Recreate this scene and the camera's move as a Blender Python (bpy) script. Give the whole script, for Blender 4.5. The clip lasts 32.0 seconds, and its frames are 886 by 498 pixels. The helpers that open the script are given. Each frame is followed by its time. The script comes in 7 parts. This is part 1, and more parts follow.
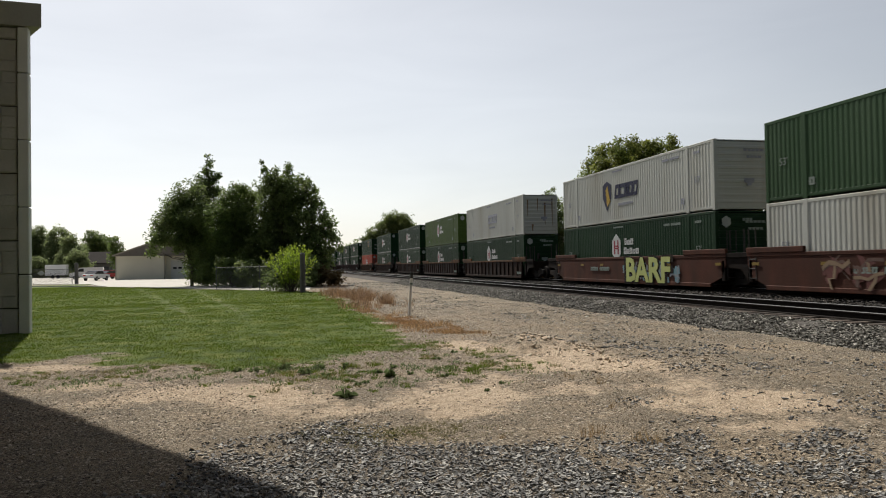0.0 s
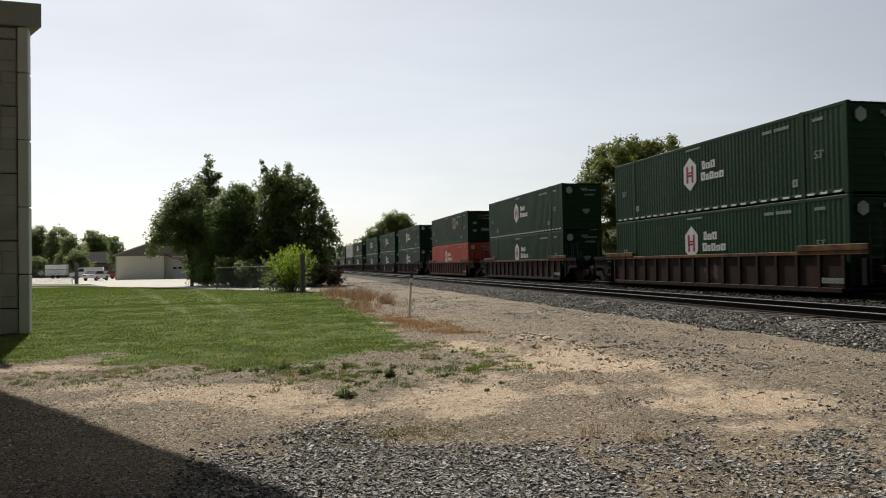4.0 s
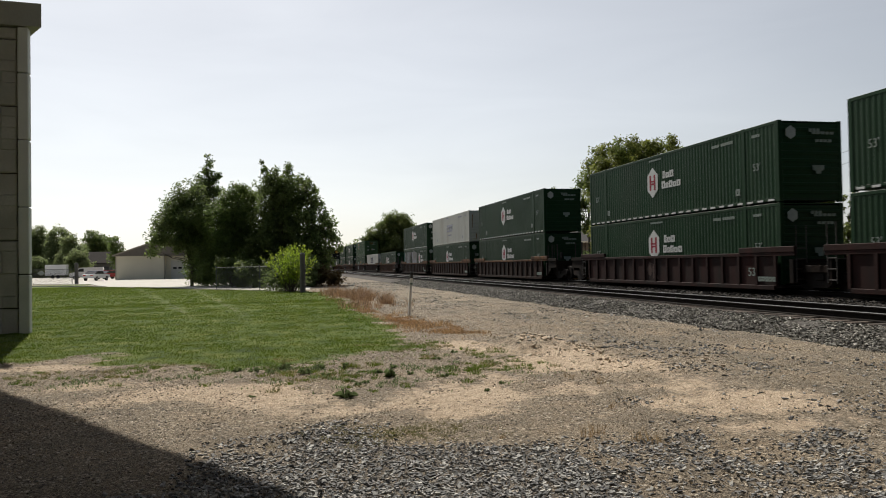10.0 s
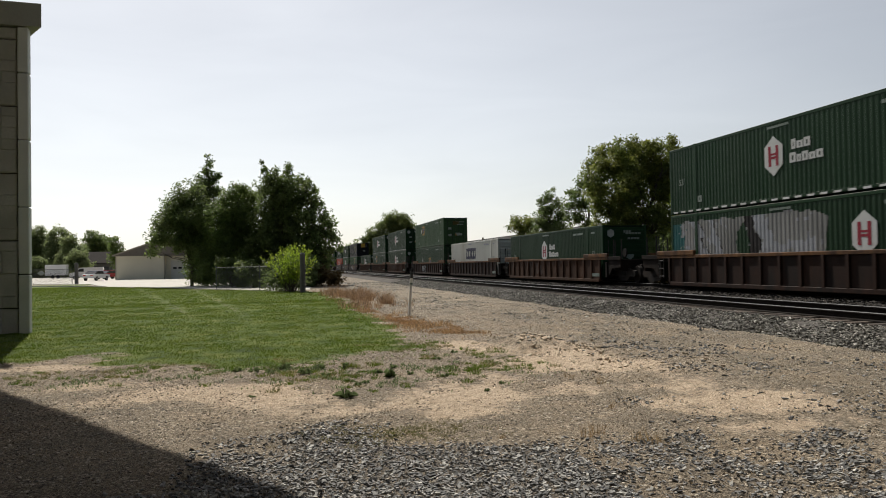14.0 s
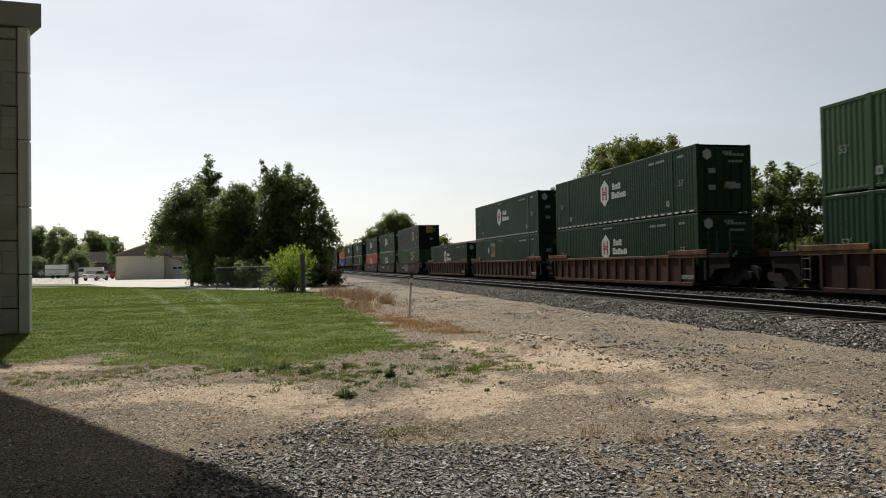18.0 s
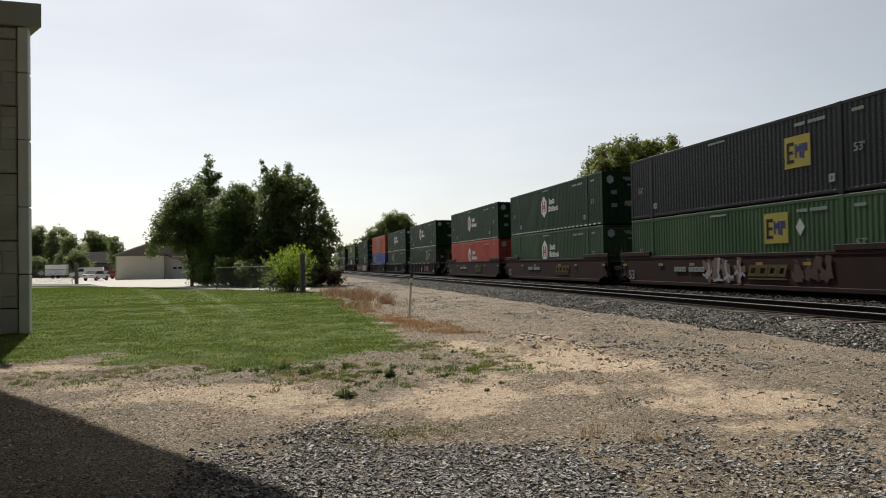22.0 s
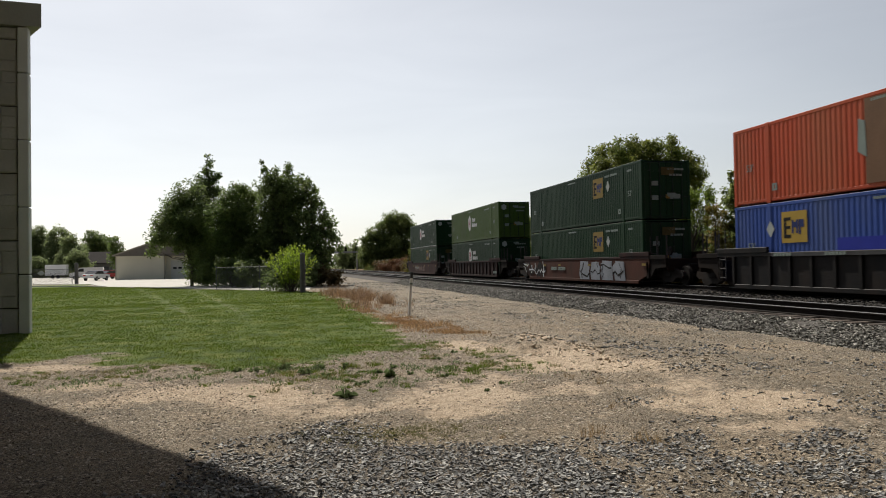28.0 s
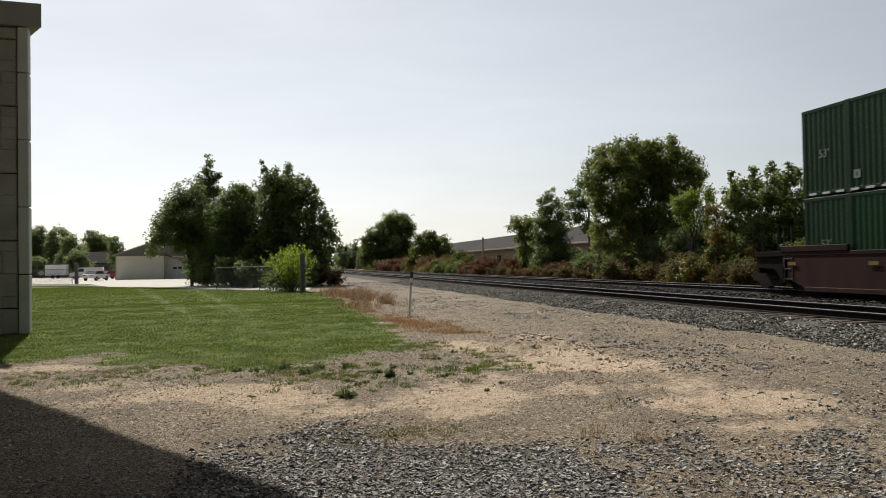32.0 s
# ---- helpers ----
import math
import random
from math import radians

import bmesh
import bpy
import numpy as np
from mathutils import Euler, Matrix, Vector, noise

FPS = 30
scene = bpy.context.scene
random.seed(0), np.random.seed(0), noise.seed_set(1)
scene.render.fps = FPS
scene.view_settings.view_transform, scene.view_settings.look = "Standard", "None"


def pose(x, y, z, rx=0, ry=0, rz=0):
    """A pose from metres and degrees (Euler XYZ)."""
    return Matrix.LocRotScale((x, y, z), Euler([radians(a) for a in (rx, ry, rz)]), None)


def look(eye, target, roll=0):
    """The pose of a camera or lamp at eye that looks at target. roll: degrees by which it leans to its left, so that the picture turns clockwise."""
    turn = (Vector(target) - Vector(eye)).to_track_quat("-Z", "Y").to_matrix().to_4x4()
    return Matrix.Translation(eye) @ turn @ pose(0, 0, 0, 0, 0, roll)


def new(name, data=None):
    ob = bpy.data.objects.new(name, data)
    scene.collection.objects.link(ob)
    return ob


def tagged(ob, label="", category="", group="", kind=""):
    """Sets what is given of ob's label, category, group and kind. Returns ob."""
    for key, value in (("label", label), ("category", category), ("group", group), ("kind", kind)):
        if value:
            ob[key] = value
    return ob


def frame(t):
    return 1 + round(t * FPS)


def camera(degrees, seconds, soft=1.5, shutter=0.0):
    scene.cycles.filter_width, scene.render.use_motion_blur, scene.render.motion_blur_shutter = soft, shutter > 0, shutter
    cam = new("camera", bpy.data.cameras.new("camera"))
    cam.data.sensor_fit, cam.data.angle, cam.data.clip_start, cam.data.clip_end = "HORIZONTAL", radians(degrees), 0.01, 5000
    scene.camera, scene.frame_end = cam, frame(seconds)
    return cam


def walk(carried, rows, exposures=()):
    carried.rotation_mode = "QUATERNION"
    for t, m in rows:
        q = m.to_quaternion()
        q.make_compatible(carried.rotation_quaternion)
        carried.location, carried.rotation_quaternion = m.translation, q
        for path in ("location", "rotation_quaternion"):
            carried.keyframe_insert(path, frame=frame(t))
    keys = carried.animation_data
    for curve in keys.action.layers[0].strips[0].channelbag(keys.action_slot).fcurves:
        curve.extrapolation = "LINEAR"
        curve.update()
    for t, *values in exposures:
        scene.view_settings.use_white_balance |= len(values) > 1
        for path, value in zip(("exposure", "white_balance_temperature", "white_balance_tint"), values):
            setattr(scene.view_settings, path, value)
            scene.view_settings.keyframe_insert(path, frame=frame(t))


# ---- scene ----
# one camera on a tripod, 1.6 m above the gravel yard; the tracks run along +y
cam = camera(61.38, 32.0, soft=1.0, shutter=0.14)
EYE = Vector((0.0, 0.0, 1.6))
YAW, PITCH = radians(12.66), radians(1.144)
AIM = EYE + Vector((math.sin(YAW) * math.cos(PITCH), math.cos(YAW) * math.cos(PITCH), math.sin(PITCH)))
STAND = look(EYE, AIM, -1.01)
walk(cam, [(0.0, STAND), (32.0, STAND)], exposures=[(0.0, 0.35), (32.0, 0.35)])

# ---------------------------------------------------------------- light
SUN_AZ, SUN_EL = radians(12.0), radians(48.0)      # sun beyond the building, 12 degrees left of the track's direction
SKY_BLUE, HAZE_ALL, HAZE_LOW = 0.30, 3.8, 6.0
world = bpy.data.worlds.new("sky")
scene.world = world
world.use_nodes = True
wn = world.node_tree.nodes
wl = world.node_tree.links
sky = wn.new("ShaderNodeTexSky")
sky.sky_type = "NISHITA"
sky.sun_disc = False
sky.sun_elevation = SUN_EL
sky.sun_rotation = -SUN_AZ
sky.air_density, sky.dust_density, sky.ozone_density = 1.0, 1.2, 2.0
# thin bright haze: stronger towards the sun and low over the horizon
toward = Vector((-math.sin(SUN_AZ) * math.cos(SUN_EL), math.cos(SUN_AZ) * math.cos(SUN_EL), math.sin(SUN_EL)))


def sky_math(kind, a, b):
    q = wn.new("ShaderNodeMath")
    q.operation = kind
    for slot, val in ((0, a), (1, b)):
        if isinstance(val, (int, float)):
            q.inputs[slot].default_value = val
        else:
            wl.new(val, q.inputs[slot])
    return q.outputs[0]


heading = wn.new("ShaderNodeTexCoord").outputs["Generated"]
dot = wn.new("ShaderNodeVectorMath")
dot.operation = "DOT_PRODUCT"
dot.inputs[1].default_value = toward
wl.new(heading, dot.inputs[0])
axes = wn.new("ShaderNodeSeparateXYZ")
wl.new(heading, axes.inputs[0])
near_sun = sky_math("POWER", sky_math("MULTIPLY_ADD", dot.outputs["Value"], 0.5), 3.0)
near_sun.node.inputs[0].links[0].from_node.inputs[2].default_value = 0.5
low = sky_math("POWER", sky_math("SUBTRACT", 1.0, sky_math("MAXIMUM", axes.outputs["Z"], 0.0)), 3.0)
wisp_map = wn.new("ShaderNodeMapping")
wisp_map.inputs["Scale"].default_value = (1.2, 1.2, 7.0)
wl.new(heading, wisp_map.inputs["Vector"])
wisp = wn.new("ShaderNodeTexNoise")      # faint cirrus
wisp.inputs["Scale"].default_value, wisp.inputs["Detail"].default_value, wisp.inputs["Distortion"].default_value = 2.2, 7.0, 0.6
wl.new(wisp_map.outputs["Vector"], wisp.inputs["Vector"])
near_sun = sky_math("MULTIPLY", near_sun, sky_math("ADD", sky_math("MULTIPLY", wisp.outputs["Fac"], 0.28), 0.86))
amount = sky_math("MULTIPLY", near_sun, sky_math("ADD", sky_math("MULTIPLY", low, HAZE_LOW), HAZE_ALL))
veil = wn.new("ShaderNodeVectorMath")
veil.operation = "SCALE"
veil.inputs[0].default_value = (1.0, 0.99, 0.965)
wl.new(amount, veil.inputs["Scale"])
total = wn.new("ShaderNodeVectorMath")
total.operation = "ADD"
scaled = wn.new("ShaderNodeVectorMath")
scaled.operation = "SCALE"
scaled.inputs["Scale"].default_value = SKY_BLUE
wl.new(sky.outputs["Color"], scaled.inputs[0])
wl.new(scaled.outputs["Vector"], total.inputs[0])
wl.new(veil.outputs["Vector"], total.inputs[1])
wl.new(total.outputs["Vector"], wn["Background"].inputs["Color"])
wn["Background"].inputs["Strength"].default_value = 0.10
sun = new("sun", bpy.data.lights.new("sun", "SUN"))
sun.data.energy, sun.data.angle, sun.data.color = 4.3, radians(0.6), (1.0, 0.95, 0.86)
sun.matrix_world = look(toward * 60, (0, 0, 0))

# ---------------------------------------------------------------- materials
def surf(name, base, rough=0.6, metal=0.0, var=0.2, scale=1.5, fine=30.0, bump=0.15, dirt=None, dirt_amount=0.45,
         dirt_scale=0.8, hue_rand=0.0, streak=1.0, spec=0.5, subsurf=0.0):
    """A procedural surface: base colour varied at two scales, optional dirt colour in patches, fine relief."""
    m = bpy.data.materials.new(name)
    m.use_nodes = True
    n, l = m.node_tree.nodes, m.node_tree.links
    bsdf = n["Principled BSDF"]
    co = n.new("ShaderNodeTexCoord")
    mp = n.new("ShaderNodeMapping")
    mp.inputs["Scale"].default_value = (1, 1, streak)
    l.new(co.outputs["Object"], mp.inputs["Vector"])
    a = n.new("ShaderNodeTexNoise")
    a.inputs["Scale"].default_value, a.inputs["Detail"].default_value = scale, 5
    b = n.new("ShaderNodeTexNoise")
    b.inputs["Scale"].default_value, b.inputs["Detail"].default_value = fine, 4
    l.new(mp.outputs["Vector"], a.inputs["Vector"])
    l.new(co.outputs["Object"], b.inputs["Vector"])
    add = n.new("ShaderNodeMath")
    add.operation = "ADD"
    l.new(a.outputs["Fac"], add.inputs[0])
    l.new(b.outputs["Fac"], add.inputs[1])
    rng = n.new("ShaderNodeMapRange")
    rng.inputs["From Min"].default_value, rng.inputs["From Max"].default_value = 0.6, 1.4
    rng.inputs["To Min"].default_value, rng.inputs["To Max"].default_value = 1 - var, 1 + var
    l.new(add.outputs[0], rng.inputs["Value"])
    last = rng.outputs["Result"]
    if hue_rand:
        info = n.new("ShaderNodeObjectInfo")
        rr = n.new("ShaderNodeMapRange")
        rr.inputs["To Min"].default_value, rr.inputs["To Max"].default_value = 1 - hue_rand, 1 + hue_rand
        l.new(info.outputs["Random"], rr.inputs["Value"])
        mu = n.new("ShaderNodeMath")
        mu.operation = "MULTIPLY"
        l.new(last, mu.inputs[0])
        l.new(rr.outputs["Result"], mu.inputs[1])
        last = mu.outputs[0]
    mul = n.new("ShaderNodeVectorMath")
    mul.operation = "SCALE"
    mul.inputs[0].default_value = base
    l.new(last, mul.inputs["Scale"])
    colour = mul.outputs["Vector"]
    if dirt:
        d = n.new("ShaderNodeTexNoise")
        d.inputs["Scale"].default_value, d.inputs["Detail"].default_value = dirt_scale, 8
        l.new(mp.outputs["Vector"], d.inputs["Vector"])
        dr = n.new("ShaderNodeMapRange")
        dr.inputs["From Min"].default_value, dr.inputs["From Max"].default_value = 0.62 - dirt_amount * 0.4, 0.80 - dirt_amount * 0.25
        l.new(d.outputs["Fac"], dr.inputs["Value"])
        mx = n.new("ShaderNodeMix")
        mx.data_type = "RGBA"
        l.new(dr.outputs["Result"], mx.inputs["Factor"])
        l.new(colour, mx.inputs["A"])
        mx.inputs["B"].default_value = (*dirt, 1)
        colour = mx.outputs["Result"]
    l.new(colour, bsdf.inputs["Base Color"])
    bsdf.inputs["Roughness"].default_value, bsdf.inputs["Metallic"].default_value = rough, metal
    bsdf.inputs["Specular IOR Level"].default_value = spec
    if bump:
        bp = n.new("ShaderNodeBump")
        bp.inputs["Strength"].default_value, bp.inputs["Distance"].default_value = bump, 0.02
        l.new(b.outputs["Fac"], bp.inputs["Height"])
        l.new(bp.outputs["Normal"], bsdf.inputs["Normal"])
    return m


def leafy(name, base, tint, through_light=0.35, var=0.35, sheen=0.2):
    """Leaves: colour varied leaf by leaf and clump by clump, some light passes through them."""
    m = bpy.data.materials.new(name)
    m.use_nodes = True
    n, l = m.node_tree.nodes, m.node_tree.links
    out, bsdf = n["Material Output"], n["Principled BSDF"]
    geo = n.new("ShaderNodeNewGeometry")
    co = n.new("ShaderNodeTexCoord")
    nz = n.new("ShaderNodeTexNoise")
    nz.inputs["Scale"].default_value, nz.inputs["Detail"].default_value = 0.7, 3
    l.new(co.outputs["Object"], nz.inputs["Vector"])
    mr = n.new("ShaderNodeMapRange")
    mr.inputs["From Min"].default_value, mr.inputs["From Max"].default_value = 0.35, 0.68
    l.new(nz.outputs["Fac"], mr.inputs["Value"])
    mx = n.new("ShaderNodeMix")
    mx.data_type = "RGBA"
    mx.inputs["A"].default_value, mx.inputs["B"].default_value = (*base, 1), (*tint, 1)
    l.new(mr.outputs["Result"], mx.inputs["Factor"])
    r = n.new("ShaderNodeMapRange")
    r.inputs["To Min"].default_value, r.inputs["To Max"].default_value = 1 - var, 1 + var
    l.new(geo.outputs["Random Per Island"], r.inputs["Value"])
    sc = n.new("ShaderNodeVectorMath")
    sc.operation = "SCALE"
    l.new(mx.outputs["Result"], sc.inputs[0])
    l.new(r.outputs["Result"], sc.inputs["Scale"])
    l.new(sc.outputs["Vector"], bsdf.inputs["Base Color"])
    bsdf.inputs["Roughness"].default_value = 0.45
    bsdf.inputs["Specular IOR Level"].default_value = sheen
    tr = n.new("ShaderNodeBsdfTranslucent")
    l.new(sc.outputs["Vector"], tr.inputs["Color"])
    mix = n.new("ShaderNodeMixShader")
    mix.inputs["Fac"].default_value = through_light
    l.new(bsdf.outputs["BSDF"], mix.inputs[1])
    l.new(tr.outputs["BSDF"], mix.inputs[2])
    l.new(mix.outputs["Shader"], out.inputs["Surface"])
    return m


# ---------------------------------------------------------------- mesh tools
class Shape:
    """Collects vertices and faces of one part."""

    def __init__(self):
        self.v, self.f = [], []

    def box(self, x0, y0, z0, x1, y1, z1):
        k = len(self.v)
        self.v += [(x0, y0, z0), (x1, y0, z0), (x1, y1, z0), (x0, y1, z0), (x0, y0, z1), (x1, y0, z1), (x1, y1, z1), (x0, y1, z1)]
        self.f += [(k, k + 3, k + 2, k + 1), (k + 4, k + 5, k + 6, k + 7), (k, k + 1, k + 5, k + 4), (k + 1, k + 2, k + 6, k + 5),
                   (k + 2, k + 3, k + 7, k + 6), (k + 3, k, k + 4, k + 7)]
        return self

    def block(self, x0, y0, z0, x1, y1, z1, c=0.02):
        """A box with chamfered edges."""
        bm = bmesh.new()
        s = bmesh.ops.create_cube(bm, size=1.0)["verts"]
        for q in s:
            q.co = Vector(((x0 + x1) / 2 + q.co.x * (x1 - x0), (y0 + y1) / 2 + q.co.y * (y1 - y0), (z0 + z1) / 2 + q.co.z * (z1 - z0)))
        bmesh.ops.bevel(bm, geom=list(bm.edges), offset=c, segments=1, affect="EDGES", profile=0.5)
        bm.verts.index_update()
        k = len(self.v)
        self.v += [tuple(q.co) for q in bm.verts]
        self.f += [tuple(k + q.index for q in fc.verts) for fc in bm.faces]
        bm.free()
        return self

    def prism(self, outline, axis, a, b):
        """An outline (pairs) pushed along an axis from a to b."""
        k, m = len(self.v), len(outline)
        for w in (a, b):
            for p, q in outline:
                self.v.append((w, p, q) if axis == "x" else (p, w, q) if axis == "y" else (p, q, w))
        for i in range(m):
            j = (i + 1) % m
            self.f.append((k + i, k + j, k + m + j, k + m + i))
        self.f += [tuple(range(k + m - 1, k - 1, -1)), tuple(range(k + m, k + 2 * m))]
        return self

    def tube(self, p, q, r0, r1=None, sides=8, caps=True):
        p, q = Vector(p), Vector(q)
        r1 = r0 if r1 is None else r1
        way = (q - p).normalized()
        u = way.orthogonal().normalized()
        w = way.cross(u)
        k = len(self.v)
        for c, r in ((p, r0), (q, r1)):
            for i in range(sides):
                a = 2 * math.pi * i / sides
                self.v.append(tuple(c + u * (r * math.cos(a)) + w * (r * math.sin(a))))
        for i in range(sides):
            j = (i + 1) % sides
            self.f.append((k + i, k + j, k + sides + j, k + sides + i))
        if caps:
            self.f += [tuple(range(k + sides - 1, k - 1, -1)), tuple(range(k + sides, k + 2 * sides))]
        return self

    def mesh(self, name, material=None):
        me = bpy.data.meshes.new(name)
        me.from_pydata(self.v, [], self.f)
        bm = bmesh.new()
        bm.from_mesh(me)
        bmesh.ops.recalc_face_normals(bm, faces=bm.faces)
        bm.to_mesh(me)
        bm.free()
        if material:
            me.materials.append(material)
        return me


def big_mesh(name, verts, faces, material, smooth=False):
    """A mesh from numpy arrays of equal-sided faces."""
    me = bpy.data.meshes.new(name)
    verts, faces = np.asarray(verts, np.float32), np.asarray(faces, np.int32)
    k = faces.shape[1]
    me.vertices.add(len(verts))
    me.vertices.foreach_set("co", verts.ravel())
    me.loops.add(faces.size)
    me.loops.foreach_set("vertex_index", faces.ravel())
    me.polygons.add(len(faces))
    me.polygons.foreach_set("loop_start", np.arange(0, faces.size, k, dtype=np.int32))
    me.polygons.foreach_set("loop_total", np.full(len(faces), k, np.int32))
    me.polygons.foreach_set("use_smooth", np.full(len(faces), smooth))
    me.update(calc_edges=True)
    me.materials.append(material)
    return me


def part(name, shape, material, parent, label="", at=None):
    """One mesh object under a thing or a part."""
    me = shape.mesh(name, material) if isinstance(shape, Shape) else shape
    ob = new(name, me)
    ob.parent = parent
    if at is not None:
        ob.matrix_basis = at
    if label:
        tagged(ob, label)
    return ob


def thing(name, label, category, m=None, group="", kind=""):
    ob = new(name)
    ob.empty_display_size = 0.3
    if m is not None:
        ob.matrix_basis = m
    return tagged(ob, label, category, group, kind)


WORDS = {}


def word_mesh(text, size, material, slant=0.0, thick=0.004, fat=0.0):
    """Lettering as a mesh, centred, in the xz plane, read from -y."""
    key = (text, size, material.name, slant, fat)
    if key not in WORDS:
        cu = bpy.data.curves.new("lettering", "FONT")
        cu.body, cu.size, cu.align_x, cu.align_y, cu.shear, cu.extrude, cu.resolution_u = text, size, "CENTER", "CENTER", slant, thick, 2
        cu.offset = fat
        tmp = bpy.data.objects.new("lettering", cu)
        me = bpy.data.meshes.new_from_object(tmp)
        bpy.data.objects.remove(tmp)
        me.transform(Matrix.Rotation(radians(90), 4, "X"))
        me.materials.clear()
        me.materials.append(material)
        WORDS[key] = me
    return WORDS[key]

# ---------------------------------------------------------------- palette
GREEN = surf("container_green", (0.0062, 0.0292, 0.0098), 0.5, var=0.26, scale=0.6, streak=0.25, dirt=(0.0135, 0.035, 0.0155), dirt_amount=0.5, hue_rand=0.18, spec=0.12)
OLIVE = surf("container_olive", (0.050, 0.088, 0.0155), 0.5, var=0.18, scale=0.6, streak=0.25, dirt=(0.055, 0.082, 0.023), dirt_amount=0.4, spec=0.12)
PALE_GREEN = surf("container_faded_green", (0.026, 0.060, 0.024), 0.55, var=0.2, scale=0.6, streak=0.25, dirt=(0.042, 0.078, 0.038), dirt_amount=0.5, spec=0.12)
WHITE = surf("container_white", (0.44, 0.448, 0.412), 0.5, var=0.10, scale=0.7, streak=0.15, dirt=(0.35, 0.335, 0.285), dirt_amount=0.35, spec=0.12)
RED = surf("container_red", (0.36, 0.052, 0.03), 0.5, var=0.16, scale=0.6, streak=0.25, dirt=(0.36, 0.09, 0.05), dirt_amount=0.5, spec=0.12)
ORANGE = surf("container_orange", (0.40, 0.065, 0.026), 0.5, var=0.16, scale=0.6, streak=0.25, dirt=(0.36, 0.09, 0.04), dirt_amount=0.5, spec=0.12)
TAN_PATCH = surf("repaint_tan", (0.15, 0.085, 0.048), 0.6, var=0.2, spec=0.12)
BLUE = surf("container_blue", (0.03, 0.065, 0.25), 0.5, var=0.16, scale=0.6, streak=0.25, dirt=(0.06, 0.09, 0.22), dirt_amount=0.4, spec=0.12)
DEEP_BLUE = surf("patch_blue", (0.02, 0.03, 0.26), 0.5, var=0.1, spec=0.12)
NAVY = surf("container_navy", (0.0105, 0.0115, 0.0135), 0.45, var=0.2, scale=0.6, streak=0.25, spec=0.12)
RUST = surf("well_rust_brown", (0.0295, 0.0130, 0.0080), 0.75, var=0.5, scale=1.6, streak=0.35, dirt=(0.0125, 0.0085, 0.0070), dirt_amount=0.6, dirt_scale=1.7, hue_rand=0.2, spec=0.12)
RUST_RED = surf("well_oxide_red", (0.0275, 0.0090, 0.0074), 0.75, var=0.45, scale=1.6, streak=0.3, dirt=(0.015, 0.010, 0.0085), dirt_amount=0.7, dirt_scale=1.4, hue_rand=0.15, spec=0.12)
FADED_RED = surf("well_faded_red", (0.072, 0.0262, 0.0165), 0.75, var=0.4, scale=1.3, streak=0.35, dirt=(0.048, 0.022, 0.015), dirt_amount=0.6, dirt_scale=1.2, hue_rand=0.1, spec=0.12)
RUST_PALE = surf("well_faded_orange", (0.0520, 0.0222, 0.0105), 0.75, var=0.3, scale=1.2, streak=0.4, dirt=(0.03166, 0.01656, 0.01023), dirt_amount=0.6, hue_rand=0.15, spec=0.12)
SILL_TOP = surf("sill_worn_yellow", (0.132, 0.064, 0.026), 0.7, var=0.4, scale=1.5, dirt=(0.040, 0.022, 0.0135), dirt_amount=0.62, dirt_scale=1.6, spec=0.12)
BLACK = surf("well_black", (0.0078, 0.0074, 0.0076), 0.6, var=0.4, scale=1.2, streak=0.35, dirt=(0.0185, 0.0135, 0.0112), dirt_amount=0.6, dirt_scale=1.5, spec=0.12)
STEEL_DARK = surf("running_gear", (0.0112, 0.0096, 0.0088), 0.75, var=0.4, scale=3, dirt=(0.0256, 0.0176, 0.0128), dirt_amount=0.5, spec=0.12)
WHEEL = surf("wheel_steel", (0.016, 0.013, 0.011), 0.75, 0.0, var=0.4, spec=0.1)
DECAL_WHITE = surf("decal_white", (0.468, 0.477, 0.468), 0.5, var=0.10, bump=0, spec=0.12)
DECAL_DIM = surf("decal_dim_white", (0.20, 0.235, 0.21), 0.55, var=0.2, bump=0, spec=0.12)
DECAL_RED = surf("decal_red", (0.23, 0.026, 0.04), 0.5, var=0.1, bump=0, spec=0.12)
DECAL_YELLOW = surf("decal_yellow", (0.36, 0.24, 0.045), 0.5, var=0.1, bump=0, spec=0.12)
DECAL_LEMON = surf("decal_lemon", (0.25, 0.215, 0.045), 0.5, var=0.2, bump=0, spec=0.12)
DECAL_WORN_WHITE = surf("decal_worn_white", (0.33, 0.35, 0.33), 0.55, var=0.2, bump=0, spec=0.12)
DECAL_NAVY = surf("decal_navy", (0.02, 0.022, 0.05), 0.5, var=0.1, bump=0, spec=0.12)
DECAL_GREY = surf("decal_worn_grey", (0.27, 0.28, 0.32), 0.6, var=0.3, bump=0, spec=0.12)
DECAL_BLUE = surf("decal_blue", (0.021, 0.03, 0.102), 0.5, var=0.1, bump=0, spec=0.12)
TAPE = surf("reflective_tape", (0.55, 0.56, 0.55), 0.4, var=0.15, bump=0, spec=0.12)
SPRAY_LIME = surf("spray_lime", (0.42, 0.45, 0.17), 0.6, var=0.2, bump=0, spec=0.12)
SPRAY_WHITE = surf("spray_white", (0.50, 0.50, 0.50), 0.6, var=0.25, bump=0, spec=0.12)
SPRAY_GREY = surf("spray_grey", (0.24, 0.25, 0.27), 0.6, var=0.3, bump=0, spec=0.12)
SPRAY_PINK = surf("spray_pink", (0.135, 0.058, 0.052), 0.6, var=0.3, bump=0, spec=0.12)
SPRAY_TEAL = surf("spray_teal", (0.16, 0.26, 0.30), 0.6, var=0.3, bump=0, spec=0.12)
SPRAY_TEAL_DARK = surf("spray_dark_teal", (0.02, 0.085, 0.085), 0.6, var=0.3, bump=0, spec=0.12)
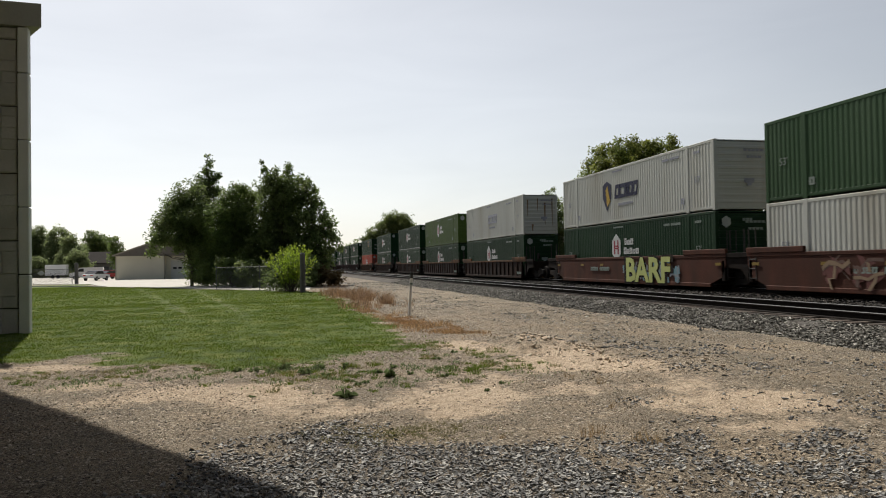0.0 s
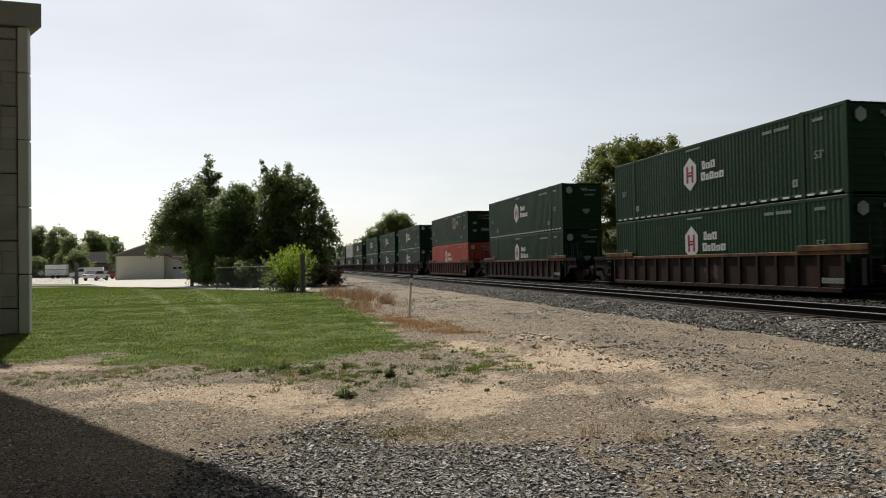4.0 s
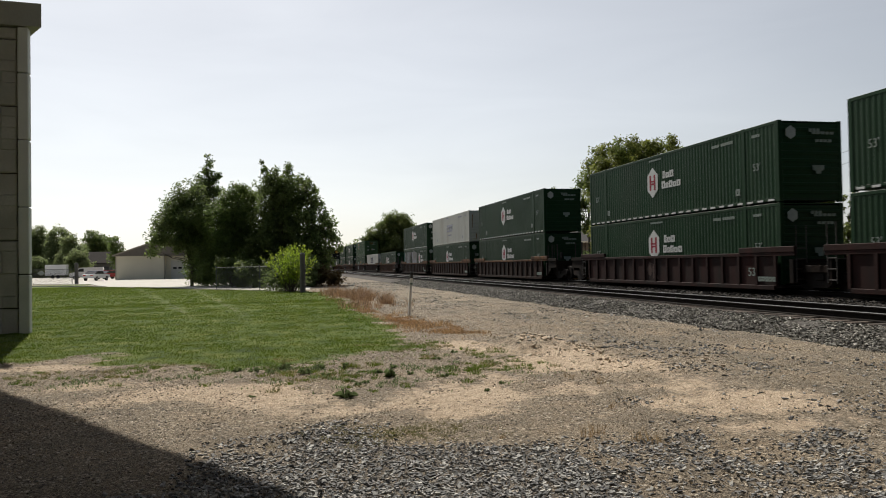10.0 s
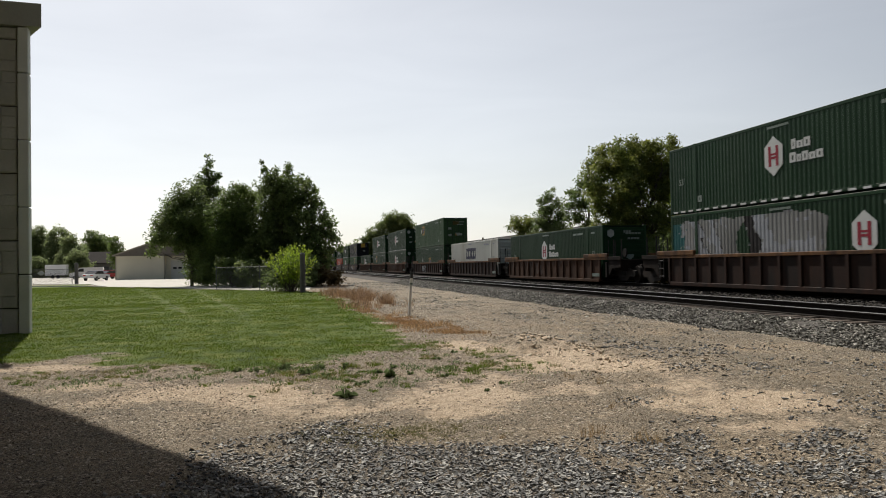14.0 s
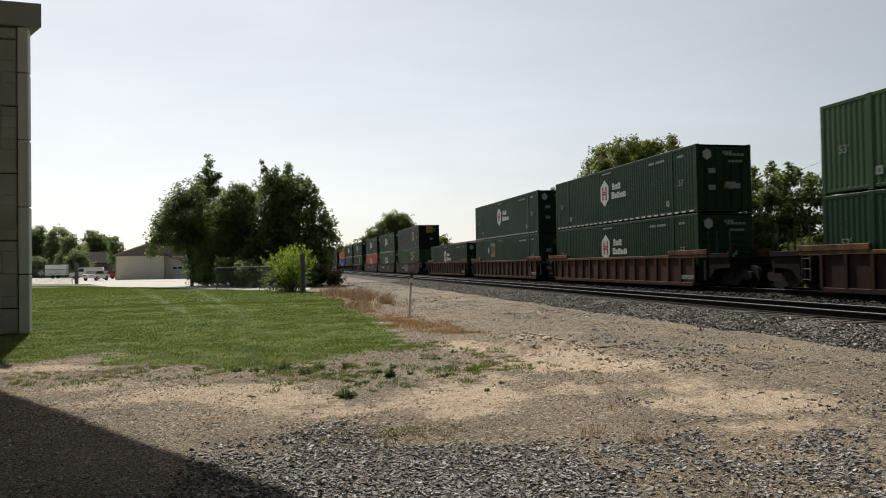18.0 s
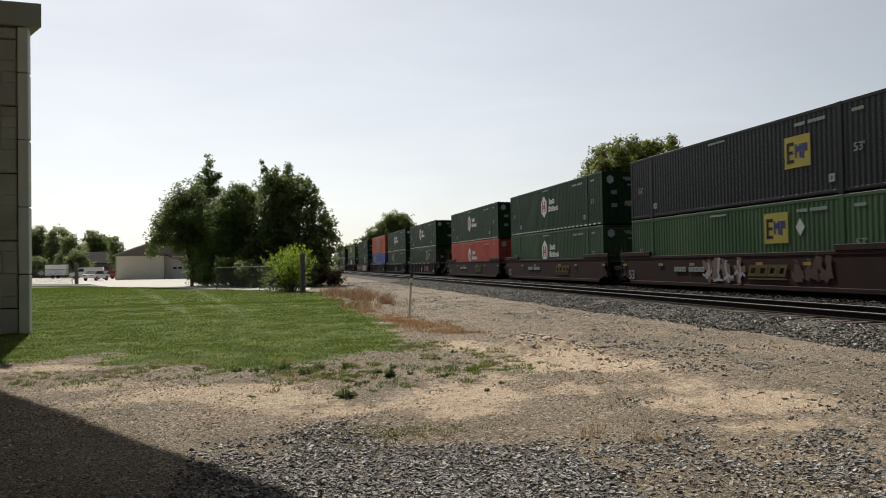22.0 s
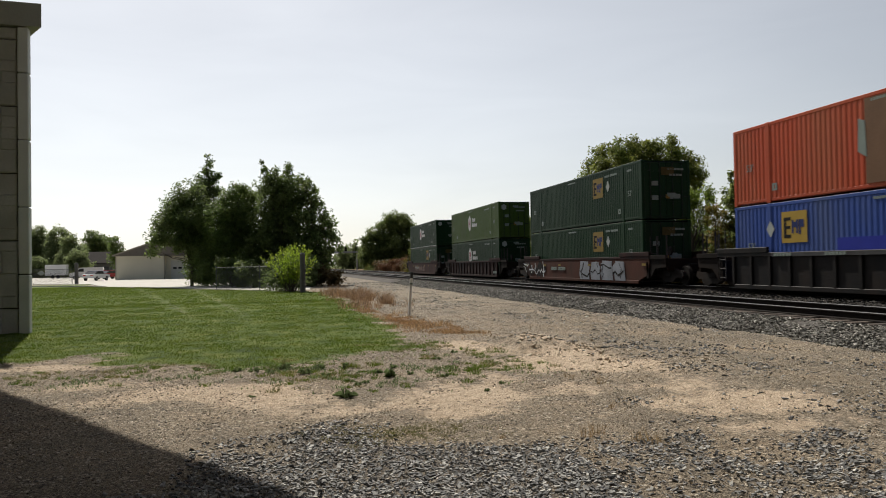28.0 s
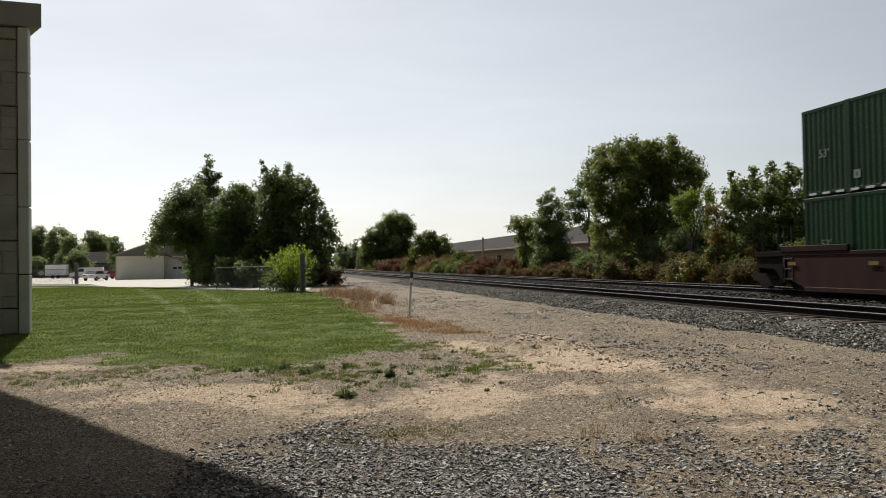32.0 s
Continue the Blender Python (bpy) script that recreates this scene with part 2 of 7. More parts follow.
SPRAY_SILVER = surf("spray_silver", (0.20, 0.20, 0.195), 0.6, var=0.3, scale=1.6, streak=0.5, dirt=(0.12, 0.12, 0.115), dirt_amount=0.5, bump=0, spec=0.12)
SPRAY_BLACK = surf("spray_black", (0.022, 0.020, 0.020), 0.7, var=0.3, bump=0, spec=0.1)
SPRAY_DULL = surf("spray_dull", (0.062, 0.040, 0.034), 0.7, var=0.3, bump=0, spec=0.12)
SPRAY_FADED = surf("spray_faded", (0.13, 0.085, 0.07), 0.7, var=0.3, bump=0, spec=0.12)
SPRAY_CREAM = surf("spray_cream", (0.25, 0.18, 0.12), 0.7, var=0.3, bump=0, spec=0.12)
STRIP_GREY = surf("dusty_grey_paint", (0.063, 0.063, 0.0644), 0.7, var=0.3, dirt=(0.035, 0.0315, 0.028), spec=0.12)
DECAL_OCHRE = surf("decal_faded_ochre", (0.21, 0.145, 0.04), 0.6, var=0.2, bump=0, spec=0.12)

DECAL_BLACK = surf("decal_black", (0.012, 0.010, 0.008), 0.6, var=0.2, bump=0, spec=0.1)
DECAL_WORN = surf("decal_dark_ochre", (0.075, 0.06, 0.022), 0.6, var=0.3, bump=0, spec=0.1)
OXIDE_DARK = surf("well_dark_oxide", (0.046, 0.0185, 0.0145), 0.75, var=0.45, scale=1.4, streak=0.3, dirt=(0.024, 0.013, 0.011), dirt_amount=0.6, dirt_scale=1.3, spec=0.12)
# ---------------------------------------------------------------- the ground, one sheet to the horizon
LAWN = [(-60, 13.6), (-20, 13.9), (-8, 14.2), (-4.7, 14.3), (-4.1, 14.7), (-3.4, 15.5), (-2.8, 14.0), (-2.1, 13.0), (-0.8, 12.3), (0.3, 12.7),
        (1.1, 12.7), (2.2, 14.4), (2.8, 18.9), (2.95, 26.4), (2.9, 36), (2.4, 46), (1.6, 49.3), (0.1, 50.0), (-4.4, 57.2), (-11.6, 69.8), (-15.8, 74.2), (-20.4, 90), (-60, 100)]


def inside(poly, x, y):
    """Signed distance in metres, positive inside, of many points to an outline."""
    x, y = np.asarray(x, float), np.asarray(y, float)
    best, odd = np.full(x.shape, 1e9), np.zeros(x.shape, bool)
    for (ax, ay), (bx, by) in zip(poly, poly[1:] + poly[:1]):
        dx, dy = bx - ax, by - ay
        k = np.clip(((x - ax) * dx + (y - ay) * dy) / (dx * dx + dy * dy), 0, 1)
        best = np.minimum(best, np.hypot(x - ax - k * dx, y - ay - k * dy))
        cross = (ay > y) != (by > y)
        odd ^= cross & (x < (bx - ax) * (y - ay) / (by - ay if by != ay else 1e-9) + ax)
    return np.where(odd, best, -best)


def wobble(x, y, s, seed=0):
    """Smooth value noise, -1 to 1."""
    x, y = np.asarray(x, float) / s, np.asarray(y, float) / s
    i, j = np.floor(x).astype(np.int64), np.floor(y).astype(np.int64)
    u, v = x - i, y - j
    u, v = u * u * (3 - 2 * u), v * v * (3 - 2 * v)

    def h(a, b):
        return (np.sin((a * 127.1 + b * 311.7 + seed * 74.7) % 6283.0) * 43758.5453) % 1.0
    return 2 * ((h(i, j) * (1 - u) + h(i + 1, j) * u) * (1 - v) + (h(i, j + 1) * (1 - u) + h(i + 1, j + 1) * u) * v) - 1


def soft(d, w):
    return np.clip(d / w + 0.5, 0, 1)


def hump(x, y, cx, cy, rx, ry):
    return np.exp(-((x - cx) / rx) ** 2 - ((y - cy) / ry) ** 2)


def lawn_at(x, y):
    d = inside(LAWN, x, y) + 0.45 * wobble(x, y, 0.9, 3) + 0.35 * wobble(x, y, 0.33, 4) + 0.15 * wobble(x, y, 0.15, 6)
    return soft(d, 0.8)


DIRT = [(-0.75, 9.95, 1.1, 0.75), (-0.1, 9.1, 0.55, 0.35), (0.65, 8.3, 0.6, 0.35), (1.4, 8.55, 0.75, 0.45), (1.9, 7.8, 0.5, 0.3), (2.6, 8.7, 0.6, 0.6),
        (5.2, 14.2, 0.7, 1.5), (4.5, 11.7, 0.7, 1.0), (4.8, 10.5, 0.9, 0.6), (4.4, 8.55, 0.75, 0.5), (3.55, 7.35, 0.55, 0.4), (5.1, 7.7, 0.9, 0.32),
        (4.7, 6.35, 0.9, 0.24), (5.0, 7.15, 1.2, 0.32), (4.3, 7.7, 0.9, 0.35), (3.6, 8.6, 0.6, 0.5), (2.9, 10.6, 0.8, 1.0), (3.6, 13.3, 0.7, 1.6), (-4.2, 13.4, 2.5, 0.5), (-2.6, 11.2, 0.9, 0.5)]


def sand_at(x, y):
    """Bare pale dirt among the gravel."""
    w = 0
    for cx, cy, rx, ry in DIRT:
        w = np.maximum(w, hump(x, y, cx, cy, rx, ry))
    wide = np.maximum(hump(x, y, 4.4, 10.5, 1.5, 4.0), 0.9 * hump(x, y, 0.6, 9.3, 3.6, 1.4))
    ragged = 0.45 * wobble(x, y * 0.6, 1.1, 9) + 0.40 * wobble(x * 0.8, y * 0.55, 0.42, 10) + 0.30 * wobble(x, y * 0.7, 0.17, 11)
    return np.clip(0.72 * w + 0.42 * wide + 0.12 * hump(x, y, 6.6, 22, 1.0, 9) + 0.30 * np.exp(-((x - 8.3 + 0.3 * wobble(x * 0, y, 6.0, 14)) / 0.55) ** 2) * soft(y - 8, 6) + 0.22 * np.exp(-((x - 6.3 + 0.3 * wobble(x * 0, y, 7.0, 15)) / 0.45) ** 2) * soft(y - 15, 6) + 0.9 * ragged * np.clip(w + wide, 0, 1), 0, 1)


COARSE = [(-1.6, 5.0), (-0.5, 6.5), (-0.1, 7.1), (0.35, 7.45), (0.75, 7.2), (1.0, 6.6), (1.6, 6.3), (2.4, 6.05), (3.3, 6.1), (4.4, 6.1), (5.2, 5.9), (5.0, 4), (-1.6, 4)]


def coarse_at(x, y):
    """Where coarse crushed stone lies in the yard."""
    core = soft(inside(COARSE, x, y) + 0.4 * wobble(x, y, 0.6, 21) + 0.25 * wobble(x, y, 0.2, 22), 0.6) * np.where(x > 2.4, 0.18 + 0.55 * np.clip(3 * wobble(x, y, 0.5, 23) + 1.5 * wobble(x, y, 0.18, 24), 0, 1), 1.0)
    strip = 0.35 * hump(x, y, 7.2, 6.6, 2.0, 0.8) + 0.75 * hump(x, y, 6.7, 9.8, 0.9, 0.5) + 0.6 * hump(x, y, 6.4, 13.2, 0.6, 0.9) + 0.7 * hump(x, y, 3.95, 7.87, 0.3, 0.2) + 0.6 * hump(x, y, 4.9, 6.7, 0.9, 0.2) + 0.4 * hump(x, y, 7.2, 11.6, 1.4, 1.2) + 0.3 * hump(x, y, 5.6, 15.0, 0.9, 1.4) + 0.25 * hump(x, y, 8.2, 8.6, 1.2, 1.0)
    return np.clip(core + 0.6 * strip * (wobble(x, y, 0.5, 27) > -0.2), 0, 1)


def wheel_tracks(x, y):
    """Two faint curved wheel marks across the lawn."""
    w = 0
    for line in ([(-12.248000000000001, 68.22), (-10.82, 64.22), (-6.06, 41.75), (-4.03, 32.24), (-2.5, 24.71)], [(-7.808, 66.28), (-6.71, 62.28), (-3.05, 39.79), (-1.37, 28.06), (-0.43, 20.4)]):
        ys, xs = [q for p, q in line][::-1], [p for p, q in line][::-1]
        w = w + np.exp(-((x - np.interp(y, ys, xs)) / (0.16 + 0.005 * y)) ** 2)
    return np.clip(w, 0, 1) * soft(y - 22, 14) * soft(74 - y, 4)


def dry_at(x, y):
    """Dead, rust-coloured weeds along the lawn's edge."""
    w = 0
    for cx, cy, rx, ry in ((3.55, 21.2, 0.55, 2.4), (3.9, 18.6, 0.65, 1.6), (4.2, 16.8, 0.6, 0.8), (3.9, 35, 0.55, 3.0), (3.3, 40, 0.6, 3.0), (4.5, 31, 0.35, 1.0), (3.1, 26, 0.3, 2.5)):
        w = np.maximum(w, 1.2 * hump(x, y, cx, cy, rx, ry))
    return np.clip(w + 0.35 * wobble(x, y, 0.6, 12) - 0.2, 0, 1)


def height_at(x, y):
    z = 0.012 * wobble(x, y, 0.35, 1) + 0.02 * wobble(x, y, 1.3, 2)
    z = z + 0.10 * hump(x, y, 4.8, 13.4, 0.8, 1.8) * (1 + 1.2 * wobble(x, y, 0.4, 5)) + 0.03 * hump(x, y, 4.6, 9.2, 0.9, 1.2)
    z = z + 0.025 * hump(x, y, 4.9, 9.5, 1.6, 4.5) * np.sin(11.0 * (x - 0.32 * y) + 2.0 * wobble(x, y, 1.1, 7))
    return z * np.clip((90 - np.hypot(x, y)) / 40, 0, 1)


def lines_of(near0, near1, step, far, growth):
    mid = list(np.arange(near0, near1, step))
    up, d = [near1], step
    while up[-1] < far:
        d *= growth
        up.append(up[-1] + d)
    down, d = [near0], step
    while down[-1] > -far:
        d *= growth
        down.append(down[-1] - d)
    return np.array(down[:0:-1] + mid + up)


GX = lines_of(-7.0, 12.0, 0.13, 3000.0, 1.18)
GY = lines_of(3.5, 26.0, 0.14, 3000.0, 1.10)
gx, gy = np.meshgrid(GX, GY)
fx, fy = gx.ravel(), gy.ravel()
fz = height_at(fx, fy)
nx, ny = len(GX), len(GY)
ii = (np.arange(ny - 1)[:, None] * nx + np.arange(nx - 1)[None, :]).ravel()
quads = np.stack([ii, ii + 1, ii + nx + 1, ii + nx], 1)


def ground_material():
    m = bpy.data.materials.new("yard_ground")
    m.use_nodes = True
    n, l = m.node_tree.nodes, m.node_tree.links
    bsdf = n["Principled BSDF"]
    co = n.new("ShaderNodeTexCoord")

    def noise_node(scale, detail=6, rough=0.6, stretch=None):
        q = n.new("ShaderNodeTexNoise")
        q.inputs["Scale"].default_value, q.inputs["Detail"].default_value, q.inputs["Roughness"].default_value = scale, detail, rough
        if stretch:
            mp = n.new("ShaderNodeMapping")
            mp.inputs["Scale"].default_value = stretch
            l.new(co.outputs["Object"], mp.inputs["Vector"])
            l.new(mp.outputs["Vector"], q.inputs["Vector"])
        else:
            l.new(co.outputs["Object"], q.inputs["Vector"])
        return q.outputs["Fac"]

    def ramp(fac, stops):
        q = n.new("ShaderNodeValToRGB")
        while len(q.color_ramp.elements) < len(stops):
            q.color_ramp.elements.new(0.5)
        for e, (p, c) in zip(q.color_ramp.elements, stops):
            e.position, e.color = p, (*c, 1)
        l.new(fac, q.inputs["Fac"])
        return q.outputs["Color"]

    def mixed(fac, a, b):
        q = n.new("ShaderNodeMix")
        q.data_type = "RGBA"
        l.new(fac, q.inputs["Factor"])
        l.new(a, q.inputs["A"])
        l.new(b, q.inputs["B"])
        return q.outputs["Result"]

    def attr(name):
        q = n.new("ShaderNodeAttribute")
        q.attribute_name = name
        return q.outputs["Fac"]

    def times(a, b):
        q = n.new("ShaderNodeVectorMath")
        q.operation = "MULTIPLY"
        l.new(a, q.inputs[0])
        l.new(b, q.inputs[1])
        return q.outputs["Vector"]

    def cells(scale, stops):
        q = n.new("ShaderNodeTexVoronoi")
        q.inputs["Scale"].default_value = scale
        l.new(co.outputs["Object"], q.inputs["Vector"])
        return ramp(q.outputs["Color"], stops)

    # pebbles: light and dark grains in a brown-grey matrix, tinted in wide patches
    coarse = cells(42, [(0.15, (0.055, 0.050, 0.046)), (0.42, (0.155, 0.135, 0.110)), (0.66, (0.225, 0.193, 0.155)), (0.9, (0.43, 0.40, 0.355))])
    fine = cells(95, [(0.15, (0.055, 0.047, 0.039)), (0.45, (0.160, 0.137, 0.110)), (0.7, (0.230, 0.198, 0.160)), (0.92, (0.40, 0.36, 0.30))])
    grit = mixed(ramp(noise_node(3.0, 6), [(0.42, (0, 0, 0)), (0.58, (1, 1, 1))]), coarse, fine)
    tint = ramp(noise_node(0.8, 8), [(0.3, (0.88, 0.87, 0.86)), (0.5, (1.17, 1.145, 1.10)), (0.7, (1.46, 1.37, 1.25))])
    gravel = times(times(grit, tint), ramp(noise_node(17, 6, 0.75), [(0.3, (0.72, 0.69, 0.64)), (0.5, (1.07, 1.03, 0.965)), (0.7, (1.46, 1.39, 1.27))]))
    crumbs = ramp(noise_node(48, 5, 0.8), [(0.32, (0.34, 0.33, 0.32)), (0.5, (1, 1, 1)), (0.66, (1.75, 1.74, 1.7))])
    sand = times(ramp(noise_node(7.0, 10, 0.75), [(0.28, (0.25, 0.190, 0.135)), (0.48, (0.43, 0.335, 0.240)), (0.68, (0.56, 0.455, 0.34))]), crumbs)
    turf = times(ramp(noise_node(1.3, 8), [(0.32, (0.032, 0.054, 0.009)), (0.5, (0.070, 0.102, 0.014)), (0.66, (0.135, 0.148, 0.034))]), ramp(noise_node(40, 4), [(0.3, (0.8, 0.8, 0.8)), (0.7, (1.25, 1.25, 1.25))]))
    dead = times(ramp(noise_node(6.0, 8), [(0.3, (0.12, 0.075, 0.042)), (0.6, (0.22, 0.145, 0.08)), (0.85, (0.30, 0.205, 0.12))]), crumbs)
    bed = times(ramp(noise_node(26, 6, 0.7), [(0.3, (0.0625, 0.055, 0.0475)), (0.55, (0.15, 0.131, 0.11)), (0.75, (0.25, 0.215, 0.175))]), crumbs)
    fray = noise_node(9.0, 8, 0.72)

    def torn(name, k=1.1):
        """An attribute's edge broken up by fine noise."""
        q = n.new("ShaderNodeMath")
        q.operation = "MULTIPLY_ADD"
        q.inputs[1].default_value, q.inputs[2].default_value = k, -0.5 * k
        l.new(fray, q.inputs[0])
        r = n.new("ShaderNodeMath")
        r.operation = "ADD"
        l.new(q.outputs[0], r.inputs[0])
        l.new(attr(name), r.inputs[1])
        s = n.new("ShaderNodeMapRange")
        s.interpolation_type = "SMOOTHSTEP"
        s.inputs["From Min"].default_value, s.inputs["From Max"].default_value = 0.28, 0.72
        l.new(r.outputs[0], s.inputs["Value"])
        return s.outputs["Result"]

    dull = times(gravel, ramp(noise_node(1.1, 8, 0.7, (1.6, 0.35, 1.0)), [(0.3, (0.66, 0.68, 0.70)), (0.5, (0.86, 0.87, 0.87)), (0.7, (1.15, 1.13, 1.08))]))
    c = mixed(torn("road", 0.6), gravel, dull)
    c = mixed(torn("sand", 2.0), c, sand)
    c = mixed(torn("bed"), c, bed)
    c = mixed(torn("dry"), c, dead)
    c = mixed(torn("lawn"), c, turf)
    l.new(c, bsdf.inputs["Base Color"])
    bsdf.inputs["Roughness"].default_value = 0.95
    bsdf.inputs["Specular IOR Level"].default_value = 0.15
    bp = n.new("ShaderNodeBump")
    bp.inputs["Strength"].default_value, bp.inputs["Distance"].default_value = 1.0, 0.035
    l.new(noise_node(34, 6, 0.75), bp.inputs["Height"])
    l.new(bp.outputs["Normal"], bsdf.inputs["Normal"])
    return m


ground_mesh = big_mesh("ground", np.stack([fx, fy, fz], 1), quads, ground_material(), True)
far_field = soft(np.abs(fx) - 400, 200) + soft(fy - 500, 200) + soft(fx - 45, 6)
for key, val in (("lawn", np.clip(lawn_at(fx, fy) * (1 - 0.42 * wheel_tracks(fx, fy)) + np.clip(far_field, 0, 1) * 0.7, 0, 1)), ("sand", sand_at(fx, fy)), ("bed", np.clip(0.8 * coarse_at(fx, fy) + 0.46 * soft(fy - 40, 16) * soft(fx - 3.0, 2.0) * soft(14 - fx, 2.0), 0, 1)), ("road", np.clip(soft(fy - 24, 14) * soft(fx - 2.5, 2) + 0.75 * soft(fx - 6.0 + 0.8 * wobble(fx, fy, 1.6, 8), 2.0), 0, 1) * soft(80 - fx, 20)), ("dry", np.clip(dry_at(fx, fy) + 0.1 * wheel_tracks(fx, fy) + 0.9 * soft(fx - 22.5, 2) * soft(60 - fx, 40), 0, 1))):
    at = ground_mesh.attributes.new(key, "FLOAT", "POINT")
    at.data.foreach_set("value", val.astype(np.float32))
ground = tagged(new("ground", ground_mesh), "yard of trodden gravel, pale dirt patches and mown lawn", "ground", kind="structure")

# ---------------------------------------------------------------- tracks and train
RAIL_Z = 0.47                       # rail head
TRAIN_X, NEAR_X = 18.63, 12.42      # centre lines of the two tracks
CL, CW, CH = 16.154, 2.591, 2.896   # a 53-foot container
LOW_Z = 0.66                        # underside of the lower container


def ran(t):
    """Metres run by the train since the start."""
    return 2.336e-4 * t ** 3 + 8.767e-3 * t ** 2 + 17.5445 * t


CONTAINER_CACHE = {}


def container_meshes(paint):
    """Meshes of a 53-foot box: base at z 0, length along y, side seen on -x."""
    if paint.name in CONTAINER_CACHE:
        return CONTAINER_CACHE[paint.name]
    h, w = CL / 2, CW / 2
    out = {}
    # corrugated side panel with vertical troughs between the posts
    for key, sgn in (("side_near", -1), ("side_far", 1)):
        s = Shape()
        prof, y, pitch = [], -h + 0.16, 0.226
        while y < h - 0.16 - pitch * 0.5:
            prof += [(y, 0.008), (y + 0.078, 0.008), (y + 0.108, 0.021), (y + 0.196, 0.021)]
            y += pitch
        prof.append((h - 0.16, 0.008))
        for yy, dd in prof:
            s.v += [(sgn * (w - dd), yy, 0.16), (sgn * (w - dd), yy, CH - 0.11)]
        for i in range(len(prof) - 1):
            s.f.append((2 * i, 2 * i + 2, 2 * i + 3, 2 * i + 1))
        out[key] = s.mesh("side_panel", paint)
    s = Shape()
    s.block(-w + 0.012, -h, 0.07, -w + 0.10, h, 0.17, 0.012).block(w - 0.10, -h, 0.07, w - 0.012, h, 0.17, 0.012)
    out["bottom_rail"] = s.mesh("bottom_rail", paint)
    s = Shape()
    s.block(-w, -h, CH - 0.12, -w + 0.10, h, CH, 0.012).block(w - 0.10, -h, CH - 0.12, w, h, CH, 0.012)
    out["top_rail"] = s.mesh("top_rail", paint)
    s = Shape().block(-0.085, -0.085, 0, 0.085, 0.085, CH, 0.012)
    out["corner_post"] = s.mesh("corner_post", paint)
    s = Shape().block(-0.05, -0.11, 0.0, 0.05, 0.11, CH + 0.012, 0.012)
    out["lifting_post"] = s.mesh("lifting_post", paint)
    s = Shape().block(-0.09, -0.09, -0.06, 0.09, 0.09, 0.06, 0.015)
    out["corner_casting"] = s.mesh("corner_casting", STEEL_CAST)
    s = Shape().box(-w + 0.05, -h + 0.05, CH - 0.06, w - 0.05, h - 0.05, CH - 0.02)
    for i in range(26):
        yy = -h + 0.4 + i * 0.61
        s.box(-w + 0.12, yy, CH - 0.02, w - 0.12, yy + 0.25, CH - 0.005)
    out["roof"] = s.mesh("roof", paint)
    s = Shape().box(-w + 0.03, -h + 0.03, 0.05, w - 0.03, h - 0.03, 0.14)
    out["floor"] = s.mesh("floor", paint)
    # blank end: shallow level ribs
    line = [(0.02, 0.12), (-0.03, 0.12)]
    for i in range(9):
        zz = 0.28 + i * 0.28
        line += [(-0.03, zz), (-0.055, zz + 0.02), (-0.055, zz + 0.11), (-0.03, zz + 0.13)]
    line += [(-0.03, CH - 0.1), (0.02, CH - 0.1)]
    s = Shape().prism(line, "x", -w + 0.08, w - 0.08)
    out["end_wall"] = s.mesh("end_wall", paint)
    # door leaf
    s = Shape().block(0.01, -0.03, 0.14, w - 0.09, 0.02, CH - 0.12, 0.01)
    for i in range(5):
        s.box(0.08, -0.045, 0.35 + i * 0.5, w - 0.17, -0.03, 0.35 + i * 0.5 + 0.24)
    out["door"] = s.mesh("door", paint)
    s = Shape().tube((0, -0.075, 0.1), (0, -0.075, CH - 0.1), 0.022)
    for z in (0.14, 0.75, 1.6, 2.4, CH - 0.14):
        s.box(-0.05, -0.09, z - 0.03, 0.05, -0.03, z + 0.03)
    s.box(-0.02, -0.1, 1.1, 0.32, -0.075, 1.15)
    out["lock_rod"] = s.mesh("lock_rod", ROD)
    CONTAINER_CACHE[paint.name] = out
    return out


PLACARDS = {m.name: Shape().box(-0.17, -0.005, -0.11, 0.17, 0.005, 0.11).mesh("placard", m) for m in (DECAL_DIM, DECAL_OCHRE)}
ROD = surf("painted_lock_rod", (0.016, 0.026, 0.018), 0.6, var=0.3, spec=0.2)
STEEL_CAST = surf("galvanised_casting", (0.20, 0.20, 0.19), 0.5, 0.5, var=0.25)
SHAPES = {}


def flat_on_side(outline, key, material):
    """A thin plate lying on the -x side, outline in (y to the far end, z)."""
    k = (key, material.name)
    if k not in SHAPES:
        SHAPES[k] = Shape().prism(outline, "x", -0.006, 0.006).mesh(key, material)
    return SHAPES[k]


def bars_word(widths, h, material, key, slant=0.0):
    """Unreadable lettering: a row of bars. y grows away from the viewer's right, so the word runs in -y."""
    k = ("bars", key, material.name)
    if k not in SHAPES:
        s, y = Shape(), 0.0
        for i, wd in enumerate(widths):
            hh = h * (1.0, 0.72, 0.9, 0.68, 0.8)[i % 5] if key[:4] == "name" else h
            if wd > 0.12 and h > 0.12:
                # a letter-like block: two stems and two bars
                st = min(0.36 * wd, 0.12)
                for a, b, c, d in ((0, st, 0, 1), (wd - st, wd, 0, 1), (st, wd - st, 0, 0.24), (st, wd - st, 0.72, 1)):
                    s.prism([(-y - a - slant * c, c * hh), (-y - b - slant * c, c * hh), (-y - b - slant * d, d * hh), (-y - a - slant * d, d * hh)], "x", -0.006, 0.006)
            elif wd > 0:
                s.prism([(-y, 0), (-y - wd, 0), (-y - wd - slant, hh), (-y - slant, hh)], "x", -0.006, 0.006)
            y += abs(wd) + (0.06 if key[:4] == "name" else 0.035)
        SHAPES[k] = s.mesh("lettering", material)
    return SHAPES[k]


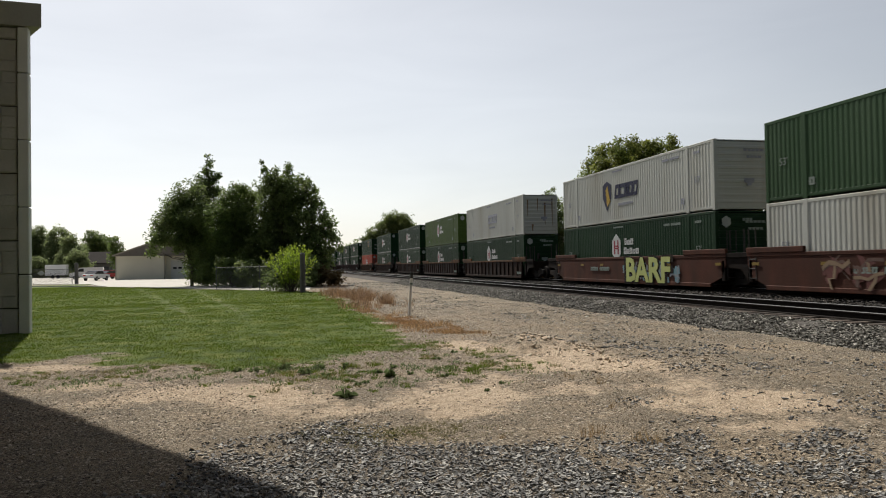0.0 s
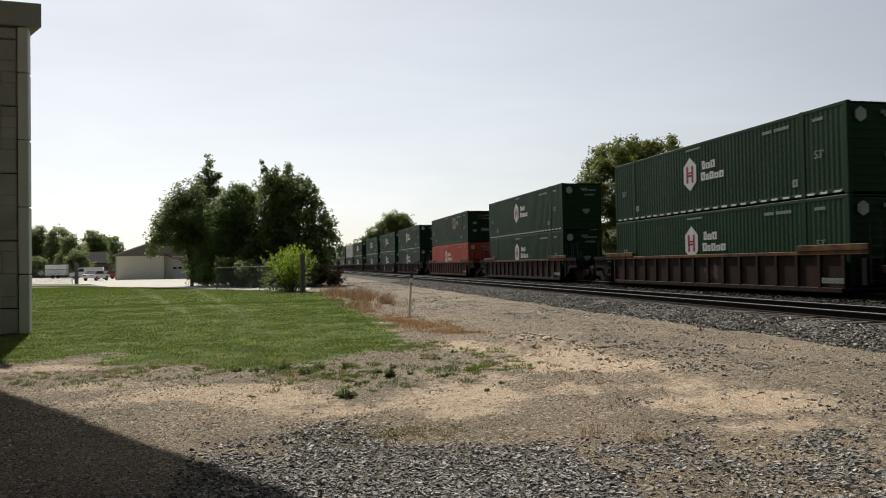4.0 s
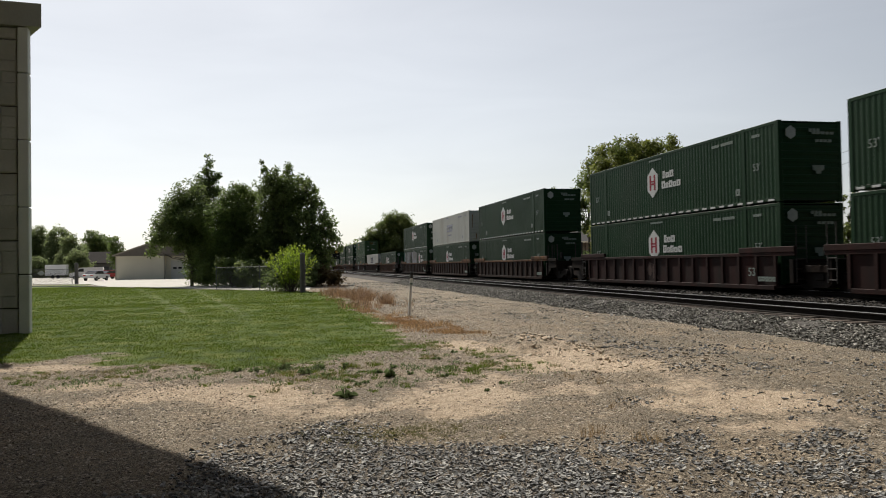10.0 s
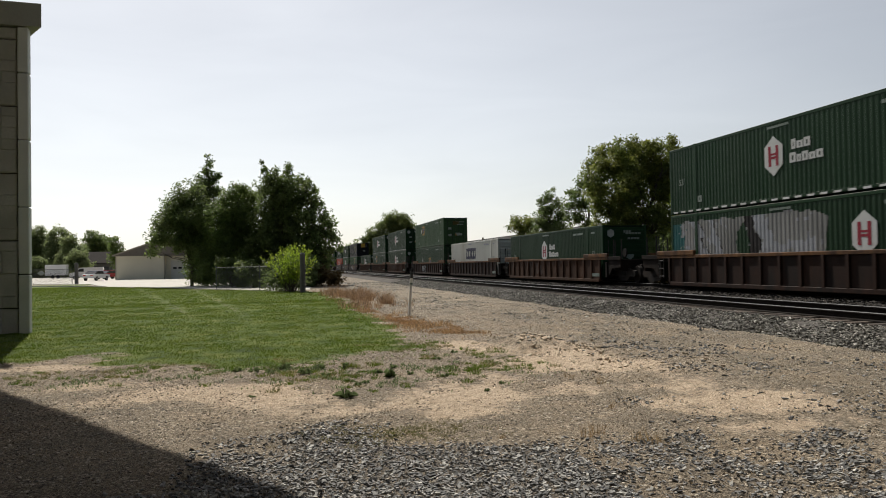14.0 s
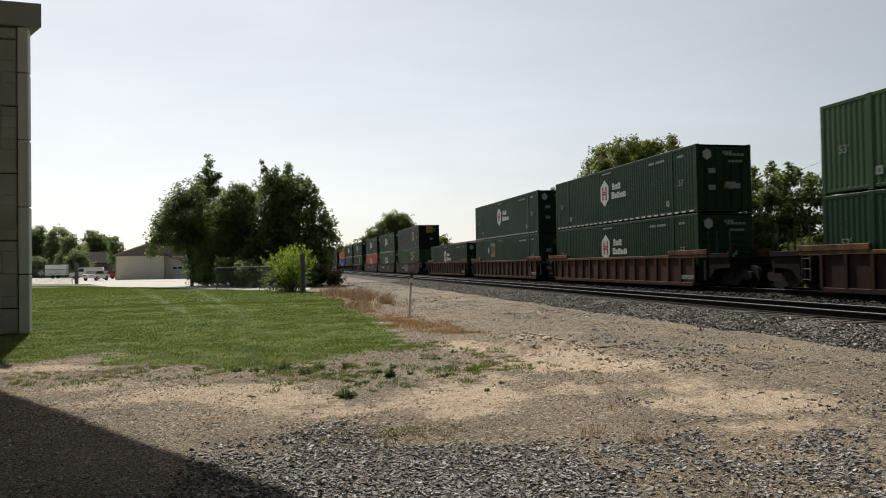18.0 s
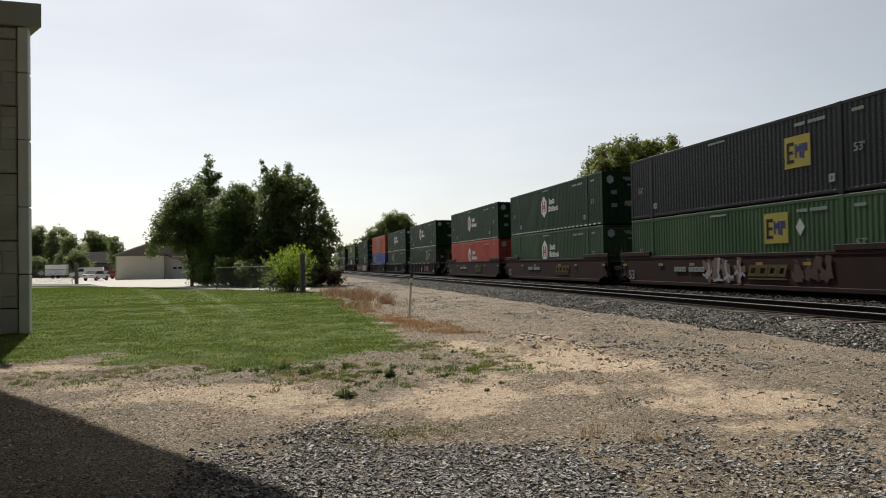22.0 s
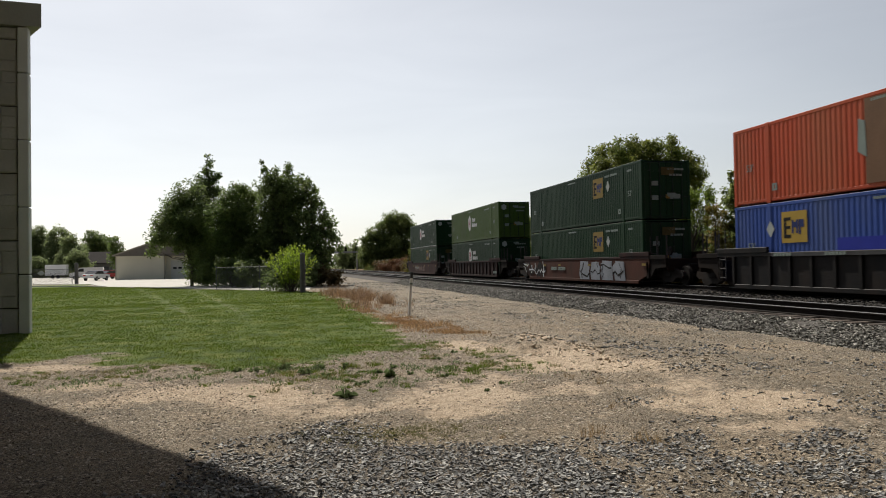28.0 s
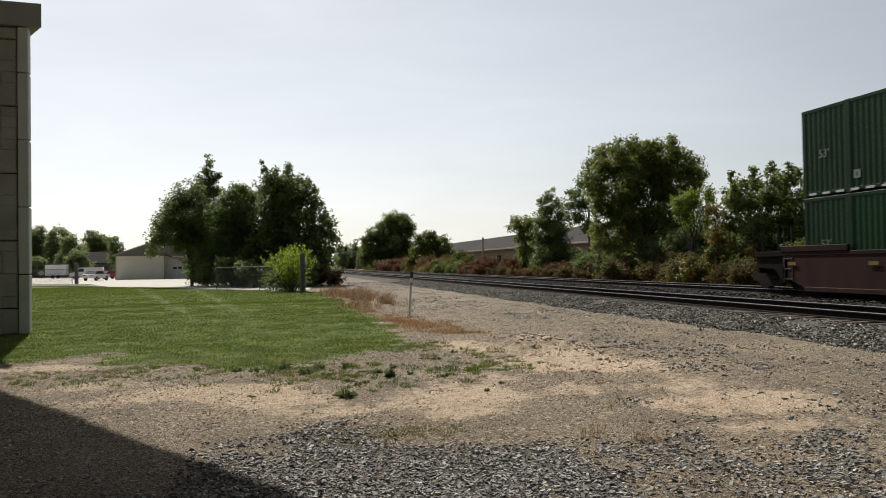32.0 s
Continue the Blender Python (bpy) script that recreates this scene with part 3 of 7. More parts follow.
def put_side(ob, name, me, u, z, label=""):
    """A mark on the side facing the yard, u metres from the leading end."""
    q = part(name, me, None, ob, label, Matrix.Translation((-CW / 2 - 0.004, -CL / 2 + u, z)))
    return tagged(q, kind="stuff") if name in ("lettering", "reflective_tape") else q


def put_end(ob, name, me, x, z, label=""):
    q = part(name, me, None, ob, label, Matrix.Translation((x, -CL / 2 - 0.075, z)) @ Matrix.Rotation(radians(90), 4, "Z"))
    return tagged(q, kind="stuff") if name == "lettering" else q


HEX = [(-0.49, -0.34), (0, -0.71), (0.49, -0.34), (0.49, 0.34), (0, 0.71), (-0.49, 0.34)]


def hex_badge(ob, u, z):
    put_side(ob, "hexagon_badge", flat_on_side(HEX, "hexagon_badge", DECAL_WHITE), u, z, "white hexagon badge")
    s = SHAPES.get("badge_mark")
    if s is None:
        q = Shape()
        q.box(-0.004, -0.27, -0.36, 0.004, -0.13, 0.36).box(-0.004, 0.13, -0.36, 0.004, 0.27, 0.36).box(-0.004, -0.13, -0.10, 0.004, 0.13, -0.02).box(-0.004, -0.13, 0.03, 0.004, 0.13, 0.10)
        s = SHAPES["badge_mark"] = q.mesh("badge_mark", DECAL_RED)
    part("badge_mark", s, None, ob, "dark red bars on the badge", Matrix.Translation((-CW / 2 - 0.013, -CL / 2 + u, z)))
    put_side(ob, "lettering", bars_word([0.2, 0.3, 0.3], 0.34, DECAL_WHITE, "name_a"), u - 0.95, z + 0.10, "white lettering in bars")
    put_side(ob, "lettering", bars_word([0.3, 0.2, 0.28, 0.28, 0.3], 0.34, DECAL_WHITE, "name_b"), u - 0.85, z - 0.36, "white lettering in bars")


def square_badge(ob, u, z, back):
    put_side(ob, "square_badge", flat_on_side([(-0.64, -0.54), (0.64, -0.54), (0.64, 0.54), (-0.64, 0.54)], "square_badge", back), u, z, "yellow square badge")
    s = SHAPES.get("square_bars")
    if s is None:
        q = Shape()
        q.box(-0.004, 0.40, -0.37, 0.004, 0.52, 0.34).box(-0.004, 0.16, 0.23, 0.004, 0.40, 0.34).box(-0.004, 0.20, -0.06, 0.004, 0.40, 0.04).box(-0.004, 0.16, -0.37, 0.004, 0.40, -0.26)
        s = SHAPES["square_bars"] = q.mesh("badge_mark", DECAL_BLACK)
        q = Shape()
        q.box(-0.004, 0.02, -0.22, 0.004, 0.11, 0.24).box(-0.004, -0.20, -0.22, 0.004, -0.11, 0.24).box(-0.004, -0.11, -0.02, 0.004, 0.02, 0.17).box(-0.004, -0.33, -0.26, 0.004, -0.24, 0.24).box(-0.004, -0.50, -0.02, 0.004, -0.33, 0.24)
        SHAPES["square_blue"] = q.mesh("badge_block", DECAL_BLUE)
    at = Matrix.Translation((-CW / 2 - 0.013, -CL / 2 + u, z))
    part("badge_mark", s, None, ob, "black bars on the badge", at)
    part("badge_block", SHAPES["square_blue"], None, ob, "blue block on the badge", at)


def container(paint, style, upper, door, label):
    """One 53-foot container; style says the marks on it."""
    ob = thing("shipping_container", label, "container", group="containers on the train")
    M = container_meshes(paint)
    h, w = CL / 2, CW / 2
    part("side_panel", M["side_near"], None, ob)
    part("side_panel", M["side_far"], None, ob)
    part("bottom_rail", M["bottom_rail"], None, ob)
    part("top_rail", M["top_rail"], None, ob)
    part("roof", M["roof"], None, ob)
    part("floor", M["floor"], None, ob)
    for sx in (-1, 1):
        for sy in (-1, 1):
            part("corner_post", M["corner_post"], None, ob, at=Matrix.Translation((sx * (w - 0.083), sy * (h - 0.083), 0)))
            part("lifting_post", M["lifting_post"], None, ob, at=Matrix.Translation((sx * (w - 0.042), sy * (h - 2.04), 0)))
            part("corner_casting", M["corner_casting"], None, ob, at=Matrix.Translation((sx * (w - 0.085), sy * (h - 2.04), CH - 0.045)))
            if sx < 0:
                part("corner_casting", M["corner_casting"], None, ob, at=Matrix.Translation((sx * (w - 0.085), sy * (h - 2.04), 0.06)))
    if door:
        part("door", M["door"], None, ob, at=Matrix.Translation((0, -h + 0.05, 0)))
        part("door", M["door"], None, ob, at=Matrix.Translation((0, -h + 0.05, 0)) @ Matrix.Rotation(math.pi, 4, "Z") @ Matrix.Translation((0, 0.01, 0)) @ Matrix.Diagonal((1, -1, 1, 1)))
        for x in (-0.85, -0.35, 0.35, 0.85):
            part("lock_rod", M["lock_rod"], None, ob, "dark painted lock rod", Matrix.Translation((x, -h + 0.05, 0)))
        for x, z, mat, wd in ((-0.62, 1.05, DECAL_DIM, 0.2), (0.12, 1.12, DECAL_OCHRE, 0.2), (0.55, 1.12, DECAL_DIM, 0.24), (-0.62, 1.75, DECAL_DIM, 0.18)):
            part("placard", PLACARDS[mat.name], None, ob, "", Matrix.Translation((x, -h - 0.055, z)))
    else:
        part("end_wall", M["end_wall"], None, ob, at=Matrix.Translation((0, -h + 0.05, 0)))
    part("end_wall", M["end_wall"], None, ob, at=Matrix.Translation((0, h - 0.05, 0)) @ Matrix.Rotation(math.pi, 4, "Z"))
    dim = DECAL_DIM if paint not in (WHITE,) else DECAL_GREY
    # small print: number, code and size marks
    if style != "bare":
        put_side(ob, "lettering", bars_word([0.10, 0.10, 0.10, 0.10, -0.08, 0.10, 0.10, 0.10, 0.10, 0.10, 0.10], 0.11, dim, "number"), 4.1, CH - 0.42)
        put_side(ob, "lettering", bars_word([0.08] * 10, 0.08, dim, "line"), 9.3, CH - 0.26)
        put_side(ob, "lettering", bars_word([0.09] * 4, 0.10, dim, "short"), 1.5, CH - 0.42)
        put_side(ob, "lettering", bars_word([0.26], 0.26, dim, "plate"), 2.55, 0.42)
        put_side(ob, "lettering", bars_word([0.26], 0.26, dim, "plate"), 13.9, 0.42)
        for uu in (1.25, CL - 1.0):
            m = Matrix.Translation((-w - 0.004, -h + uu, 1.36)) @ Matrix.Rotation(radians(-90), 4, "Z")
            part("size_mark", word_mesh("53'", 0.38, dim), None, ob, at=m)
        put_end(ob, "lettering", bars_word([0.15, 0.15, 0.15, 0.15, 0.15], 0.10, dim, "end_row"), 0.02, CH - 0.5)
        put_end(ob, "lettering", bars_word([0.14, 0.14, 0.14, 0.14], 0.10, dim, "end_row2"), 0.15, CH - 0.78)
        q = SHAPES.get("end_plate" + dim.name)
        if q is None:
            q = SHAPES["end_plate" + dim.name] = Shape().prism([(-0.24, 0.14), (0.24, 0.14), (0.22, -0.04), (0.10, -0.06), (0.09, -0.16), (-0.10, -0.16), (-0.11, -0.06), (-0.22, -0.04)], "x", -0.006, 0.006).mesh("placard", dim)
        put_end(ob, "placard", q, 0.25, 1.15)
    if style[:3] == "hex":
        hex_badge(ob, float(style[3:] or 9.0), 1.64)
        q = SHAPES.get("end_hex")
        if q is None:
            q = SHAPES["end_hex"] = Shape().prism([(p * 0.40, r * 0.34) for p, r in HEX], "x", -0.006, 0.006).mesh("end_badge", DECAL_WORN_WHITE)
        put_end(ob, "end_badge", q, -0.85, CH - 0.45)
        put_end(ob, "lettering", bars_word([0.12, 0.12, 0.12], 0.12, dim, "end_name"), -0.1, CH - 0.42)
    if style[:6] == "square":
        u0 = float(style[6:])
        sunk = u0 == 7.4
        square_badge(ob, u0, 1.62 if paint is NAVY else 1.15 if sunk else 2.0, DECAL_LEMON if paint is NAVY or paint is PALE_GREEN and not upper else DECAL_OCHRE if upper or paint is GREEN else DECAL_YELLOW)
        if paint is not NAVY:
            di = flat_on_side([(-0.22, 0), (0, -0.30), (0.22, 0), (0, 0.30)], "diamond", DECAL_WORN_WHITE)
            put_side(ob, "diamond", di, 11.6 if sunk else u0 - 1.25 if u0 < 8 else u0 + 1.25, 1.45 if sunk else 1.98)
        key = "end_square_" + paint.name
        q = SHAPES.get(key)
        if q is None:
            a, b = (0.42, 0.42) if paint is NAVY else (0.34, 0.2)
            q = SHAPES[key] = Shape().box(-0.006, -a, -b, 0.006, a, b).mesh("end_badge", DECAL_YELLOW if paint is NAVY else DECAL_WORN)
        put_end(ob, "end_badge", q, 0.05, CH - 0.55)
    if style in ("swift", "swift_bold", "swift_worn"):
        mat = DECAL_GREY if style == "swift_worn" else DECAL_NAVY
        k = 1.35 if style == "swift_bold" else 1.0
        y0 = 10.2 if style == "swift_bold" else 9.1
        put_side(ob, "lettering", bars_word([0.5 * k, 0.66 * k, 0.22 * k, 0.46 * k, 0.5 * k], 0.72 * k, mat, style, 0.14), y0, 1.25 if style != "swift_bold" else 1.35, "dark slanted lettering in bars")
        if style == "swift":
            put_side(ob, "crest", flat_on_side([(-0.5, -0.1), (0, -0.85), (0.5, -0.1), (0.5, 0.55), (0, 0.75), (-0.5, 0.55)], "crest", DECAL_NAVY), 10.0, 1.5, "dark shield crest")
            put_side(ob, "crest_stripe", Shape().prism([(-0.25, -0.35), (0.1, -0.6), (0.3, 0.3), (0.05, 0.5)], "x", -0.012, 0.012).mesh("crest_stripe", DECAL_YELLOW), 9.85, 1.5, "gold stripe")
        put_side(ob, "lettering", bars_word([0.15] * 9, 0.13, DECAL_GREY, "sub"), 8.7, 0.86)
    if upper and (style[:3] == "hex" or style in ("swift", "swift_worn")) or style[:6] == "square" and upper:
        q = SHAPES.get("tape")
        if q is None:
            s = Shape()
            for i in range(26):
                s.box(-0.006, 0.2 + i * 0.61, -0.035, 0.006, 0.52 + i * 0.61, 0.035)
            q = SHAPES["tape"] = s.mesh("reflective_tape", TAPE)
        if style[:6] != "square" and paint is GREEN:
            put_side(ob, "reflective_tape", q, 0.1, 0.09, "dashed white reflective tape")
    return ob


def truck(parent, y):
    """A two-axle bogie."""
    t = part("truck", TRUCK["bolster"], None, parent, "rusty cast bogie", Matrix.Translation((0, y, 0)))
    for sx in (-1, 1):
        part("side_frame", TRUCK["frame"], None, t, at=Matrix.Translation((sx * 0.98, 0, 0)))
    for sy in (-0.89, 0.89):
        w = part("wheelset", TRUCK["wheels"], None, t)
        w.matrix_parent_inverse = Matrix.Translation((0, sy, 0.43))
        WHEELSETS.append(w)
    return t


TRUCK = {}
WHEELSETS = []
TRUCK["bolster"] = Shape().block(-1.1, -0.22, 0.35, 1.1, 0.22, 0.72, 0.03).mesh("bolster", STEEL_DARK)
TRUCK["frame"] = Shape().prism([(-1.25, 0.42), (-1.1, 0.3), (-0.7, 0.32), (-0.35, 0.12), (0.35, 0.12), (0.7, 0.32), (1.1, 0.3), (1.25, 0.42), (1.2, 0.62),
                                (0.75, 0.66), (0.4, 0.78), (-0.4, 0.78), (-0.75, 0.66), (-1.2, 0.62)], "x", -0.08, 0.08).mesh("side_frame", STEEL_DARK)
_s = Shape().tube((-1.0, 0, 0), (1.0, 0, 0), 0.08)
for _x in (-0.7175, 0.7175):
    _s.tube((_x - 0.07, 0, 0), (_x + 0.07, 0, 0), 0.43, sides=24)
    _s.tube((_x - 0.09 * (1 if _x > 0 else -1) - 0.015, 0, 0), (_x - 0.09 * (1 if _x > 0 else -1) + 0.015, 0, 0), 0.46, sides=24)
TRUCK["wheels"] = _s.mesh("wheelset", WHEEL)

LADDER = surf("worn_galvanised", (0.022, 0.018, 0.015), 0.75, 0.0, var=0.3)
# rust-brown car ends, darkened: the shade between cars is in the colour
END_SHADED = surf("end_structure", (0.0105, 0.0078, 0.0066), 0.85, var=0.4, scale=2, dirt=(0.019, 0.0125, 0.009), spec=0.08)
WELL = {}
WW = 1.50          # half width over the side sills


def well_meshes(kind, paint, top):
    key = (kind, paint.name, top.name)
    if key in WELL:
        return WELL[key]
    h, out = CL / 2, {}
    for side in (-1, 1):
        s = Shape()
        z0, z1, e0, e1 = 0.06, 1.33, -h - 0.95, h + 0.95
        x = side * WW
        xi = side * (WW - 0.10)
        if kind == "ribbed":
            s.box(min(x - side * 0.07, xi), e0 + 1.0, z0, max(x - side * 0.07, xi), e1 - 1.0, z1 - 0.08)
        else:
            s.prism([(e0 + 0.25, 0.42), (e0 + 1.35, z0), (e1 - 1.35, z0), (e1 - 0.25, 0.42), (e1 - 0.05, 0.9), (e1 - 0.05, z1 - 0.05), (e0 + 0.05, z1 - 0.05), (e0 + 0.05, 0.9)],
                    "x", min(x - side * 0.02, xi), max(x - side * 0.02, xi))
        out["panel%d" % side] = s.mesh("side_sheet", paint)
        s = Shape().block(min(x, xi), e0, z1 - 0.13, max(x, xi), e1, z1, 0.015)
        for a, b in ((e0, e0 + 3.1), (e1 - 3.1, e1)):
            s.block(min(x + side * 0.02, xi), a, z1, max(x + side * 0.02, xi), b, z1 + 0.20, 0.015)
        out["sill%d" % side] = s.mesh("top_sill", top)
        s = Shape().block(min(x, xi), e0 + 1.1, z0 - 0.06, max(x, xi), e1 - 1.1, z0 + 0.1, 0.015)
        out["chord%d" % side] = s.mesh("bottom_chord", paint)
    out["rib"] = Shape().block(-0.045, -0.075, 0.14, 0.045, 0.075, 1.22, 0.012).mesh("rib", paint)
    s = Shape().block(-WW + 0.1, -h - 0.1, 0.07, WW - 0.1, h + 0.1, 0.15, 0.01)
    out["floor"] = s.mesh("well_floor", STEEL_DARK)
    # end platform over the bogie
    s = Shape().block(-1.2, -1.15, 0.62, 1.2, 0.0, 0.86, 0.02).block(-WW + 0.02, -0.1, 0.25, WW - 0.02, 0.12, 1.08, 0.02)
    s.prism([(-WW + 0.1, 0), (-0.5, -1.2), (0.5, -1.2), (WW - 0.1, 0)], "z", 0.86, 0.94)
    out["end"] = s.mesh("end_platform", END_SHADED)
    # outer end: deep side sills run out over the bogie, with grab posts
    for side in (-1, 1):
        x = side * (WW - 0.06)
        s = Shape().prism([(0.0, 0.30), (-0.45, 0.74), (-1.45, 0.80), (-1.45, 1.24), (0.0, 1.30)], "x", min(x, x - side * 0.12), max(x, x - side * 0.12))
        s.block(min(x, x + side * 0.05), -1.5, 1.18, max(x, x + side * 0.05), 0.0, 1.36, 0.01)
        out["outer%d" % side] = s.mesh("end_sill", END_SHADED)
    s = Shape().block(-WW + 0.1, -1.45, 0.95, WW - 0.1, -0.02, 1.06, 0.02).block(-WW + 0.12, -1.5, 0.6, WW - 0.12, -1.38, 1.2, 0.02)
    s.block(-0.5, -1.9, 0.55, 0.5, 0.0, 0.95, 0.03)
    out["outer_deck"] = s.mesh("end_deck", END_SHADED)
    out["grab_post"] = Shape().tube((0, 0, 1.0), (0, 0, 2.25), 0.035, sides=6).mesh("grab_post", LADDER)
    s = Shape()
    for z in (0.40, 0.75, 1.10, 1.45):
        s.tube((-0.2, 0, z), (0.2, 0, z), 0.018, sides=6)
    s.tube((-0.2, 0, 0.3), (-0.2, 0, 2.25), 0.02, sides=6).tube((0.2, 0, 0.3), (0.2, 0, 2.25), 0.02, sides=6)
    out["ladder"] = s.mesh("ladder", LADDER)
    s = Shape().block(-0.16, -1.25, 0.42, 0.16, 0.2, 0.68, 0.03).block(-0.22, -1.45, 0.38, 0.22, -1.15, 0.76, 0.05)
    out["coupler"] = s.mesh("coupler", STEEL_DARK)
    s = Shape().tube((0, 0, 0.9), (0, 0, 1.75), 0.03, sides=6).tube((-0.03, 0, 1.55), (0.05, 0, 1.55), 0.22, sides=14).block(-0.1, -0.1, 0.9, 0.1, 0.1, 1.15, 0.02)
    out["brake"] = s.mesh("brake_stand", STEEL_DARK)
    WELL[key] = out
    return out


def well_car(kind, paint, top, first, last, label):
    """One unit of a double-stack well car; z 0 is the rail head, length along y."""
    ob = thing("well_car", label, "rail car", group="well cars of the train")
    M = well_meshes(kind, paint, top)
    h = CL / 2
    for side in (-1, 1):
        part("side_sheet", M["panel%d" % side], None, ob)
        part("top_sill", M["sill%d" % side], None, ob, "worn top sill")
        part("bottom_chord", M["chord%d" % side], None, ob)
    if kind == "ribbed":
        for i in range(16):
            part("rib", M["rib"], None, ob, at=Matrix.Translation((-WW + 0.045, -h + 0.1 + i * (CL - 0.2) / 15, 0)))
    part("well_floor", M["floor"], None, ob)
    part("end_platform", M["end"], None, ob, at=Matrix.Translation((0, -h - 0.75, 0)))
    part("end_platform", M["end"], None, ob, at=Matrix.Translation((0, h + 0.75, 0)) @ Matrix.Rotation(math.pi, 4, "Z"))
    part("ladder", M["ladder"], None, ob, at=Matrix.Translation((-WW + 0.3, -h - 0.92, 0)))
    part("ladder", M["ladder"], None, ob, at=Matrix.Translation((-WW + 0.02, h + 0.6, 0)) @ Matrix.Rotation(radians(90), 4, "Z"))
    truck(ob, h + 1.68 if not last else h + 1.95)
    if first:
        truck(ob, -h - 1.95)
        part("coupler", M["coupler"], None, ob, at=Matrix.Translation((0, -h - 2.3, 0)))
        part("brake_stand", M["brake"], None, ob, at=Matrix.Translation((-0.75, -h - 1.5, 0)))
    for here, y, turn in ((first, -h - 0.95, 0), (last, h + 0.95, math.pi)):
        if here:
            at = Matrix.Translation((0, y, 0)) @ Matrix.Rotation(turn, 4, "Z")
            part("end_sill", M["outer-1"], None, ob, at=at)
            part("end_sill", M["outer1"], None, ob, at=at)
            part("end_deck", M["outer_deck"], None, ob, at=at)
            for gx_, gy_ in ((-1.3, -0.4), (-1.3, -1.3), (1.3, -0.4), (1.3, -1.3)):
                part("grab_post", M["grab_post"], None, ob, at=at @ Matrix.Translation((gx_, gy_, 0)))
    if last:
        part("coupler", M["coupler"], None, ob, at=Matrix.Translation((0, h + 2.3, 0)) @ Matrix.Rotation(math.pi, 4, "Z"))
    return ob


def scrawl(ob, x, u0, u1, z0, z1, mats, seed, letters=4):
    """Sprayed scrawl: looping ribbons of paint, letter by letter, one colour over another."""
    rg = np.random.RandomState(seed)
    for layer, mat in enumerate(mats):
        s = Shape()
        wd = (u1 - u0) / letters
        for k in range(letters):
            for stroke in range(3 if layer == 0 else 2):
                c0, hh = u0 + (k + 0.5) * wd, z1 - z0
                n, thick = 5, (0.13 if layer == 0 else 0.045) * hh * rg.uniform(0.7, 1.4)
                base = len(s.v)
                # a bent stroke: down, across or up through the letter's cell
                ys = c0 + wd * np.cumsum(rg.uniform(-0.22, 0.22, n)) * (0.6 if stroke else 1.0) + wd * rg.uniform(-0.3, 0.3)
                zs = z0 + hh * np.clip(np.linspace(rg.uniform(0, 0.3), rg.uniform(0.7, 1.0), n) + rg.uniform(-0.12, 0.12, n), 0, 1)
                if stroke == 1:
                    zs = z0 + hh * np.clip(rg.uniform(0.2, 0.8) + rg.uniform(-0.15, 0.15, n), 0, 1)
                    ys = c0 + wd * np.linspace(-0.45, 0.45, n)
                for i in range(n):
                    for d in (-1, 1):
                        dy, dz = (thick, 0.3 * thick) if stroke != 1 else (0.2 * thick, thick)
                        s.v.append((x - 0.004 - 0.004 * layer - 0.0008 * stroke, ys[i] - CL / 2 + d * dy, min(z1, max(z0, zs[i] + d * dz))))
                for i in range(n - 1):
                    s.f.append((base + 2 * i, base + 2 * i + 1, base + 2 * i + 3, base + 2 * i + 2))
        tagged(part("graffiti", s, mat, ob, "sprayed graffiti"), kind="stuff")


def sill_word(ob, text, size, u, z, mat, label="", wide=1.0, out=0.03, fat=0.0):
    me = word_mesh(text, size, mat, fat=fat)
    if wide != 1.0:
        me = me.copy()
        me.transform(Matrix.Diagonal((wide, 1, 1, 1)))
    part("lettering", me, None, ob, label, Matrix.Translation((-WW - out, -CL / 2 + u, z)) @ Matrix.Rotation(radians(-90), 4, "Z"))


G, O, P, W_, R_, N_ = GREEN, OLIVE, PALE_GREEN, WHITE, RED, NAVY
NAMES = {GREEN: "dark green", OLIVE: "olive green", PALE_GREEN: "faded green", WHITE: "dirty white", RED: "red", NAVY: "navy blue", ORANGE: "orange", BLUE: "blue"}
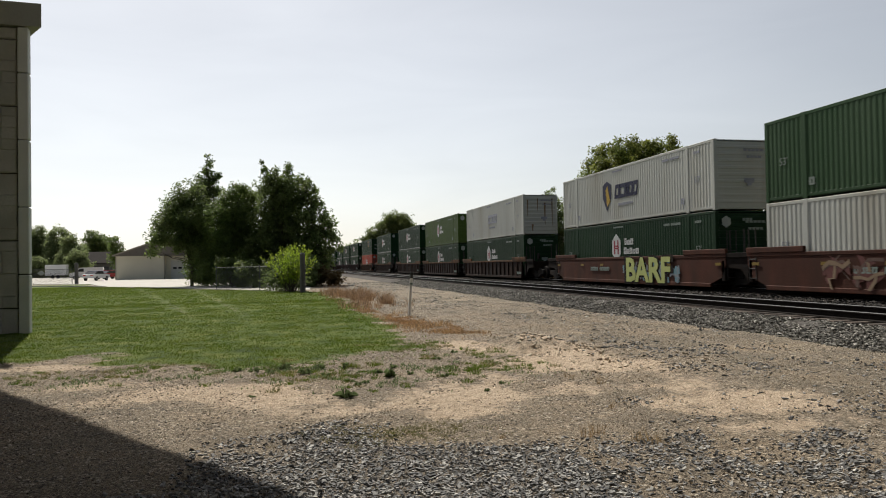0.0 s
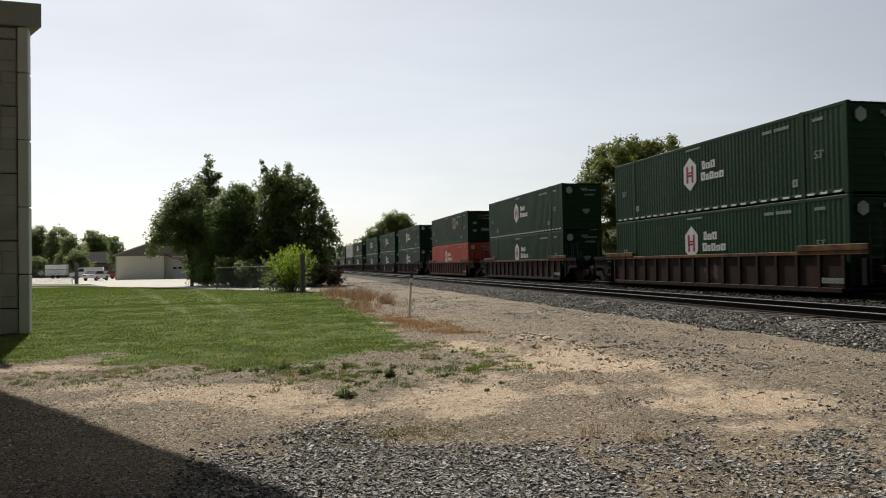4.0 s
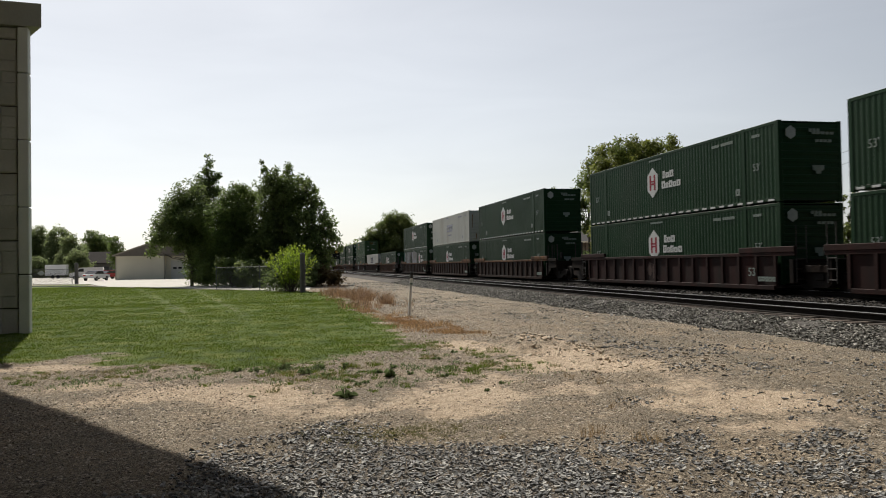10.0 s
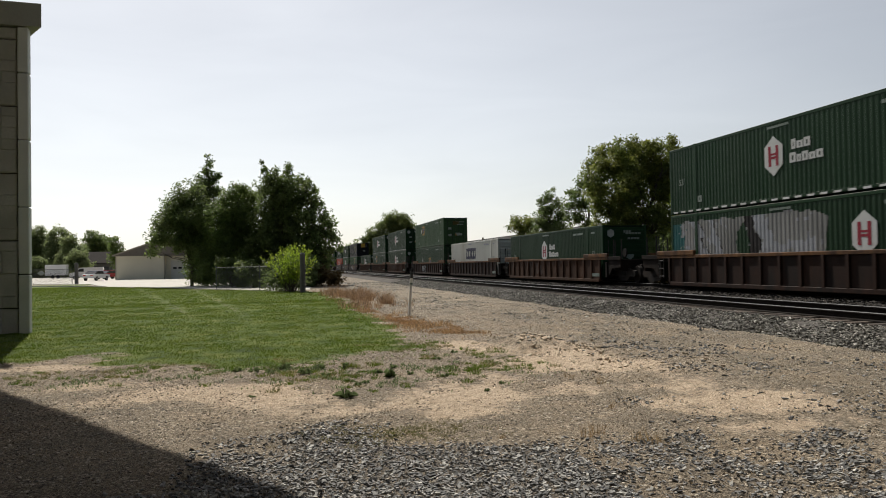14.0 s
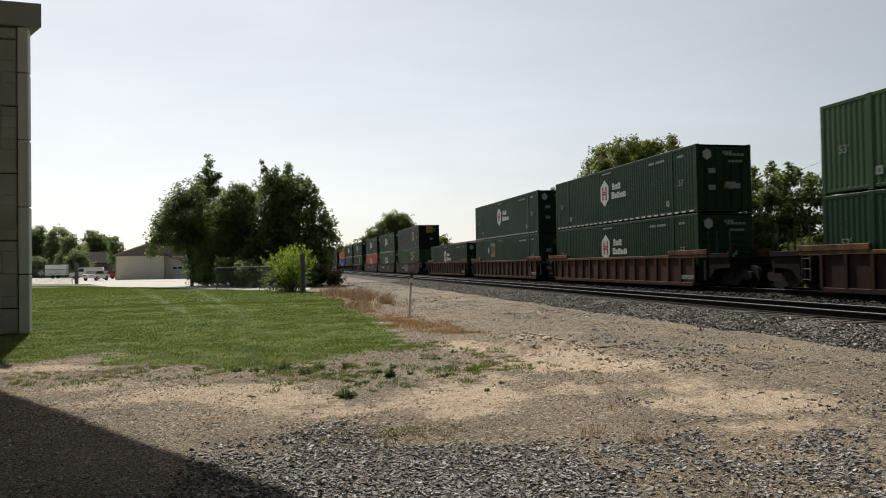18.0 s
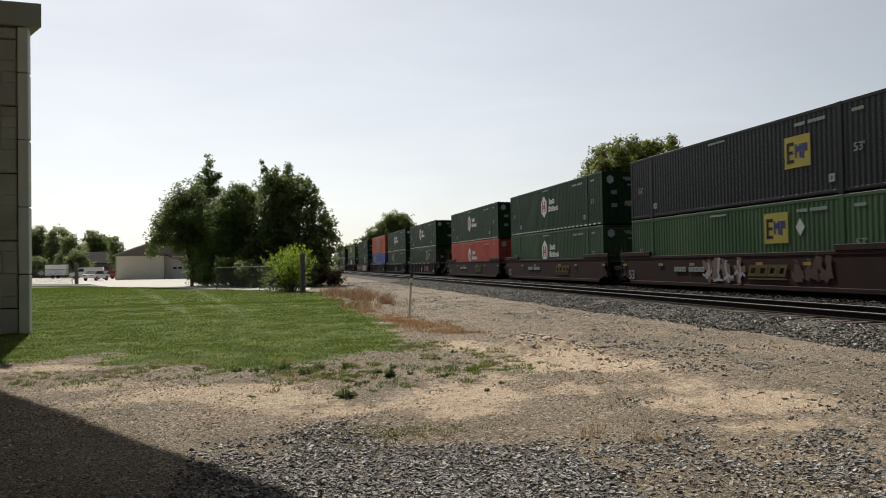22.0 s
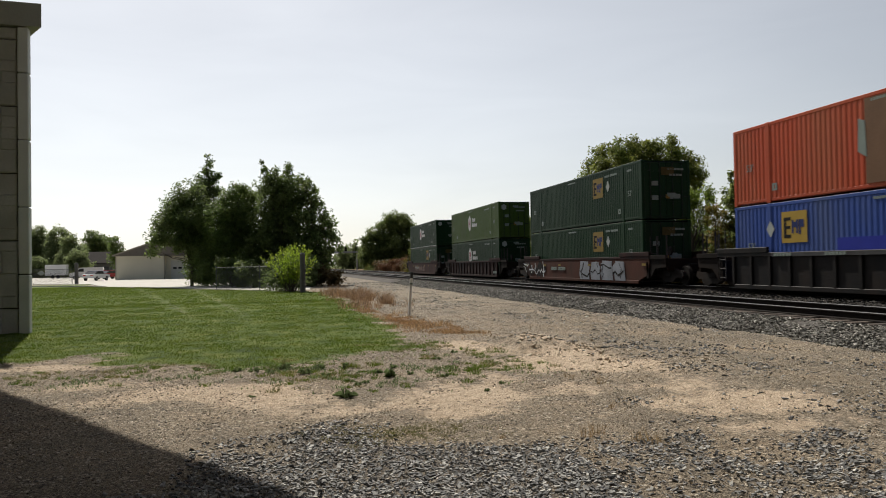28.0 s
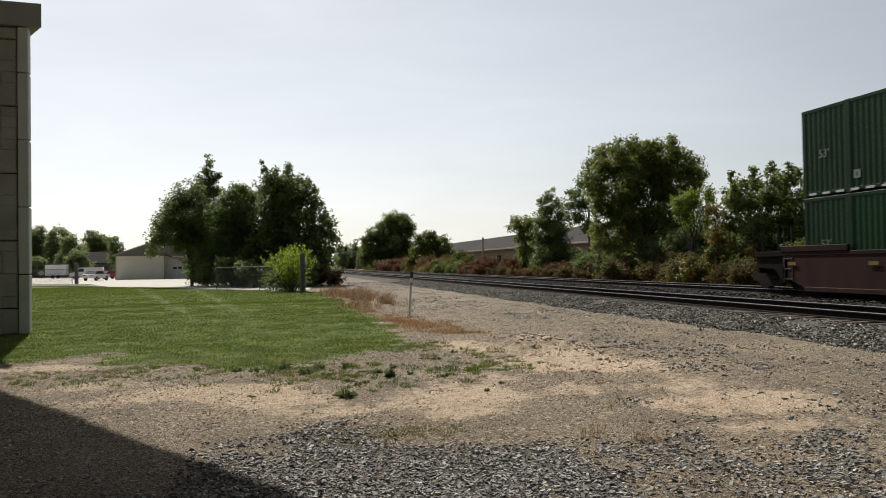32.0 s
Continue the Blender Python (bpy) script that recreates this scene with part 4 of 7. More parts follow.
# far end of each load at the start (metres along the track), its well car, upper and lower container (paint, marks, door towards the yard)
TRAIN = [
    (23.73, "smooth", FADED_RED, FADED_RED, 0, 1, (P, "basic", 0), (W_, "basic", 0)),
    (43.10, "smooth", FADED_RED, FADED_RED, 0, 1, (W_, "swift", 0), (G, "hex", 0)),
    (66.95, "ribbed", RUST, SILL_TOP, 1, 0, (W_, "swift_worn", 0), (G, "hex", 0)),
    (86.51, "ribbed", RUST, SILL_TOP, 0, 0, (O, "hex", 0), (G, "hex", 0)),
    (106.23, "ribbed", RUST, SILL_TOP, 0, 1, (G, "hex", 0), (G, "hex", 0)),
    (129.82, "ribbed", RUST, SILL_TOP, 1, 1, (G, "hex", 0), (G, "hex", 0)),
    (153.12, "ribbed", RUST_PALE, SILL_TOP, 1, 1, (G, "square5.3", 1), (R_, "hex", 0)),
    (176.78, "ribbed", RUST_RED, RUST_RED, 1, 0, (G, "hex", 0), (G, "hex", 0)),
    (196.26, "ribbed", RUST_RED, RUST_RED, 0, 0, (G, "hex", 0), (G, "hex", 0)),
    (215.69, "ribbed", RUST_RED, RUST_RED, 0, 1, (G, "hex", 0), (G, "hex", 0)),
    (239.26, "ribbed", RUST, SILL_TOP, 1, 0, (G, "hex", 0), (G, "hex", 0)),
    (258.87, "ribbed", RUST, SILL_TOP, 0, 0, (W_, "swift_worn", 0), (G, "hex", 1)),
    (278.39, "ribbed", RUST, SILL_TOP, 0, 1, (G, "hex", 1), (G, "hex4.9", 0)),
    (301.74, "ribbed", RUST_PALE, SILL_TOP, 1, 0, None, (G, "hex", 0)),
    (321.29, "ribbed", RUST, SILL_TOP, 0, 0, None, (W_, "swift_bold", 0)),
    (340.90, "ribbed", RUST, SILL_TOP, 0, 1, (P, "square10.9", 1), (G, "square7.4", 1)),
    (364.38, "ribbed", RUST_PALE, SILL_TOP, 1, 0, (G, "hex", 1), (G, "hex", 0)),
    (383.82, "ribbed", RUST_PALE, SILL_TOP, 0, 0, (G, "hex", 1), (G, "square10.9", 1)),
    (403.29, "ribbed", RUST_PALE, SILL_TOP, 0, 1, None, (G, "hex", 0)),
    (426.88, "smooth", RUST_RED, RUST_RED, 1, 0, (N_, "square4.0", 0), (P, "square5.2", 0)),
    (446.40, "smooth", RUST_RED, RUST_RED, 0, 0, (G, "hex", 1), (P, "hex", 0)),
    (465.88, "smooth", RUST_RED, RUST_RED, 0, 1, (G, "hex", 1), (R_, "hex", 0)),
    (489.58, "ribbed", BLACK, BLACK, 1, 0, (G, "hex", 0), (G, "square5.1", 1)),
    (509.39, "ribbed", BLACK, BLACK, 0, 0, (G, "hex", 1), (G, "square10.8", 1)),
    (528.87, "ribbed", BLACK, BLACK, 0, 1, (ORANGE, "patch", 1), (BLUE, "square12.8", 1)),
    (552.47, "smooth", FADED_RED, RUST_RED, 1, 1, (G, "square5.0", 1), (G, "square5.1", 1)),
    (576.26, "ribbed", RUST_RED, RUST_RED, 1, 1, (O, "hex", 1), (G, "hex", 0)),
    (599.82, "smooth", OXIDE_DARK, RUST_RED, 1, 1, (G, "hex", 0), (G, "square5.1", 1)),
]
MOVING = []      # (thing, x, y at the start, z)
UNITS = []
for far_y, kind, paint, top, first, last, up, low in TRAIN:
    yc = far_y - CL / 2
    tone = "black" if paint is BLACK else "faded orange-brown" if paint is RUST_PALE else "oxide-red" if paint is RUST_RED else "rusty brown"
    unit = well_car(kind, paint, top, first, last, "%s %s double-stack well car on the far track" % (tone, "ribbed-side" if kind == "ribbed" else "smooth-side"))
    MOVING.append((unit, TRAIN_X, yc, RAIL_Z))
    UNITS.append(unit)
    for spec, z in ((low, LOW_Z), (up, LOW_Z + CH + 0.03)):
        if spec:
            is_up = z > 2
            marks = {"h": " with white hexagon badge", "s": " with square badge", "b": " with small print", "p": " with a tan repainted patch"}[spec[1][0]]
            if spec[1][:5] == "swift":
                marks = " with slanted dark lettering"
            elif spec[1][:6] == "square":
                marks = " with yellow square badge"
            box = container(spec[0], spec[1], is_up, spec[2], "%s corrugated container%s, %s" % (NAMES[spec[0]], marks, "stacked on top" if is_up else "in a well car"))
            MOVING.append((box, TRAIN_X, yc, z))
BOXES = {}
for ob, x, y, z in MOVING:
    BOXES[(round(y, 2), "up" if z > 2 else "low" if z > RAIL_Z + 0.05 else "car")] = ob


def of(i, what):
    return BOXES.get((round(TRAIN[i][0] - CL / 2, 2), what))


# marks on the well cars
plate = Shape().box(-0.006, -0.19, -0.055, 0.006, 0.19, 0.055).mesh("reflector_plate", DECAL_OCHRE)
for i, row in enumerate(TRAIN):
    car_ob = of(i, "car")
    if row[1] == "smooth":
        for u in (-0.45, 3.4, 5.9, 10.4, 13.0, CL + 0.4):
            part("reflector_plate", plate, None, car_ob, "yellow reflector", Matrix.Translation((-WW - 0.012, -CL / 2 + u, 0.93)))
        tagged(part("lettering", bars_word([0.2, 0.2, 0.2, 0.2, -0.2, 0.2, 0.2, 0.2, 0.2, 0.2], 0.2, DECAL_DIM, "reporting"), None, car_ob, "", Matrix.Translation((-WW - 0.012, -CL / 2 + 11.8, 0.62))), kind="stuff")
    else:
        tagged(part("lettering", bars_word([0.16, 0.16, 0.16, 0.16, 0.16], 0.17, DECAL_DIM, "reporting_small"), None, car_ob, "", Matrix.Translation((-WW - 0.012, -CL / 2 + 1.0, 0.30))), kind="stuff")
    if i in (19, 20, 21):
        sill_word(car_ob, "53", 0.62, 15.8, 0.42, DECAL_DIM, "pale size number")
        tagged(part("lettering", bars_word([0.52, 0.52, 0.48, 0.46], 0.42, DECAL_WORN, "owner", 0.16), None, car_ob, "", Matrix.Translation((-WW - 0.012, -CL / 2 + 6.6, 0.48))), kind="stuff")
        part("stripe", Shape().prism([(0.0, 0.0), (-2.3, 0.0), (-2.0, 0.06), (0.0, 0.05)], "x", -0.006, 0.006), DECAL_WORN, car_ob, "faded ochre stripe", Matrix.Translation((-WW - 0.012, -CL / 2 + 6.6, 0.36)))
    if i in (22, 23, 24):
        sill_word(car_ob, "53", 0.6, 7.3, 0.46, DECAL_WHITE, "white size number")
        part("name_strip", Shape().block(-0.01, -CL / 2 + 2.4, -0.07, 0.01, CL / 2 - 2.4, 0.07, 0.004), STRIP_GREY, car_ob, "dusty grey strip", Matrix.Translation((-WW - 0.012, 0, 1.25)))
        for k in range(5):
            tagged(part("lettering", bars_word([0.12] * 6, 0.1, DECAL_DIM, "strip_name"), None, car_ob, "", Matrix.Translation((-WW - 0.03, -CL / 2 + 3.6 + k * 2.5, 1.20))), kind="stuff")
    if i in (7, 8, 9, 12):
        sill_word(car_ob, "53", 0.44, 1.35, 0.62, DECAL_DIM, "pale size number")
sill_word(of(1, "car"), "BARF", 1.78, 5.38, 0.60, STEEL_DARK, "dark graffiti outline", 1.16, 0.024, 0.09)
sill_word(of(1, "car"), "BARF", 1.60, 5.38, 0.62, SPRAY_LIME, "lime green graffiti word", 1.18, 0.034, 0.05)
scrawl(of(1, "car"), -WW - 0.012, 2.4, 7.9, 0.1, 1.1, (SPRAY_TEAL, SPRAY_GREY), 3, 6)
scrawl(of(0, "car"), -WW - 0.012, 4.0, 13.2, 0.1, 1.2, (SPRAY_PINK, SPRAY_FADED, SPRAY_CREAM), 4, 7)
# one lower box has a sheet sprayed over, in its troughs too: teal, silver and white with dark slanting runs
def sprayed_sheet(ob):
    old = next(c for c in ob.children if c.data == CONTAINER_CACHE[GREEN.name]["side_near"])
    h, w, rows = CL / 2, CW / 2, 44
    prof, y = [], -h + 0.16
    while y < h - 0.16 - 0.113:
        prof += [(y, 0.008), (y + 0.039, 0.008), (y + 0.078, 0.008), (y + 0.108, 0.021), (y + 0.152, 0.021), (y + 0.196, 0.021)]
        y += 0.226
    prof.append((h - 0.16, 0.008))
    py_, pd_ = np.array([p for p, q in prof]), np.array([q for p, q in prof])
    zz = np.linspace(0.16, CH - 0.11, rows + 1)
    gy_, gz_ = np.meshgrid(py_, zz)
    v = np.stack([np.broadcast_to(-(w - pd_)[None], gy_.shape).ravel(), gy_.ravel(), gz_.ravel()], 1)
    k = (np.arange(rows)[:, None] * len(prof) + np.arange(len(prof) - 1)[None]).ravel()
    me = big_mesh("side_panel", v, np.stack([k, k + len(prof), k + len(prof) + 1, k + 1], 1), GREEN)
    for m in (SPRAY_TEAL_DARK, SPRAY_SILVER, SPRAY_GREY, SPRAY_BLACK):
        me.materials.append(m)
    u = (gy_[:-1, :-1] + 0.02).ravel() + h
    z = (gz_[:-1, :-1] + 0.03).ravel()
    n1, n2 = wobble(u, z, 0.55, 71), wobble(u, z, 0.16, 72)
    top = 2.55 + 0.08 * n1 - 0.22 * np.clip(7.6 - u, 0, 2) ** 2
    idx = np.zeros(len(u), np.int32)
    idx[(u > 14.3 + 0.3 * n1) & (z < 2.5)] = 1
    idx[(u > 6.4 + 0.25 * n1) & (u < 15.1 + 0.35 * n1 + 0.3 * n2) & (z < top)] = 2
    slant = u - 0.42 * z
    for c, wd, kind in ((13.25, 0.42, 3), (13.05, 0.26, 4), (12.0, 0.30, 3), (11.85, 0.16, 4), (9.6, 0.34, 4), (8.9, 0.5, 3)):
        idx[(idx == 2) & (np.abs(slant - c - 0.18 * n1) < wd * (0.75 + 0.5 * n2))] = kind
    idx[(idx == 2) & (np.hypot((u - 10.9) / 0.42, (z - 1.5) / 0.85) < 1 + 0.3 * n2)] = 0
    idx[(idx == 2) & (u < 9.4) & (u > 7.0) & (np.abs(z - 1.35 - 0.1 * n1) < 0.2 + 0.1 * n2)] = 3
    idx[(idx == 2) & (n2 + 0.5 * n1 > 0.75)] = 3
    me.polygons.foreach_set("material_index", idx)
    old.data = me
    tagged(old, "corrugated sheet sprayed silver, teal and black")


sprayed_sheet(of(12, "low"))
scrawl(of(15, "car"), -WW - 0.012, 8.6, 11.2, 0.15, 1.15, (SPRAY_BLACK, SPRAY_GREY), 6, 3)
scrawl(of(19, "car"), -WW - 0.012, 6.7, 9.6, 0.15, 1.2, (SPRAY_FADED, SPRAY_GREY), 7, 4)
scrawl(of(8, "car"), -WW - 0.012, 8.8, 10.1, 0.15, 1.15, (SPRAY_FADED,), 12, 2)
scrawl(of(19, "car"), -WW - 0.012, 2.2, 4.2, 0.3, 1.2, (SPRAY_DULL,), 13, 3)
scrawl(of(22, "car"), -WW - 0.012, 3.3, 6.0, 0.15, 1.0, (SPRAY_PINK,), 8, 3)
scrawl(of(25, "car"), -WW - 0.012, 12.8, 17.2, 0.15, 1.2, (STEEL_DARK, SPRAY_WHITE), 9, 4)
fill = Shape()
for u0_, u1_, z0_, z1_ in ((5.9, 7.3, 0.12, 1.16), (4.5, 5.75, 0.12, 1.10), (2.9, 4.35, 0.12, 1.16), (1.5, 2.75, 0.12, 1.12)):
    fill.prism([(u0_ - CL / 2, z0_), (u1_ - 0.1 - CL / 2, z0_), (u1_ - CL / 2, z0_ + 0.3), (u1_ - 0.18 - CL / 2, z1_), (u0_ + 0.15 - CL / 2, z1_ - 0.04)], "x", -WW - 0.014, -WW - 0.006)
tagged(part("graffiti", fill, SPRAY_GREY, of(25, "car"), "silver block graffiti"), kind="stuff")
scrawl(of(25, "car"), -WW - 0.016, 1.6, 7.2, 0.12, 1.14, (SPRAY_GREY, STEEL_DARK), 10, 4)
scrawl(of(27, "car"), -WW - 0.012, 6.0, 12.0, 0.2, 1.1, (SPRAY_FADED, SPRAY_FADED), 11, 5)
for i_, u_, w_u in ((2, 11.4, 1.0), (3, 9.2, 0.9), (3, 12.6, 0.8), (4, 7.0, 0.9), (9, 8.4, 1.1), (10, 10.8, 1.2), (13, 9.0, 1.3), (15, 4.4, 0.9), (16, 9.3, 1.2), (17, 6.2, 1.0), (26, 8.8, 1.1)):
    scrawl(of(i_, "car"), -WW + 0.068, u_, u_ + w_u, 0.25, 1.05, (SPRAY_DULL,), 40 + i_ + int(u_), 2)
# rust runs down the blank ends of the white boxes
RUN = surf("rust_run", (0.21, 0.145, 0.095), 0.8, var=0.4, scale=3, streak=0.3, bump=0, spec=0.1)
for i_ in (2, 11):
    end_ob = of(i_, "up")
    for x_, z_, ln_, wd_ in ((-0.95, 2.5, 1.3, 0.05), (-0.2, 2.62, 0.9, 0.04), (0.35, 2.3, 1.6, 0.07), (0.9, 2.6, 2.0, 0.05), (-0.6, 0.75, 0.5, 0.08)):
        part("rust_run", Shape().prism([(x_ - wd_, z_), (x_ + wd_, z_), (x_ + 0.3 * wd_, z_ - ln_), (x_ - 0.4 * wd_, z_ - 0.9 * ln_)], "y", -CL / 2 - 0.012, -CL / 2 - 0.008), RUN, end_ob, "rust run")
# repainted patches on the orange and blue boxes
box24 = of(24, "up")
part("repaint_patch", Shape().box(-0.012, -2.0, 0.2, 0.012, 2.0, CH - 0.14), TAN_PATCH, box24, "tan repainted panel", Matrix.Translation((-CW / 2 + 0.004, -CL / 2 + 7.55, 0)))
part("bare_patch", Shape().prism([(0.1, 1.2), (-0.25, 1.0), (-0.2, 2.1), (0.05, 2.2)], "x", -0.02, 0.02), DECAL_DIM, box24, "bare pale scrape", Matrix.Translation((-CW / 2 + 0.004, -CL / 2 + 9.75, 0)))
part("repaint_patch", Shape().box(-0.012, -3.4, 0.4, 0.012, 3.4, 1.55), DEEP_BLUE, of(24, "low"), "deep blue repainted panel", Matrix.Translation((-CW / 2 + 0.004, -CL / 2 + 7.4, 0)))

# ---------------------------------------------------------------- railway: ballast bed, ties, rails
DARK_BALLAST = surf("oily_cinder", (0.022, 0.019, 0.017), 0.95, var=0.5, scale=5, fine=30, bump=0.9, dirt=(0.040, 0.033, 0.027), dirt_amount=0.4, spec=0.08)
BALLAST = surf("ballast_bed", (0.0943, 0.0862, 0.0782), 0.95, var=0.45, scale=6, fine=34, bump=0.9, dirt=(0.0633, 0.054, 0.046), dirt_amount=0.5, spec=0.1)


def stone_material(name, stops):
    """Loose stones, each with its own shade."""
    m = bpy.data.materials.new(name)
    m.use_nodes = True
    n, l = m.node_tree.nodes, m.node_tree.links
    r = n.new("ShaderNodeValToRGB")
    while len(r.color_ramp.elements) < len(stops):
        r.color_ramp.elements.new(0.5)
    for e, (p, c) in zip(r.color_ramp.elements, stops):
        e.position, e.color = p, (*c, 1)
    l.new(n.new("ShaderNodeNewGeometry").outputs["Random Per Island"], r.inputs["Fac"])
    l.new(r.outputs["Color"], n["Principled BSDF"].inputs["Base Color"])
    n["Principled BSDF"].inputs["Roughness"].default_value = 0.85
    n["Principled BSDF"].inputs["Specular IOR Level"].default_value = 0.25
    return m


STONE = stone_material("crushed_stone", [(0.0, (0.068, 0.068, 0.069)), (0.3, (0.148, 0.146, 0.143)), (0.6, (0.235, 0.230, 0.222)), (0.9, (0.34, 0.33, 0.308)), (1.0, (0.50, 0.48, 0.44))])
BALLAST_STONE = stone_material("ballast_stone", [(0.0, (0.0464, 0.0439, 0.039)), (0.3, (0.0915, 0.0866, 0.0756)), (0.6, (0.152, 0.144, 0.124)), (0.85, (0.232, 0.217, 0.185)), (1.0, (0.439, 0.421, 0.378))])
PEBBLE = stone_material("brown_pebbles", [(0.0, (0.06, 0.052, 0.043)), (0.25, (0.15, 0.125, 0.098)), (0.6, (0.26, 0.21, 0.155)), (0.85, (0.42, 0.35, 0.26)), (1.0, (0.62, 0.55, 0.45))])
DARK_BALLAST_STONE = stone_material("cinder_stone", [(0.0, (0.012, 0.011, 0.010)), (0.5, (0.028, 0.025, 0.022)), (0.9, (0.055, 0.048, 0.040)), (1.0, (0.11, 0.10, 0.085))])
TIE = surf("old_timber", (0.050, 0.034, 0.023), 0.9, var=0.4, scale=3, fine=18, bump=0.5, dirt=(0.085, 0.060, 0.043), dirt_amount=0.4, hue_rand=0.35)
# near-black rail sides: the shade on the webs is put into the colour
RAIL_SIDE = surf("rail_web_grime", (0.012, 0.0095, 0.008), 0.9, var=0.35, scale=5, spec=0.1)
RAIL_HEAD = surf("rail_head_polished", (0.20, 0.195, 0.19), 0.45, 0.9, var=0.1, scale=4, bump=0.05)

Y0, Y1 = -40.0, 900.0
PROFILE = [(9.75, -0.02), (10.6, 0.14), (11.0, 0.235), (11.3, 0.265), (13.6, 0.265), (14.2, 0.22), (15.6, 0.10), (16.9, 0.22), (17.4, 0.265), (19.95, 0.265), (20.4, 0.2), (21.9, -0.02)]


def bed_z(x):
    return np.interp(x, [p for p, q in PROFILE], [q for p, q in PROFILE])


bx = np.concatenate([np.arange(9.75, 21.9, 0.16), [21.9]])
by = np.concatenate([np.arange(Y0, 5, 4), np.arange(5, 70, 0.3), np.geomspace(70, Y1, 60)])
mx, my = np.meshgrid(bx, by)
bfx, bfy = mx.ravel(), my.ravel()
edge = np.clip((bfx - 9.75) / 0.5, 0, 1) * np.clip((21.9 - bfx) / 0.5, 0, 1)
shift = 0.16 * wobble(bfx * 0 + 5, bfy, 1.4, 31) * (1 - np.clip((bfx - 9.75) / 1.2, 0, 1))
bfz = bed_z(bfx) + edge * (0.022 * wobble(bfx, bfy, 0.25, 32) + 0.02 * wobble(bfx, bfy, 0.8, 33))
bi = (np.arange(len(by) - 1)[:, None] * len(bx) + np.arange(len(bx) - 1)[None, :]).ravel()
bed = big_mesh("ballast_bed", np.stack([bfx + shift, bfy, bfz], 1), np.stack([bi, bi + 1, bi + len(bx) + 1, bi + len(bx)], 1), BALLAST, True)
bed.materials.append(DARK_BALLAST)
# the bed between the two shoulders takes the darker material
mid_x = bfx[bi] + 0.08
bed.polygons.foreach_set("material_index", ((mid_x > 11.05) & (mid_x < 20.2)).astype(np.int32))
tagged(new("ballast_bed", bed), "grey crushed-stone ballast bed under two railway tracks", "ballast", kind="structure")


def rail_shapes(x):
    z = RAIL_Z
    web = [(x - 0.07, z - 0.17), (x + 0.07, z - 0.17), (x + 0.065, z - 0.155), (x + 0.012, z - 0.14), (x + 0.012, z - 0.045), (x + 0.036, z - 0.035), (x + 0.036, z - 0.012),
           (x - 0.036, z - 0.012), (x - 0.036, z - 0.035), (x - 0.012, z - 0.045), (x - 0.012, z - 0.14), (x - 0.065, z - 0.155)]
    head = [(x - 0.034, z - 0.0115), (x + 0.034, z - 0.0115), (x + 0.030, z - 0.002), (x + 0.015, z), (x - 0.015, z), (x - 0.030, z - 0.002)]
    return Shape().prism(web, "y", Y0, Y1), Shape().prism(head, "y", Y0, Y1)


tie_mesh = Shape().block(-1.3, -0.115, -0.17, 1.3, 0.115, 0.0, 0.012).mesh("tie", TIE)
plate_mesh = Shape().block(-0.18, -0.1, 0, 0.18, 0.1, 0.018, 0.004).mesh("tie_plate", RAIL_SIDE)
rt = np.random.RandomState(5)
for tx, tlabel in ((NEAR_X, "empty railway track with worn rails on dark timber ties"), (TRAIN_X, "railway track that carries the container train")):
    trk = thing("railway_track", tlabel, "railway track", kind="structure")
    for sx in (-0.7525, 0.7525):
        web, head = rail_shapes(tx + sx)
        rail = part("rail", web, RAIL_SIDE, trk, "rusty steel rail with a bright head")
        part("rail_head", head, RAIL_HEAD, rail)
    y, i = 5.0, 0
    while i < 150:
        m = Matrix.Translation((tx + rt.uniform(-0.06, 0.06), y + rt.uniform(-0.03, 0.03), RAIL_Z - 0.178 + rt.uniform(-0.01, 0.002))) @ Matrix.Rotation(rt.uniform(-0.02, 0.02), 4, "Z")
        part("tie", tie_mesh, None, trk, at=m)
        y += 0.52
        i += 1
    rest = Shape()
    while y < 330:
        rest.box(tx - 1.3, y - 0.115, RAIL_Z - 0.34, tx + 1.3, y + 0.115, RAIL_Z - 0.178)
        y += 0.52
    tagged(part("far_ties", rest, TIE, trk), kind="stuff")

# crushed stone as real pieces
_ph = (1 + 5 ** 0.5) / 2
ICO = np.array([(-1, _ph, 0), (1, _ph, 0), (-1, -_ph, 0), (1, -_ph, 0), (0, -1, _ph), (0, 1, _ph), (0, -1, -_ph), (0, 1, -_ph), (_ph, 0, -1), (_ph, 0, 1), (-_ph, 0, -1), (-_ph, 0, 1)]) / 1.9
ICO_F = np.array([(0, 11, 5), (0, 5, 1), (0, 1, 7), (0, 7, 10), (0, 10, 11), (1, 5, 9), (5, 11, 4), (11, 10, 2), (10, 7, 6), (7, 1, 8), (3, 9, 4), (3, 4, 2), (3, 2, 6), (3, 6, 8), (3, 8, 9), (4, 9, 5), (2, 4, 11), (6, 2, 10), (8, 6, 7), (9, 8, 1)])
BOXY = np.array([(-1, -1, -1), (1, -1, -1), (1, 1, -1), (-1, 1, -1), (-1, -1, 1), (1, -1, 1), (1, 1, 1), (-1, 1, 1)]) * 0.68
BOXY_F = np.array([(0, 3, 2), (0, 2, 1), (4, 5, 6), (4, 6, 7), (0, 1, 5), (0, 5, 4), (1, 2, 6), (1, 6, 5), (2, 3, 7), (2, 7, 6), (3, 0, 4), (3, 4, 7)])
OCT = np.array([(1, 0, 0), (-1, 0, 0), (0, 1, 0), (0, -1, 0), (0, 0, 1), (0, 0, -1)], float)
OCT_F = np.array([(0, 2, 4), (2, 1, 4), (1, 3, 4), (3, 0, 4), (2, 0, 5), (1, 2, 5), (3, 1, 5), (0, 3, 5)])


